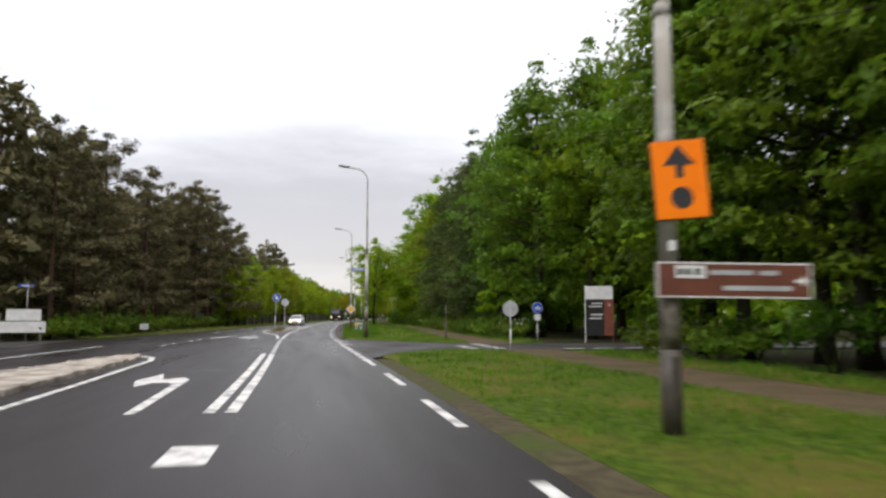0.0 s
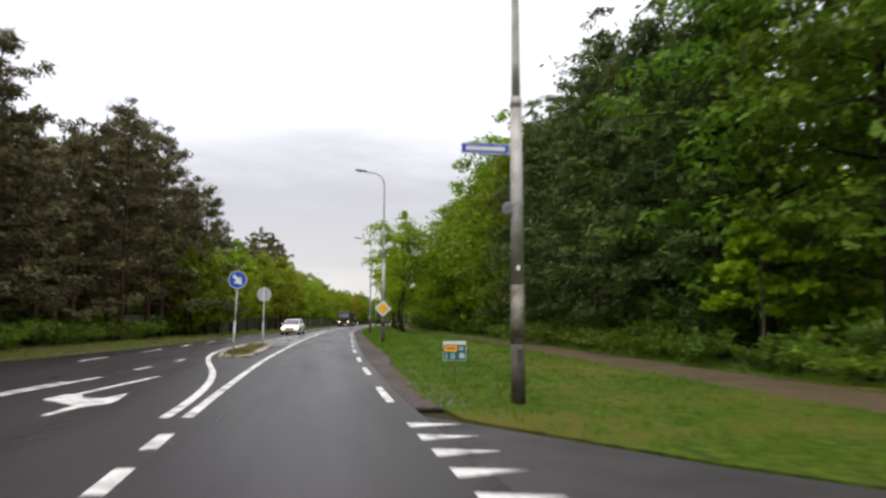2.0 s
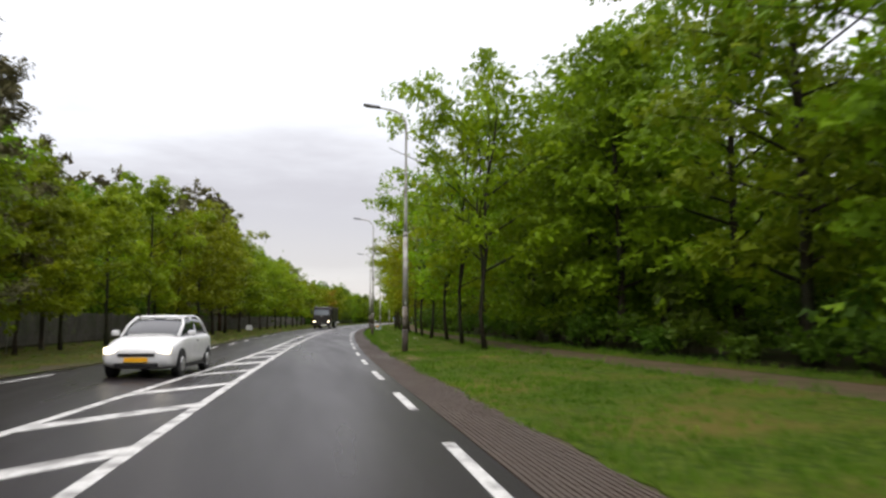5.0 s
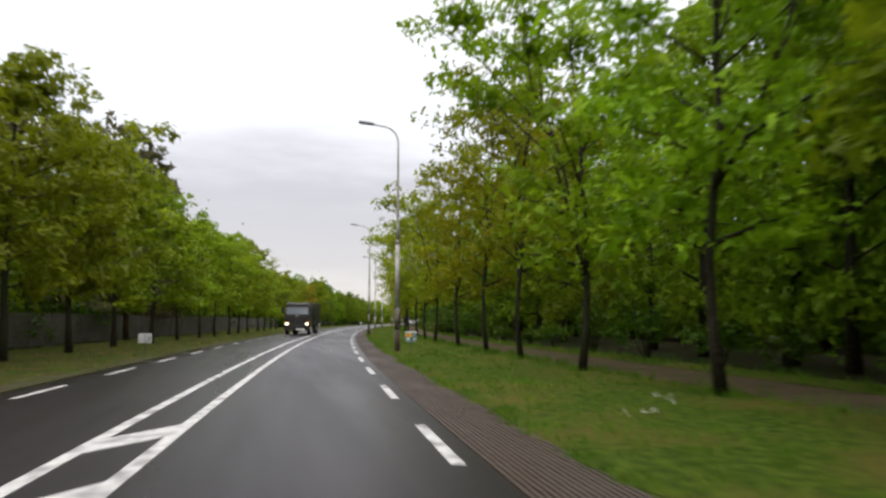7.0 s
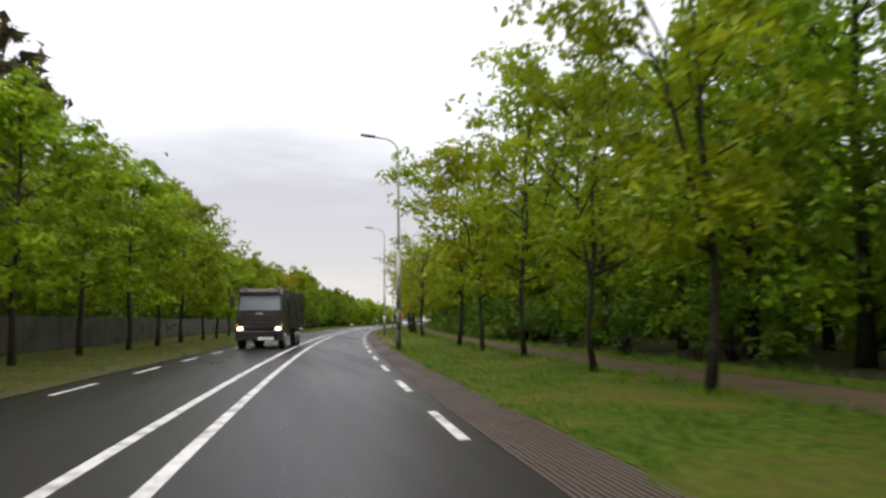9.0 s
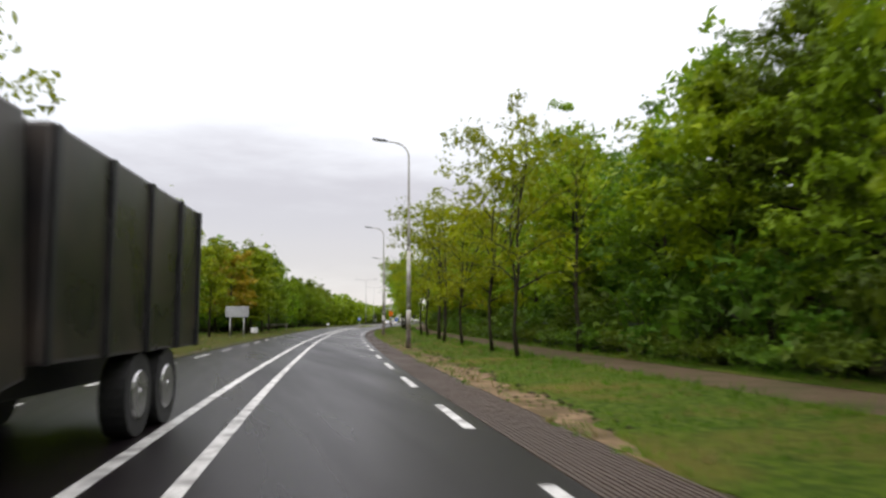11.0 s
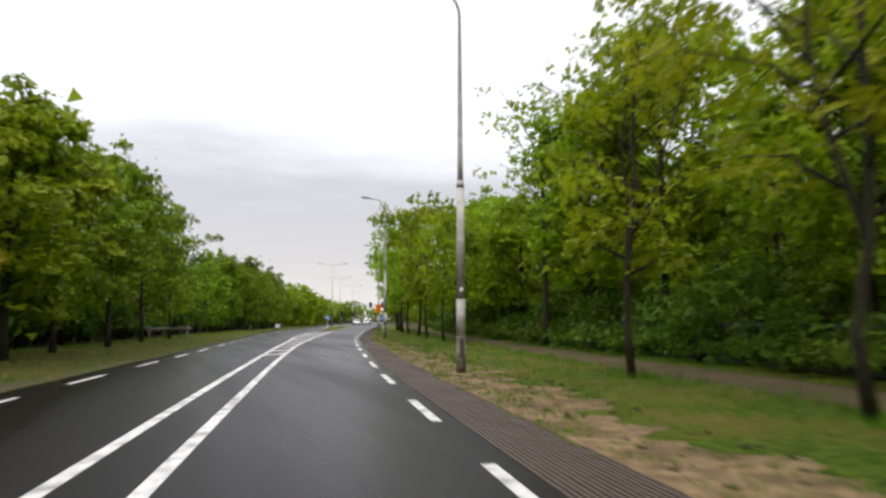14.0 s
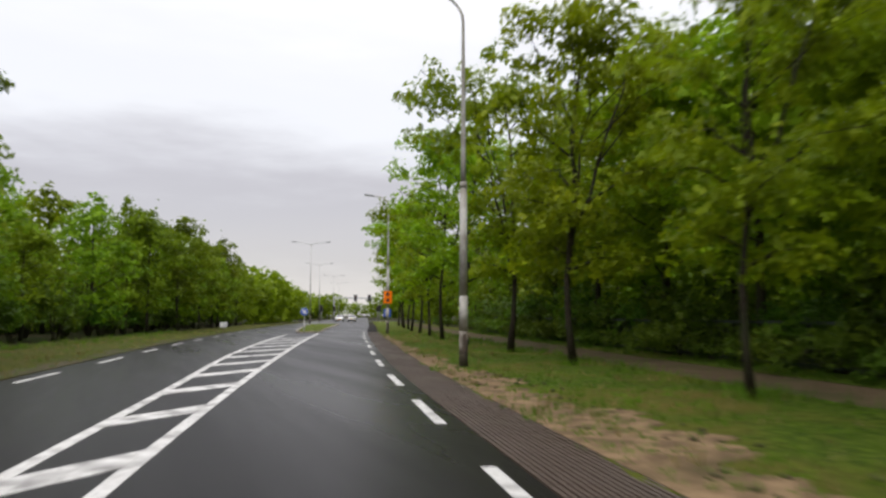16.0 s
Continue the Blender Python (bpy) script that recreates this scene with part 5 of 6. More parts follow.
def lamp_post(dark_foot):
    """A tall tapered post with a dark or clean foot, a curved arm over the road and a flat lantern."""
    ob = empty("street_lamp", Matrix.Identity(4))
    part("base", rod(0.125, 0.121, -0.1, 0.95, 16), pole_dark if dark_foot else pole_stained, ob, "weathered foot of the post", True)
    part("stained_section", rod(0.12, 0.114, 0.95, 1.9, 16), pole_stained if dark_foot else pole_grey, ob, "lower length of the post", True)
    part("lower_pole", rod(0.113, 0.098, 1.9, 4.9, 16), pole_grey, ob, "", True)
    part("collar", rod(0.108, 0.092, 4.85, 5.02, 16), pole_grey, ob, "", True)
    pts, rad = [(0, 0, 5.0)], [0.075]
    for k in range(1, 8):
        pts.append((0, 0, 5.0 + (9.55 - 5.0) * k / 7))
        rad.append(0.075 - 0.032 * k / 7)
    for k in range(1, 7):
        w = k / 6 * math.pi / 2 * 0.93
        pts.append((-0.75 * (1 - math.cos(w)), 0, 9.55 + 0.75 * math.sin(w)))
        rad.append(0.043 - 0.004 * k / 6)
    pts.append((-1.2, 0, 10.37))
    rad.append(0.036)
    v, f = sweep(pts, rad, 10)
    link_mesh("upper_pole", v, f, pole_grey, ob, True)
    bm = box(-0.36, 0.36, -0.13, 0.13, -0.045, 0.055, 0.04)
    for q in bm.verts:
        if q.co.x < -0.2:
            q.co.y *= 0.8
    head = part("lantern", bm, lamp_grey, ob, "flat grey lantern", False, pose(-1.48, 0, 10.42, 0, 7, 0))
    part("lens", box(-0.26, 0.14, -0.09, 0.09, -0.062, -0.043, 0.01), lamp_lens, head)
    part("access_door", box(-0.05, 0.05, -0.128, -0.118, 0.4, 0.88, 0.004), pole_dark, ob)
    return tagged(ob, "grey steel street lamp with a curved arm over the road", "street lamp", "street lamps along the road")


POSTS = [(2.25, 3.8), (36.9, 2.87), (67.85, 2.95), (100.05, 3.13), (132.5, 3.13), (165.6, 2.9), (198.15, 3.36), (230.05, 3.25), (262.4, 3.26), (294.9, 3.3)]
for dark_foot in (True, False):
    lamp = lamp_post(dark_foot)
    for s, l in POSTS:
        if (s < 190) == dark_foot:
            copy_thing(lamp, at(s, l) @ Matrix.Diagonal((1.0, 1.0, 1.035 if s < 70 else 1.0, 1.0)))
    retire([lamp])


for s, l in POSTS[4:6]:
    pad = part("paving_slab", box(-0.32, 0.26, -0.22, 0.22, -0.05, 0.018, 0.008), soil_edge, None, at_=at(s, l, 0.0, 3))
    tagged(pad, "worn sandy slab at the foot of a lamp post", "paving slab")


def sticker(s, l, z, w=0.09, h=0.11):
    ob = part("pole_sticker", box(-w / 2, w / 2, -0.004, 0.0, -h / 2, h / 2), white_sheet, None, at_=at(s, l, z) @ pose(-0.01, -0.118, 0))
    tagged(ob, "small white number sticker on the lamp post", "sticker")


sticker(2.25, 3.8, 2.2, 0.1, 0.12)
sticker(36.9, 2.87, 2.25, 0.06, 0.09)
sticker(100.05, 3.13, 2.05, 0.07, 0.09)
sticker(132.5, 3.13, 1.95, 0.08, 0.05)
sticker(198.15, 3.36, 2.15)
sticker(230.05, 3.25, 2.15)

# ---- signs ----


def orange_sign(m, w=0.62, h=0.93, label=""):
    ob = empty("detour_sign", m)
    part("panel", box(-w / 2, w / 2, -0.012, 0.012, -h / 2, h / 2, 0.008), orange_sheet, ob)
    part("rim", plate([(-w / 2 - 0.012, -h / 2 - 0.012), (w / 2 + 0.012, -h / 2 - 0.012), (w / 2 + 0.012, h / 2 + 0.012), (-w / 2 - 0.012, h / 2 + 0.012)], 0.012, 0.006), black_sheet, ob)
    k = w / 0.62
    arrow_pts = [(-0.045, 0.02), (0.045, 0.02), (0.045, 0.17), (0.185, 0.17), (0.0, 0.41), (-0.185, 0.17), (-0.045, 0.17)]
    part("arrow_symbol", plate([(x * k, z * k) for x, z in arrow_pts], -0.017, 0.004), black_sheet, ob)
    part("dot_symbol", disc(0.13 * k, 0.004, 28, pose(0, -0.015, -0.22 * k)), black_sheet, ob)
    for z in (-0.3, 0.3):
        part("bracket", box(-0.14, 0.14, 0.018, 0.05, z - 0.02, z + 0.02, 0.005), galv, ob)
    return tagged(ob, label or "orange temporary sign with black arrow and dot on post", "road sign")


orange_sign(at(2.25, 3.8, 2.98, -12) @ pose(0.12, -0.16, 0, 0, -4, 0))
ob = orange_sign(at(294.9, 3.3, 2.72, -4) @ pose(0.0, -0.16, 0), label="orange temporary sign with black symbols on a lamp post")

brown = empty("tourist_sign", at(2.25, 3.8, 1.79, -8) @ pose(0.72, -0.15, 0, 0, 0.6, 0))
part("panel", box(-0.91, 0.91, -0.014, 0.014, -0.2, 0.2, 0.008), brown_sheet, brown)
part("rim", plate([(-0.92, -0.21), (0.92, -0.21), (0.92, 0.21), (-0.92, 0.21)], 0.015, 0.006), white_sheet, brown)
for z in (-0.196, 0.196):
    part("border", box(-0.9, 0.9, -0.018, -0.014, z - 0.008, z + 0.008), white_sheet, brown)
for x in (-0.9, 0.9):
    part("border", box(x - 0.008, x + 0.008, -0.018, -0.014, -0.19, 0.19), white_sheet, brown)
part("pictogram", box(-0.7, -0.34, -0.019, -0.014, 0.02, 0.17), white_sheet, brown)
for x in (-0.64, -0.55, -0.44):
    part("pictogram_mark", box(x - 0.03, x + 0.03, -0.022, -0.018, 0.06, 0.13), black_sheet, brown)
# writing that is not lettered
for x0, x1 in ((-0.29, 0.22), (0.3, 0.52)):
    part("writing_bar", box(x0, x1, -0.019, -0.014, 0.062, 0.118), alu_back, brown)
part("writing_bar", box(-0.14, 0.68, -0.019, -0.014, -0.118, -0.062), alu_back, brown)
part("arrow_symbol", plate([(0.72, -0.02), (0.8, -0.02), (0.8, -0.07), (0.87, 0.0), (0.8, 0.07), (0.8, 0.02), (0.72, 0.02)], -0.019, 0.004), white_sheet, brown)
for x in (-0.76, -0.68):
    part("bracket", box(x - 0.03, x + 0.03, 0.02, 0.06, -0.15, 0.15, 0.005), galv, brown)
tagged(brown, "long brown tourist sign with white writing, on a lamp post", "road sign")

street = empty("street_name_sign", at(36.9, 2.87, 4.28))
part("panel", box(-0.95, -0.12, -0.012, 0.012, -0.09, 0.09, 0.005), blue_sheet, street)
part("writing_bar", box(-0.88, -0.2, -0.016, -0.012, -0.035, 0.035), white_sheet, street)
for z in (-0.085, 0.085):
    part("border", box(-0.95, -0.12, -0.015, -0.012, z - 0.006, z + 0.006), white_sheet, street)
part("bracket", box(-0.14, -0.09, -0.03, 0.03, -0.1, 0.1, 0.005), galv, street)
tagged(street, "blue street name sign with white writing, on a lamp post", "street sign")
camera_box = empty("signal_box", at(36.9, 2.87, 3.24))
part("housing", box(-0.24, -0.1, -0.07, 0.07, -0.08, 0.09, 0.02), lamp_grey, camera_box)
part("strap", rod(0.118, 0.118, -0.03, 0.0, 16), galv, camera_box)
part("strap", rod(0.12, 0.12, 0.09, 0.13, 16), galv, camera_box)
part("arm", box(-0.2, -0.08, -0.03, 0.03, 0.08, 0.14, 0.01), lamp_grey, camera_box)
tagged(camera_box, "small grey box strapped to the lamp post", "box")

diamond = empty("priority_sign", at(67.85, 2.95, 2.1) @ pose(-0.02, -0.13, 0, 0, 2, 0))
for r, y, t, m_, nm in ((0.52, -0.004, 0.012, white_sheet, "panel"), (0.345, -0.01, 0.006, yellow_sheet, "yellow_field")):
    pts = []
    for k in range(4):
        a = math.pi / 2 * k
        for da in (-0.09, 0.0, 0.09):
            rr_ = r * (0.93 if da else 0.965)
            pts.append((rr_ * math.cos(a + da), rr_ * math.sin(a + da)))
    part(nm, plate(pts, y, t), m_, diamond)
part("bracket", box(-0.1, 0.1, 0.008, 0.05, -0.03, 0.03, 0.005), galv, diamond)
tagged(diamond, "yellow and white diamond priority sign on a lamp post", "road sign")


def post(parent, h, r=0.035, seg=12):
    part("post", rod(r, r, -0.3, h, seg), galv, parent, "", True)
    part("post_sleeve", rod(r * 1.35, r * 1.35, -0.3, h * 0.42, seg), galv, parent, "", True)


keep = empty("traffic_island_sign", at(52.3, -3.2, 0.06) @ pose(0, 0, 0, 0, 2.2, 0))
post(keep, 3.05, 0.026)
tilt_ = pose(0, -0.05, 2.84)
part("panel", disc(0.34, 0.012, 40, tilt_), white_sheet, keep)
part("blue_field", disc(0.315, 0.008, 40, tilt_ @ pose(0, -0.008, 0)), blue_sheet, keep)
pts = [(-0.062, 0.23), (0.062, 0.23), (0.062, 0.02), (0.185, 0.02), (0.0, -0.26), (-0.185, 0.02), (-0.062, 0.02)]
ca, sa = math.cos(radians(45)), math.sin(radians(45))
bm = plate([(x * ca - z * sa, x * sa + z * ca + 2.84) for x, z in pts], -0.07, 0.004)
part("arrow_symbol", bm, white_sheet, keep)
part("bracket", box(-0.05, 0.05, -0.045, 0.03, 2.76, 2.92, 0.005), galv, keep)
tagged(keep, "round blue sign with a white diagonal arrow on the traffic island", "road sign")

back = empty("round_sign", at(60.5, -2.95, 0.06))
post(back, 2.95)
part("panel", disc(0.35, 0.014, 40, pose(0, 0.05, 2.6)), alu_back, back, "bare grey back of the panel")
part("channel", box(-0.022, 0.022, 0.02, 0.05, 2.3, 2.92, 0.005), galv, back)
tagged(back, "round road sign seen from its grey back, on the traffic island", "road sign")

back2 = empty("round_sign", at(20.8, 7.05, 0.0, -8))
post(back2, 2.0, 0.024)
part("panel", disc(0.31, 0.014, 36, pose(0, 0.045, 1.66)), alu_back, back2, "bare grey back of the panel")
part("channel", box(-0.02, 0.02, 0.015, 0.045, 1.4, 1.95, 0.005), galv, back2)
tagged(back2, "round road sign seen from its grey back beside the cycle path", "road sign")

cyc = empty("cycle_path_sign", at(33.0, 11.75, 0.0, 6))
post(cyc, 2.1, 0.03)
part("panel", disc(0.33, 0.012, 36, pose(0, -0.045, 1.86)), white_sheet, cyc)
part("blue_field", disc(0.31, 0.008, 36, pose(0, -0.053, 1.86)), blue_sheet, cyc)
for x in (-0.1, 0.1):
    part("wheel_symbol", disc(0.075, 0.004, 20, pose(x, -0.059, 1.81)), white_sheet, cyc)
part("frame_symbol", plate([(-0.1, 1.8), (-0.02, 1.95), (0.06, 1.95), (0.1, 1.82), (0.06, 1.9), (0.0, 1.82)], -0.062, 0.003), white_sheet, cyc)
part("lower_plate", box(-0.2, 0.2, -0.05, -0.04, 1.12, 1.48, 0.004), white_sheet, cyc)
tagged(cyc, "round blue cycle path sign with a white plate below", "road sign")

board = empty("information_board", at(29.6, 13.9, 0.0, -14))
part("header", box(-0.75, 0.75, -0.06, 0.06, 2.28, 3.0, 0.012), white_sheet, board, "plain white top panel")
part("dark_panel", box(-0.72, 0.28, -0.05, 0.05, 0.32, 2.28, 0.008), black_sheet, board)
part("red_panel", box(0.285, 0.72, -0.05, 0.05, 0.32, 2.28, 0.008), rust_sheet, board)
part("edge_post", box(-0.76, -0.72, -0.06, 0.06, -0.1, 2.28, 0.008), white_sheet, board)
part("edge_post", box(0.72, 0.76, -0.06, 0.06, -0.1, 2.28, 0.008), rust_sheet, board)
for z, a, b in ((2.06, -0.4, 0.2), (1.9, -0.55, 0.15), (1.45, -0.45, 0.2), (1.25, -0.52, 0.15)):
    part("writing_bar", box(a, b, -0.056, -0.05, z - 0.035, z + 0.035), white_sheet, board)
part("arrow_symbol", plate([(0.42, 2.06), (0.52, 1.96), (0.48, 1.92), (0.6, 1.9), (0.58, 2.02), (0.54, 1.98), (0.45, 2.08)], -0.056, 0.005), white_sheet, board)
tagged(board, "upright information board with white top, dark and rust-red panels", "sign board")


def hectometre(s, l, writing, label="", turn=0):
    """A low teal and orange distance plate on a thin post."""
    ob = empty("distance_marker", at(s, l, -0.02, turn))
    part("post", rod(0.014, 0.014, -0.2, 0.52, 10), pole_dark, ob, "", True)
    part("panel", box(-0.26, 0.26, -0.008, 0.008, 0.48, 0.92, 0.004), white_sheet, ob)
    y = -0.012
    part("teal_field", box(-0.248, 0.248, y, y + 0.004, 0.494, 0.845), teal_sheet, ob)
    part("orange_field", box(-0.225, 0.055, y - 0.004, y, 0.69, 0.825), yellow_sheet, ob)
    part("writing_bar", box(-0.185, 0.015, y - 0.007, y - 0.004, 0.735, 0.78), amber_ink, ob)
    if writing:
        cu = bpy.data.curves.new("digits", "FONT")
        cu.body, cu.size, cu.extrude, cu.offset = writing, 0.185, 0.002, 0.003
        cu.space_character = 1.2
        cu.materials.append(white_sheet)
        t = new("digits", cu)
        t.parent = ob
        t.matrix_basis = pose(-0.225, y - 0.006, 0.525, 90, 0, 0) @ Matrix.Diagonal((0.86, 1, 1, 1))
    else:
        part("writing_bar", box(-0.2, -0.02, y - 0.004, y, 0.54, 0.66), white_sheet, ob)
    part("round_mark", disc(0.062, 0.004, 24, pose(0.16, y - 0.003, 0.595)), white_sheet, ob)
    part("round_mark_core", disc(0.022, 0.003, 20, pose(0.16, y - 0.006, 0.595)), alu_back, ob)
    part("small_mark", box(0.1, 0.2, y - 0.003, y, 0.71, 0.8), alu_back, ob)
    return tagged(ob, label or "small teal and orange distance marker on a short post", "distance marker")


hectometre(41.1, 2.63, "1.0", turn=-6)
hectometre(131.3, 3.56, "", turn=-6)


def back_marker(s, l, turn=0):
    ob = empty("distance_marker", at(s, l, -0.02, turn))
    part("post", rod(0.025, 0.025, -0.2, 0.55, 10), pole_dark, ob, "", True)
    part("panel", box(-0.27, 0.27, -0.008, 0.008, 0.45, 0.85, 0.004), white_sheet, ob)
    part("channel", box(-0.025, 0.025, -0.02, -0.008, 0.45, 0.83, 0.003), alu_back, ob)
    part("dark_field", box(0.1, 0.22, -0.011, -0.008, 0.5, 0.75), alu_back, ob)
    tagged(ob, "small pale distance marker seen from behind on the far verge", "distance marker")


back_marker(43.5, -10.6, 8)
back_marker(132.0, -6.6, 8)
back_marker(220.0, -6.3, 8)
back_marker(298.0, -8.1, 8)

panel2 = empty("direction_board", at(221.2, -7.75, 0.0, 4))
for x in (-0.55, 0.55):
    part("post", rod(0.045, 0.045, -0.2, 1.75, 12), galv, panel2, "", True, pose(x, 0.04, 0))
part("panel", box(-0.92, 0.92, -0.02, 0.02, 1.68, 2.55, 0.012), alu_back, panel2, "bare grey back of the board")
for z in (1.85, 2.12, 2.38):
    part("stiffener", box(-0.9, 0.9, -0.045, -0.02, z - 0.025, z + 0.025, 0.005), galv, panel2)
tagged(panel2, "wide direction board seen from its grey back on two posts", "road sign")

site = empty("notice_board", at(34.5, -14.4, 0.0, 10))
for x in (-1.0, 1.0):
    part("post", box(x - 0.05, x + 0.05, -0.05, 0.05, -0.2, 1.5, 0.01), timber, site)
part("panel", box(-1.25, 1.25, -0.08, -0.05, 0.45, 1.05, 0.01), white_sheet, site)
part("panel", box(-0.7, 1.0, -0.08, -0.05, 1.1, 1.72, 0.01), white_sheet, site)
tagged(site, "low white notice boards in front of the pine woods", "notice board")
name2 = empty("street_name_sign", at(35.5, -14.5, 0.0, 10))
post(name2, 3.2, 0.03)
part("panel", box(-0.45, 0.45, -0.05, -0.035, 2.95, 3.15, 0.004), blue_sheet, name2)
part("writing_bar", box(-0.36, 0.36, -0.055, -0.05, 3.02, 3.08), white_sheet, name2)
tagged(name2, "blue street name sign on a thin post by the side road", "street sign")

plate_sign = empty("plate_sign", at(100.5, -11.9, 0.0, 8))
for x in (-0.85, 0.85):
    part("post", rod(0.03, 0.03, -0.2, 2.9, 10), galv, plate_sign, "", True, pose(x, 0.03, 0))
part("panel", box(-1.05, 1.05, -0.02, 0.0, 2.5, 2.9, 0.006), white_sheet, plate_sign)
tagged(plate_sign, "long pale plate on two thin posts before the trees", "sign")
for s, l, hh in ((95.2, -11.0, 2.1), (104.0, -11.2, 2.4)):
    dark_post = empty("wooden_post", at(s, l))
    part("shaft", box(-0.09, 0.09, -0.09, 0.09, -0.3, hh, 0.015), pole_dark, dark_post)
    part("cap", box(-0.11, 0.11, -0.11, 0.11, hh, hh + 0.05, 0.012), pole_dark, dark_post)
    tagged(dark_post, "dark square wooden post on the far verge", "post")

stake = empty("tree_stake", at(32.78, 6.75))
part("stake", rod(0.026, 0.02, -0.2, 2.05, 8), timber, stake, "", True)
part("dark_foot", rod(0.04, 0.038, -0.2, 1.0, 8), pole_dark, stake, "", True)
tagged(stake, "thin wooden stake with a dark foot on the grass corner", "stake")


# ---- fences ----


def fence(s0, s1, fl, h, label, material, group, rail_z, gap=0.16, bay=2.6, pick=0.05):
    """A fence in bays: posts, two rails and closely set slats."""
    n = max(1, round((s1 - s0) * K / bay))
    for i in range(n):
        a, b = s0 + (s1 - s0) * i / n, s0 + (s1 - s0) * (i + 1) / n
        pa, pb = P(a, float(fl(a))), P(b, float(fl(b)))
        d = pb - pa
        m = Matrix.Translation(pa) @ pose(0, 0, 0, 0, 0, math.degrees(math.atan2(d.y, d.x)))
        L = d.length
        key = (round(L, 1), h, material.name)
        if key not in bay_cache:
            f_ = empty("fence", Matrix.Identity(4))
            part("post", box(-0.05, 0.05, -0.05, 0.05, -0.3, h + 0.08, 0.01), material, f_)
            for z in rail_z:
                part("rail", box(0.05, L, 0.0, 0.04, z - 0.04, z + 0.04), material, f_)
            k = int(L / gap)
            slat = bpy.data.meshes.new("slat")
            bm = box(-pick / 2, pick / 2, -0.012, 0.0, 0.06, h)
            bm.to_mesh(slat)
            bm.free()
            slat.materials.append(material)
            for j in range(k):
                o = new("slat", slat)
                o.parent = f_
                o.matrix_basis = pose(0.1 + (L - 0.1) * (j + 0.5) / k, 0, random.uniform(-0.02, 0.02))
            tagged(f_, label, "fence", group)
            bay_cache[key] = f_
        copy_thing(bay_cache[key], m)


bay_cache = {}
fence(78, 236, table((78, -14.2), (100, -13.4), (186, -13.2), (204, -15.7), (236, -15.7)), 1.75, "weathered grey slatted fence bay behind the roadside trees", grey_fence, "grey fence behind the limes", (0.4, 1.4), 0.24, 2.9, 0.17)
fence(186, 300, table((186, 11.0), (300, 11.0)), 1.25, "dark green steel fence bay along the cycle path", wire_green, "dark fence along the path", (0.12, 1.2), 0.26, 2.9, 0.03)
retire(list(bay_cache.values()))

gate = empty("barrier_rail", at(262.0, -10.6))
for x in (-1.3, 1.3):
    part("post", box(x - 0.06, x + 0.06, -0.06, 0.06, -0.3, 1.0, 0.01), timber, gate)
part("rail", box(-1.6, 1.6, -0.09, -0.05, 0.72, 0.88, 0.01), timber, gate)
tagged(gate, "low wooden barrier rail on the far verge", "barrier")

# ---- vehicles ----


def wheel(parent, x, y, r, w, side):
    m = pose(x, y, r, 0, 90, 0)
    tyre = part("wheel", rod(r, r, -w / 2, w / 2, 28), rubber, parent, "", False, m)
    part("rim", rod(r * 0.6, r * 0.55, -0.01, 0.02, 20), chrome, tyre, "", False, pose(0, 0, side * w / 2))
    part("hub", rod(r * 0.2, r * 0.15, 0, 0.03, 12), chrome, tyre, "", False, pose(0, 0, side * w / 2))


def loft(profile, halfw, name, material, parent):
    """A body from a side outline (y, z), its half-width by height, closed at both sides."""
    bm = bmesh.new()
    rings = []
    for sx in (-1, 1):
        rings.append([bm.verts.new((sx * halfw(z), y, z)) for y, z in profile])
    n = len(profile)
    for i in range(n):
        j = (i + 1) % n
        bm.faces.new((rings[0][i], rings[0][j], rings[1][j], rings[1][i]))
    bm.faces.new(rings[0][::-1])
    bm.faces.new(rings[1])
    bmesh.ops.recalc_face_normals(bm, faces=bm.faces[:])
    bmesh.ops.bevel(bm, geom=[e for e in bm.edges], offset=0.035, segments=2, affect="EDGES", profile=0.6, clamp_overlap=True)
    return part(name, bm, material, parent, "", False)


def hull(stations, name, material, parent, smooth=True):
    """A closed body through upright rings: (y, half-width, bottom, shoulder height, top, top half-width)."""
    vs, fs = [], []
    n = 14
    for y, w, z0, zs, z1, wt in stations:
        half = [(0, z0), (0.7 * w, z0), (0.95 * w, z0 + 0.06), (w, z0 + 0.45 * (zs - z0)), (0.985 * w, zs), (0.5 * w + 0.5 * wt, 0.35 * zs + 0.65 * z1), (wt * 0.8, z1), (0, z1 + 0.012)]
        ring = [(x, y, z) for x, z in half] + [(-x, y, z) for x, z in half[-2:0:-1]]
        vs += ring
    m = len(stations)
    for i in range(m - 1):
        for k in range(n):
            q = (k + 1) % n
            fs.append((i * n + k, i * n + q, (i + 1) * n + q, (i + 1) * n + k))
    fs += [tuple(range(n))[::-1], tuple((m - 1) * n + k for k in range(n))]
    ob = link_mesh(name, vs, fs, material, parent, smooth)
    bm = bmesh.new()
    bm.from_mesh(ob.data)
    bmesh.ops.recalc_face_normals(bm, faces=bm.faces[:])
    bmesh.ops.subdivide_edges(bm, edges=bm.edges[:], cuts=1, smooth=0.25, use_grid_fill=True)
    bm.to_mesh(ob.data)
    bm.free()
    ob.data.polygons.foreach_set("use_smooth", [smooth] * len(ob.data.polygons))
    return ob


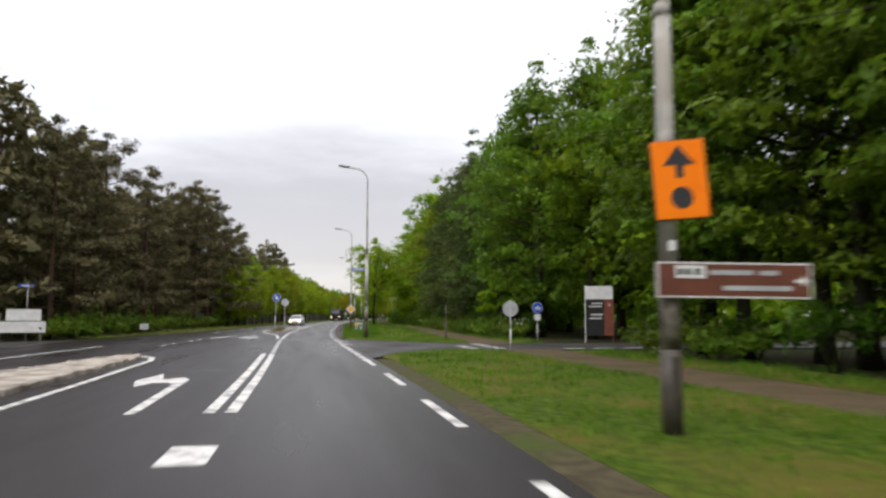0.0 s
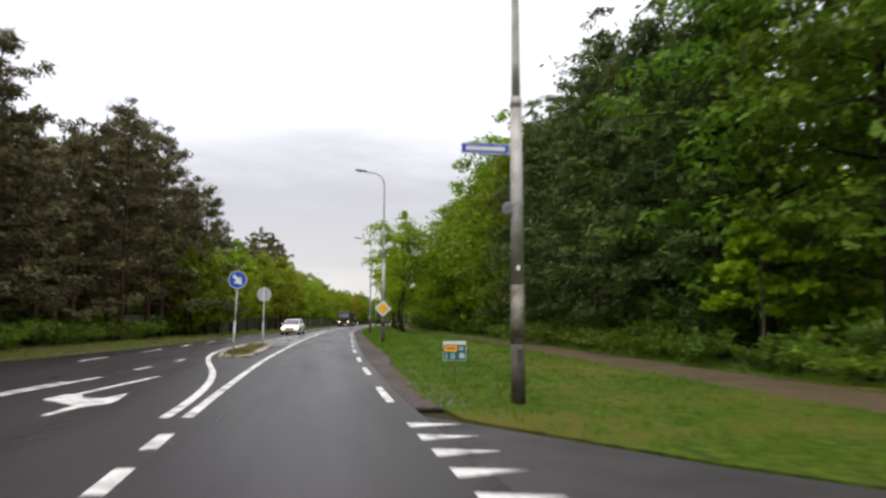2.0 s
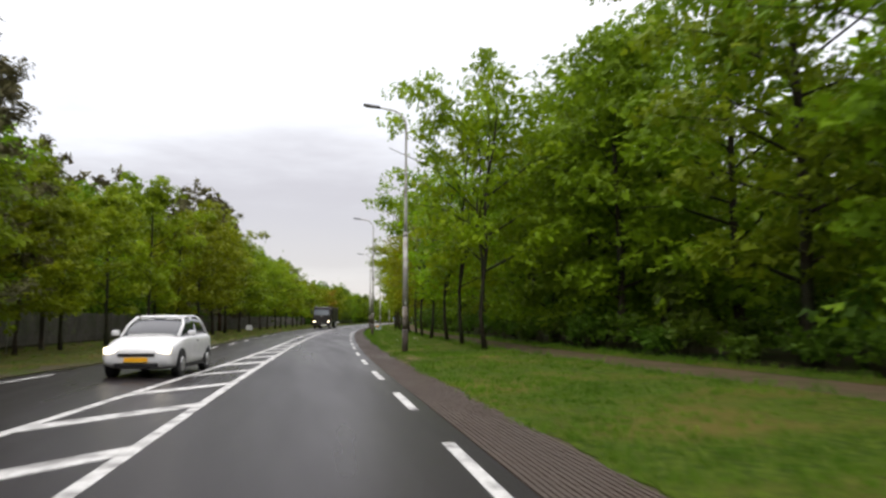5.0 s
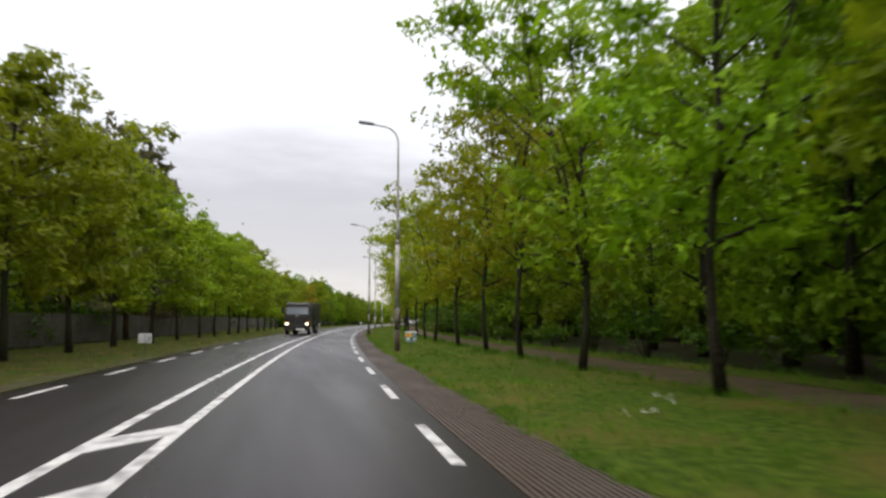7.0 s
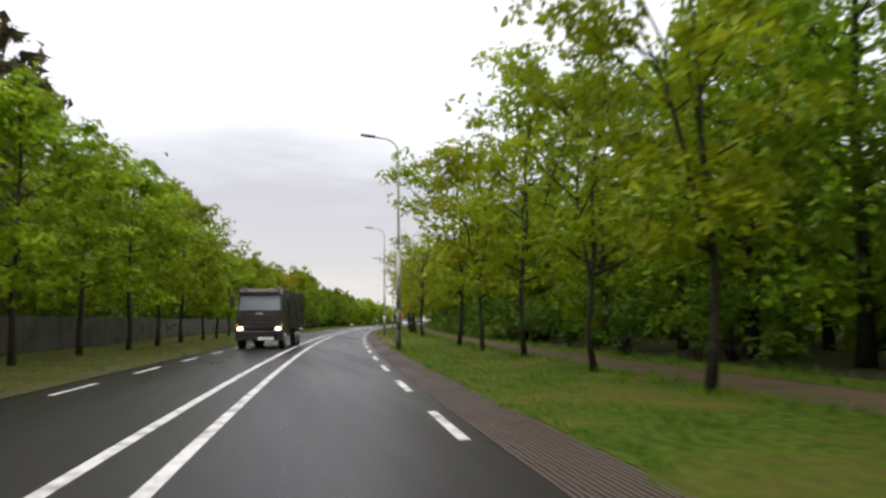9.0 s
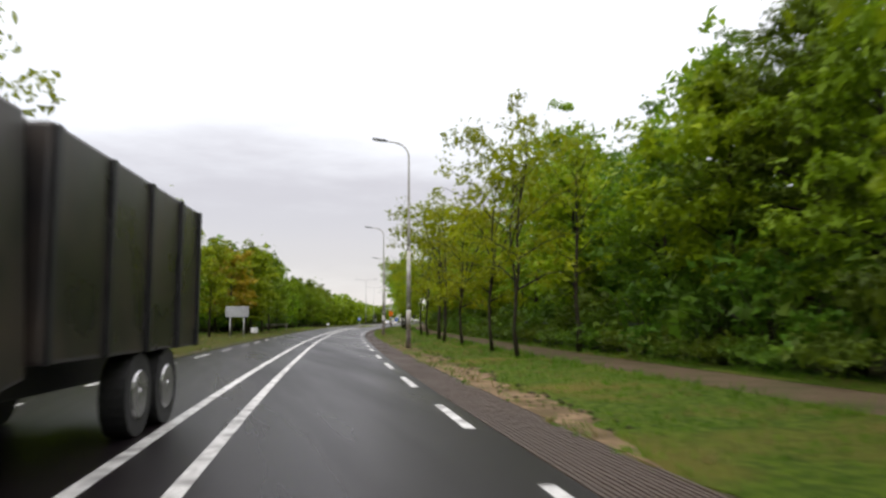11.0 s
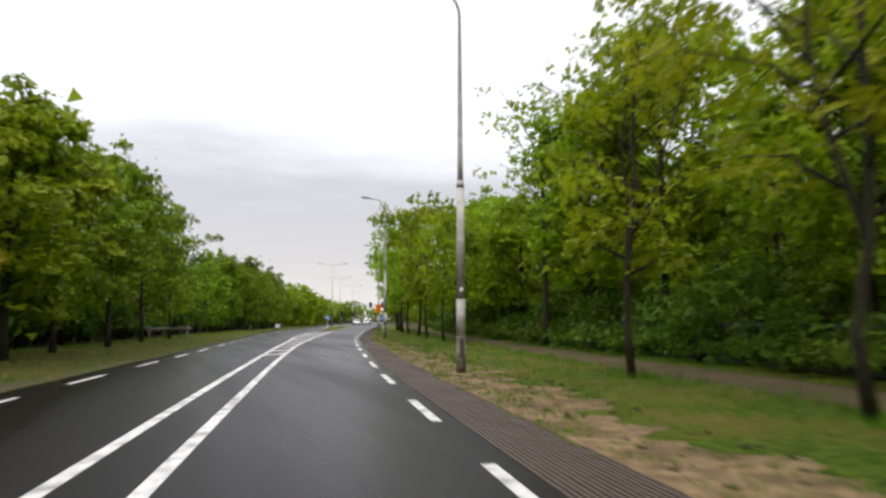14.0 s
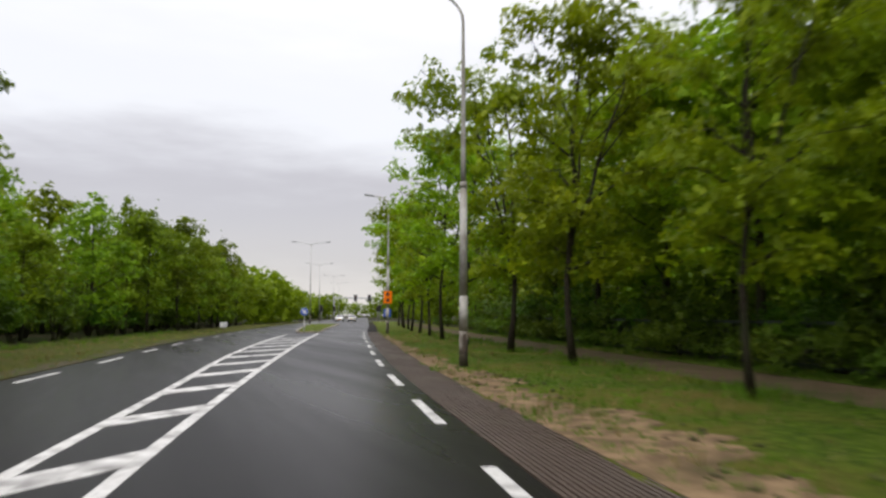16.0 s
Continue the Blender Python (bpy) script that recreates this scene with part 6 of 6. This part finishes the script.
def car(m, label, lit=False):
    """A small hatchback; its front looks along -y."""
    ob = empty("car", m)
    hull([(-1.93, 0.62, 0.34, 0.52, 0.62, 0.5), (-1.86, 0.76, 0.26, 0.6, 0.72, 0.66), (-1.5, 0.83, 0.2, 0.7, 0.84, 0.72), (-1.0, 0.85, 0.2, 0.8, 0.95, 0.74), (-0.5, 0.855, 0.2, 0.86, 0.97, 0.74),
          (0.6, 0.86, 0.2, 0.88, 0.98, 0.74), (1.4, 0.85, 0.22, 0.9, 1.0, 0.72), (1.78, 0.8, 0.28, 0.86, 0.98, 0.66), (1.86, 0.7, 0.36, 0.8, 0.9, 0.56)], "body", car_white, ob)
    hull([(-0.98, 0.66, 0.9, 0.92, 0.95, 0.6), (-0.62, 0.71, 0.9, 1.08, 1.2, 0.6), (-0.2, 0.72, 0.9, 1.2, 1.4, 0.58), (0.4, 0.72, 0.9, 1.22, 1.44, 0.58), (1.1, 0.71, 0.9, 1.2, 1.42, 0.57),
          (1.5, 0.68, 0.9, 1.12, 1.3, 0.54), (1.76, 0.62, 0.9, 0.96, 1.02, 0.52)], "window_band", dark_glass, ob)
    hull([(-0.3, 0.52, 1.36, 1.375, 1.385, 0.5), (0.0, 0.58, 1.4, 1.43, 1.45, 0.55), (0.5, 0.6, 1.42, 1.455, 1.475, 0.56), (1.1, 0.58, 1.4, 1.435, 1.455, 0.55), (1.45, 0.54, 1.31, 1.34, 1.36, 0.5)], "roof", car_white, ob)
    for sx in (-1, 1):
        for pts_ in ([(sx * 0.68, -0.98, 0.94), (sx * 0.66, -0.55, 1.22), (sx * 0.56, -0.22, 1.42)], [(sx * 0.735, 0.32, 0.94), (sx * 0.69, 0.32, 1.2), (sx * 0.57, 0.3, 1.43)],
                     [(sx * 0.69, 1.68, 0.96), (sx * 0.64, 1.42, 1.24), (sx * 0.55, 1.2, 1.42)]):
            v, f = sweep(pts_, [0.045, 0.04, 0.04], 6)
            link_mesh("pillar", v, f, car_white, ob, True)
        part("headlight", box(sx * 0.6 - 0.15, sx * 0.6 + 0.15, -1.93, -1.74, 0.56, 0.72, 0.04), head_glow if lit else head_off, ob)
        part("tail_light", box(sx * 0.69 - 0.07, sx * 0.69 + 0.07, 1.72, 1.87, 0.6, 0.92, 0.03), rust_sheet, ob)
        part("mirror", box(sx * 0.93 - 0.09, sx * 0.93 + 0.09, -0.74, -0.6, 0.96, 1.1, 0.04), car_white, ob)
        part("door_handle", box(sx * 0.86 - 0.012, sx * 0.86 + 0.012, 0.1, 0.24, 0.82, 0.85, 0.008), black_sheet, ob)
        part("sill", box(sx * 0.83 - 0.03, sx * 0.83 + 0.03, -0.85, 0.9, 0.2, 0.29, 0.015), black_sheet, ob)
        for y in (-1.2, 1.22):
            part("wheel_arch", rod(0.35, 0.35, -0.02, 0.02, 28), rubber, ob, "", False, pose(sx * 0.835, y, 0.33, 0, 90, 0))
            wheel(ob, sx * 0.77, y, 0.3, 0.19, sx)
    part("grille", box(-0.42, 0.42, -1.95, -1.88, 0.5, 0.58, 0.015), black_sheet, ob)
    part("air_intake", box(-0.5, 0.5, -1.94, -1.84, 0.26, 0.36, 0.02), black_sheet, ob)
    part("front_plate", box(-0.26, 0.26, -1.975, -1.93, 0.38, 0.48), yellow_sheet, ob)
    part("rear_plate", box(-0.26, 0.26, 1.85, 1.885, 0.5, 0.6), yellow_sheet, ob)
    return tagged(ob, label, "car")


car(at(90.3, -3.6, 0.0, -5), "small white car coming the other way in the far lane", True)
car(at(391.0, -3.3, 0.0, -2), "small white car waiting in the far lane at the lights")
car(at(389.5, -0.9, 0.0, 178), "small white car ahead seen from behind at the traffic lights")


def truck(m):
    """A dark cab-over lorry with a box body; its front looks along -y."""
    ob = empty("truck", m)
    cab = [(-0.02, 0.62), (-0.08, 1.2), (-0.05, 1.95), (0.12, 2.85), (0.4, 3.12), (1.9, 3.12), (1.95, 0.9), (0.4, 0.62)]
    loft(cab, lambda z: 1.2 - (0.08 if z > 2.8 else 0.0), "cab", truck_paint, ob)
    part("windscreen", plate([(-1.06, 0.0), (1.06, 0.0), (1.0, 0.78), (-1.0, 0.78)], -0.015, 0.015), screen_glass, ob, "", False, pose(0, -0.09, 1.98, -10.5, 0, 0))
    part("sun_visor", box(-1.05, 1.05, -0.2, 0.02, 2.82, 2.98, 0.03), truck_paint, ob)
    part("grille", box(-0.85, 0.85, -0.14, -0.06, 1.0, 1.85, 0.03), black_sheet, ob)
    for z in (1.15, 1.35, 1.55, 1.72):
        part("grille_bar", box(-0.8, 0.8, -0.165, -0.14, z - 0.03, z + 0.03, 0.008), pole_dark, ob)
    part("bumper", box(-1.22, 1.22, -0.22, 0.3, 0.42, 0.92, 0.06), truck_paint, ob)
    part("number_plate", box(-0.05, 0.75, -0.24, -0.22, 0.44, 0.6), white_sheet, ob)
    part("maker_badge", box(-0.16, 0.16, -0.175, -0.14, 1.78, 1.86, 0.006), alu_back, ob)
    for sx in (-1, 1):
        part("headlight", box(sx * 0.98 - 0.14, sx * 0.98 + 0.14, -0.235, -0.15, 0.95, 1.12, 0.03), head_glow, ob, "lit round headlight")
        part("indicator", box(sx * 1.15 - 0.05, sx * 1.15 + 0.05, -0.22, -0.12, 1.16, 1.26, 0.015), amber, ob)
        part("mirror", box(sx * 1.42 - 0.1, sx * 1.42 + 0.1, -0.14, 0.02, 2.1, 2.75, 0.04), black_sheet, ob)
        part("mirror_arm", box(sx * 1.28 - 0.1, sx * 1.28 + 0.1, -0.04, 0.0, 2.7, 2.74), pole_dark, ob)
        part("side_window", box(sx * 1.2 - 0.006, sx * 1.2 + 0.006, 0.25, 1.2, 1.98, 2.7, 0.004), dark_glass, ob)
        part("roof_lamp", box(sx * 0.85 - 0.09, sx * 0.85 + 0.09, 0.3, 0.42, 3.12, 3.22, 0.02), lamp_grey, ob)
        for y in (0.75, 4.9, 6.1):
            wheel(ob, sx * 1.06, y, 0.5, 0.3, sx)
    part("chassis", box(-0.5, 0.5, 0.4, 7.4, 0.6, 0.95, 0.03), black_sheet, ob)
    part("cargo_body", box(-1.25, 1.25, 2.1, 7.6, 1.0, 3.1, 0.04), truck_paint, ob)
    for y in (2.2, 3.6, 5.0, 6.4, 7.5):
        for sx in (-1, 1):
            part("body_rib", box(sx * 1.26 - 0.03, sx * 1.26 + 0.03, y - 0.05, y + 0.05, 1.0, 3.08), black_sheet, ob)
    return tagged(ob, "dark lorry with lit headlights coming the other way", "truck")


truck(at(169.3, -3.45, 0.0, -4))

# ---- the crossing with traffic lights ----


def twin_lamp():
    ob = empty("street_lamp", Matrix.Identity(4))
    part("base", rod(0.12, 0.11, -0.1, 1.3, 14), pole_dark, ob, "", True)
    part("pole", rod(0.1, 0.05, 1.3, 12.3, 14), galv, ob, "", True)
    for sx in (-1, 1):
        v, f = sweep([(0, 0, 12.2), (sx * 0.8, 0, 12.45), (sx * 2.2, 0, 12.62)], [0.04, 0.035, 0.03], 8)
        link_mesh("arm", v, f, galv, ob, True)
        part("lantern", box(-0.4, 0.4, -0.14, 0.14, -0.05, 0.06, 0.03), lamp_grey, ob, "", False, pose(sx * 2.6, 0, 12.66, 0, -sx * 5, 0))
    return tagged(ob, "tall grey street lamp with two arms on the median", "street lamp", "double-armed lamps on the median")


tw = twin_lamp()
for s, l in ((349, -5.9), (392, -7.4), (436, -6.6), (480, -7.0)):
    copy_thing(tw, at(s, l))
retire([tw])

keep2 = empty("traffic_island_sign", at(298.0, -2.5, 0.1))
post(keep2, 1.85)
part("panel", disc(0.31, 0.012, 36, pose(0, -0.05, 1.55)), white_sheet, keep2)
part("blue_field", disc(0.29, 0.008, 36, pose(0, -0.058, 1.55)), blue_sheet, keep2)
part("arrow_symbol", plate([(x * ca - z * sa, x * sa + z * ca + 1.55) for x, z in pts], -0.07, 0.004), white_sheet, keep2)
tagged(keep2, "round blue sign with a white diagonal arrow on the median", "road sign")
dirs = empty("direction_sign", at(308, 3.75, 0.0, -4))
post(dirs, 2.0, 0.035)
part("panel", box(-0.36, 0.36, -0.07, -0.045, 1.2, 1.95, 0.01), blue_sheet, dirs)
for z in (1.4, 1.58, 1.76):
    part("writing_bar", box(-0.25, 0.22, -0.075, -0.07, z - 0.03, z + 0.03), white_sheet, dirs)
tagged(dirs, "blue direction sign with white writing beside the road", "road sign")


def signal(parent, x, z, k=1.0):
    hd = part("signal_head", box(x - 0.22 * k, x + 0.22 * k, -0.2, 0.1, z - 0.55 * k, z + 0.55 * k, 0.03), black_sheet, parent)
    for d, mt in ((0.33, rust_sheet), (0.0, pole_dark), (-0.33, wire_green)):
        part("signal_lens", disc(0.1 * k, 0.02, 20, pose(x, -0.21, z + d * k)), mt, hd)
        part("visor", box(x - 0.12 * k, x + 0.12 * k, -0.36, -0.2, z + (d + 0.11) * k, z + (d + 0.13) * k), black_sheet, hd)
    part("backing_board", box(x - 0.36 * k, x + 0.36 * k, 0.1, 0.12, z - 0.72 * k, z + 0.72 * k, 0.0), black_sheet, hd)


gantry = empty("traffic_light", at(415, -5.5))
part("pole", rod(0.12, 0.09, -0.1, 6.1, 14), galv, gantry, "", True)
part("mast_arm", box(-0.1, 10.0, -0.09, 0.09, 5.55, 5.83, 0.03), alu_back, gantry)
signal(gantry, 5.3, 5.7, 1.15)
signal(gantry, 8.8, 5.7, 1.15)
signal(gantry, 0.0, 3.0)
tagged(gantry, "traffic light mast with two signal heads over the road", "traffic light")
for s, l in ((396, 4.6), (396, -7.2), (414, 4.4)):
    tl = empty("traffic_light", at(s, l))
    part("pole", rod(0.06, 0.06, -0.1, 3.2, 12), galv, tl, "", True)
    signal(tl, 0.0, 2.9)
    tagged(tl, "traffic light on a post at the crossing", "traffic light")

# ---- grass ----


def grass(name, spans, seed, label, hmin=0.05, hmax=0.17, material=blade):
    """Blades in uneven tufts over strips: (s0, s1, inner, outer, blades per square unit)."""
    rng = np.random.default_rng(seed)
    vs = []
    for s0, s1, fa, fb, dens in spans:
        mean = abs(float(np.mean(fb(np.linspace(s0, s1, 20)) - fa(np.linspace(s0, s1, 20)))))
        n = int(dens * (s1 - s0) * mean)
        tn = max(4, n // 7)
        ts = rng.uniform(s0, s1, tn)
        tl = rng.uniform(0, 1, tn)
        th = rng.uniform(0.5, 1.0, tn) * (0.6 + 0.5 * np.sin(ts * 0.5) ** 2)
        k = rng.integers(0, tn, n)
        s = ts[k] + rng.normal(0, 0.07, n)
        l = fa(s) + tl[k] * (fb(s) - fa(s)) + rng.normal(0, 0.07, n)
        p = PA(s, l, 0.015)
        h = (hmin + (hmax - hmin) * rng.uniform(0, 1, n)) * th[k]
        az = rng.uniform(0, 2 * np.pi, n)
        w = rng.uniform(0.006, 0.013, n)
        side = np.stack([np.cos(az), np.sin(az), np.zeros(n)], 1) * w[:, None]
        bend = np.stack([rng.normal(0, 0.35, n) * h, rng.normal(0, 0.35, n) * h, h], 1)
        vs.append(np.stack([p - side, p + side, p + bend], 1).reshape(-1, 3))
    v = np.concatenate(vs)
    n = len(v) // 3
    me = bpy.data.meshes.new(name)
    me.vertices.add(len(v))
    me.vertices.foreach_set("co", v.astype(np.float32).ravel())
    me.loops.add(3 * n)
    me.loops.foreach_set("vertex_index", np.arange(3 * n, dtype=np.int32))
    me.polygons.add(n)
    me.polygons.foreach_set("loop_start", np.arange(0, 3 * n, 3, dtype=np.int32))
    me.update(calc_edges=True)
    me.materials.append(material)
    return tagged(new(name, me), label, "grass", kind="stuff")


def flat_line(v):
    return lambda s: np.full(np.shape(s), float(v))


grass("grass", [(-4, 16, off(edge_r, 0.8), path_n, 120), (16, 19.5, flat_line(2.6), flat_line(6.8), 150), (19.5, 21.3, flat_line(4.2), flat_line(6.8), 150), (36, 100, verge_in, off(verge_in, 2.6), 90), (100, 170, verge_in, off(verge_in, 2.2), 50), (29.5, 36, off(verge_in, 0.1), path_n, 150), (36, 100, verge_in, path_n, 85),
                (100, 262, off(verge_in, 0.1), path_n, 48), (262, 300, verge_in, path_n, 30), (44, 150, off(verge_in, -0.05), off(verge_in, 0.22), 170), (150, 262, off(verge_in, -0.04), off(verge_in, 0.2), 90), (199, 262, off(verge_in, 0.2), off(verge_in, 1.9), 30)], 301, "green grass blades on the verge")
grass("grass", [(38, 100, left_out, road_left, 24), (100, 200, left_out, road_left, 22), (200, 300, left_out, road_left, 16), (0, 13, left_out, road_left, 30)], 302, "green grass blades on the far verge")
grass("grass", [(29, 110, off(path_n, 2.1), off(path_n, 3.7), 70), (-3, 20, off(path_n, 2.1), off(path_n, 4.0), 80), (110, 262, off(path_n, 2.1), off(path_n, 3.6), 40), (60, 262, off(path_n, -0.8), off(path_n, 0.15), 46), (262, 300, off(path_n, -0.8), off(path_n, 0.15), 36), (262, 300, off(path_n, 2.1), off(path_n, 3.6), 30), (200, 300, left_out, off(left_out, 2.2), 24)]
      + [(s - 0.4, s + 0.4, flat_line(l - 0.4), flat_line(l + 0.4), 300) for s, l, k in oak_spots if s < 290], 303, "long grass along the edge of the woods", 0.12, 0.42)
grass("grass", [(40, 300, left_out, road_left, 7), (150, 300, verge_in, path_n, 9)], 305, "pale dry grass stems among the verge grass", 0.1, 0.3, dry_blade)
grass("grass", [(51.9, 61.4, flat_line(-3.45), flat_line(-2.8), 330)], 304, "dry grass tufts on the traffic island", 0.08, 0.36, dry_blade).location.z = 0.06

# ---- paved shoulder ----
shoulder = tagged(ribbon("paved_shoulder", 36.5, 345, off(edge_r, 0.255), off(edge_r, 1.16), -0.016, joint, None, 1.0, 0.05),
                  "brown brick shoulder laid in long rows beside the asphalt", "shoulder", kind="structure")
ROWS, PITCH, LONG = 15, 0.0585, 0.195


def brick_corners(s, row, rng, n):
    """Corners of n bricks of one row that begin at the chainages s."""
    l = 0.27 + PITCH * row
    g = 0.008
    z = rng.uniform(0.0015, 0.007, n)
    s0, s1 = s + g, s + LONG - g
    l0, l1 = l + 0.0105, l + PITCH - 0.0105
    top = [PA(u, edge_r(u) + w, z) for u, w in ((s0, l0), (s1, l0), (s1, l1), (s0, l1))]
    low = [PA(u, edge_r(u) + w, -0.015) for u, w in ((s0 - g / 2, l0 - 0.002), (s1 + g / 2, l0 - 0.002), (s1 + g / 2, l1 + 0.002), (s0 - g / 2, l1 + 0.002))]
    return np.stack(top + low, 1)


BRICK_FACES = np.array([(0, 3, 2, 1), (0, 1, 5, 4), (1, 2, 6, 5), (2, 3, 7, 6), (3, 0, 4, 7)])
rng = np.random.default_rng(77)
blocks = []
for row in range(ROWS):
    s = np.arange(36.6 + (row % 3) * LONG / 3, 300, LONG)
    s = s[(s < 49.0) | (s > 49.0 + 20 * LONG)]
    blocks.append(brick_corners(s, row, rng, len(s)))
bv = np.concatenate(blocks)
bf = (np.arange(len(bv))[:, None, None] * 8 + BRICK_FACES[None]).reshape(-1, 4)
bricks = link_mesh("bricks", bv.reshape(-1, 3), bf.tolist(), shoulder_brick, shoulder)
tagged(bricks, "rows of worn brown bricks", kind="stuff")
one = None
for row in range(ROWS):
    for k in range(20):
        s = 49.0 + (row % 3) * LONG / 3 + k * LONG
        m = at(s + LONG / 2, float(edge_r(s)) + 0.27 + PITCH * (row + 0.5), rng.uniform(-0.002, 0.003))
        if one is None:
            hw, hl = PITCH * K / 2 - 0.0115, LONG * K / 2 - 0.009
            pts_ = [(-hw, -hl, 0.004), (hw, -hl, 0.004), (hw, hl, 0.004), (-hw, hl, 0.004)]
            pts_ += [(x * 1.08, y * 1.03, -0.012) for x, y, z in pts_]
            one = link_mesh("brick", pts_, [tuple(f[::-1]) for f in BRICK_FACES.tolist()], shoulder_brick, shoulder)
            ob = one
        else:
            ob = new("brick", one.data)
            ob.parent = shoulder
        ob.matrix_basis = m
tagged(ribbon("soil_edge", -30, 16.2, off(edge_r, 0.255), off(edge_r, 0.8), 0.002, soil_edge, None, 2.0, 0.06),
       "damp brown soil edge beside the asphalt", "soil", kind="structure")

# ---- flowers in the verge ----


def wildflowers(s, l, seed):
    """A few thin stems with small white blossoms."""
    rng = np.random.default_rng(seed)
    ob = empty("wildflower_clump", at(s, l, 0.0))
    tubes, tops = [], []
    for k in range(6):
        b = rng.normal(0, 0.16, 2)
        h = rng.uniform(0.16, 0.3)
        tip = (b[0] + rng.normal(0, 0.04), b[1] + rng.normal(0, 0.04), h)
        tubes.append(sweep([(b[0], b[1], -0.02), tip], [0.004, 0.003], 3))
        tops.append(tip)
    v, f = join_tubes(tubes)
    link_mesh("foliage", v, f, blade, ob)
    pts_ = np.repeat(np.array(tops), 6, axis=0) + rng.normal(0, 0.02, (36, 3))
    leaf_object("blossom", [leaf_arrays(rng, pts_, 0.03, 0, 1.5, 0.8)], petal, ob)
    return tagged(ob, "clump of small white wildflowers in the grass verge", "flowers")


wildflowers(110.6, 4.0, 1)
wildflowers(111.7, 4.7, 2)
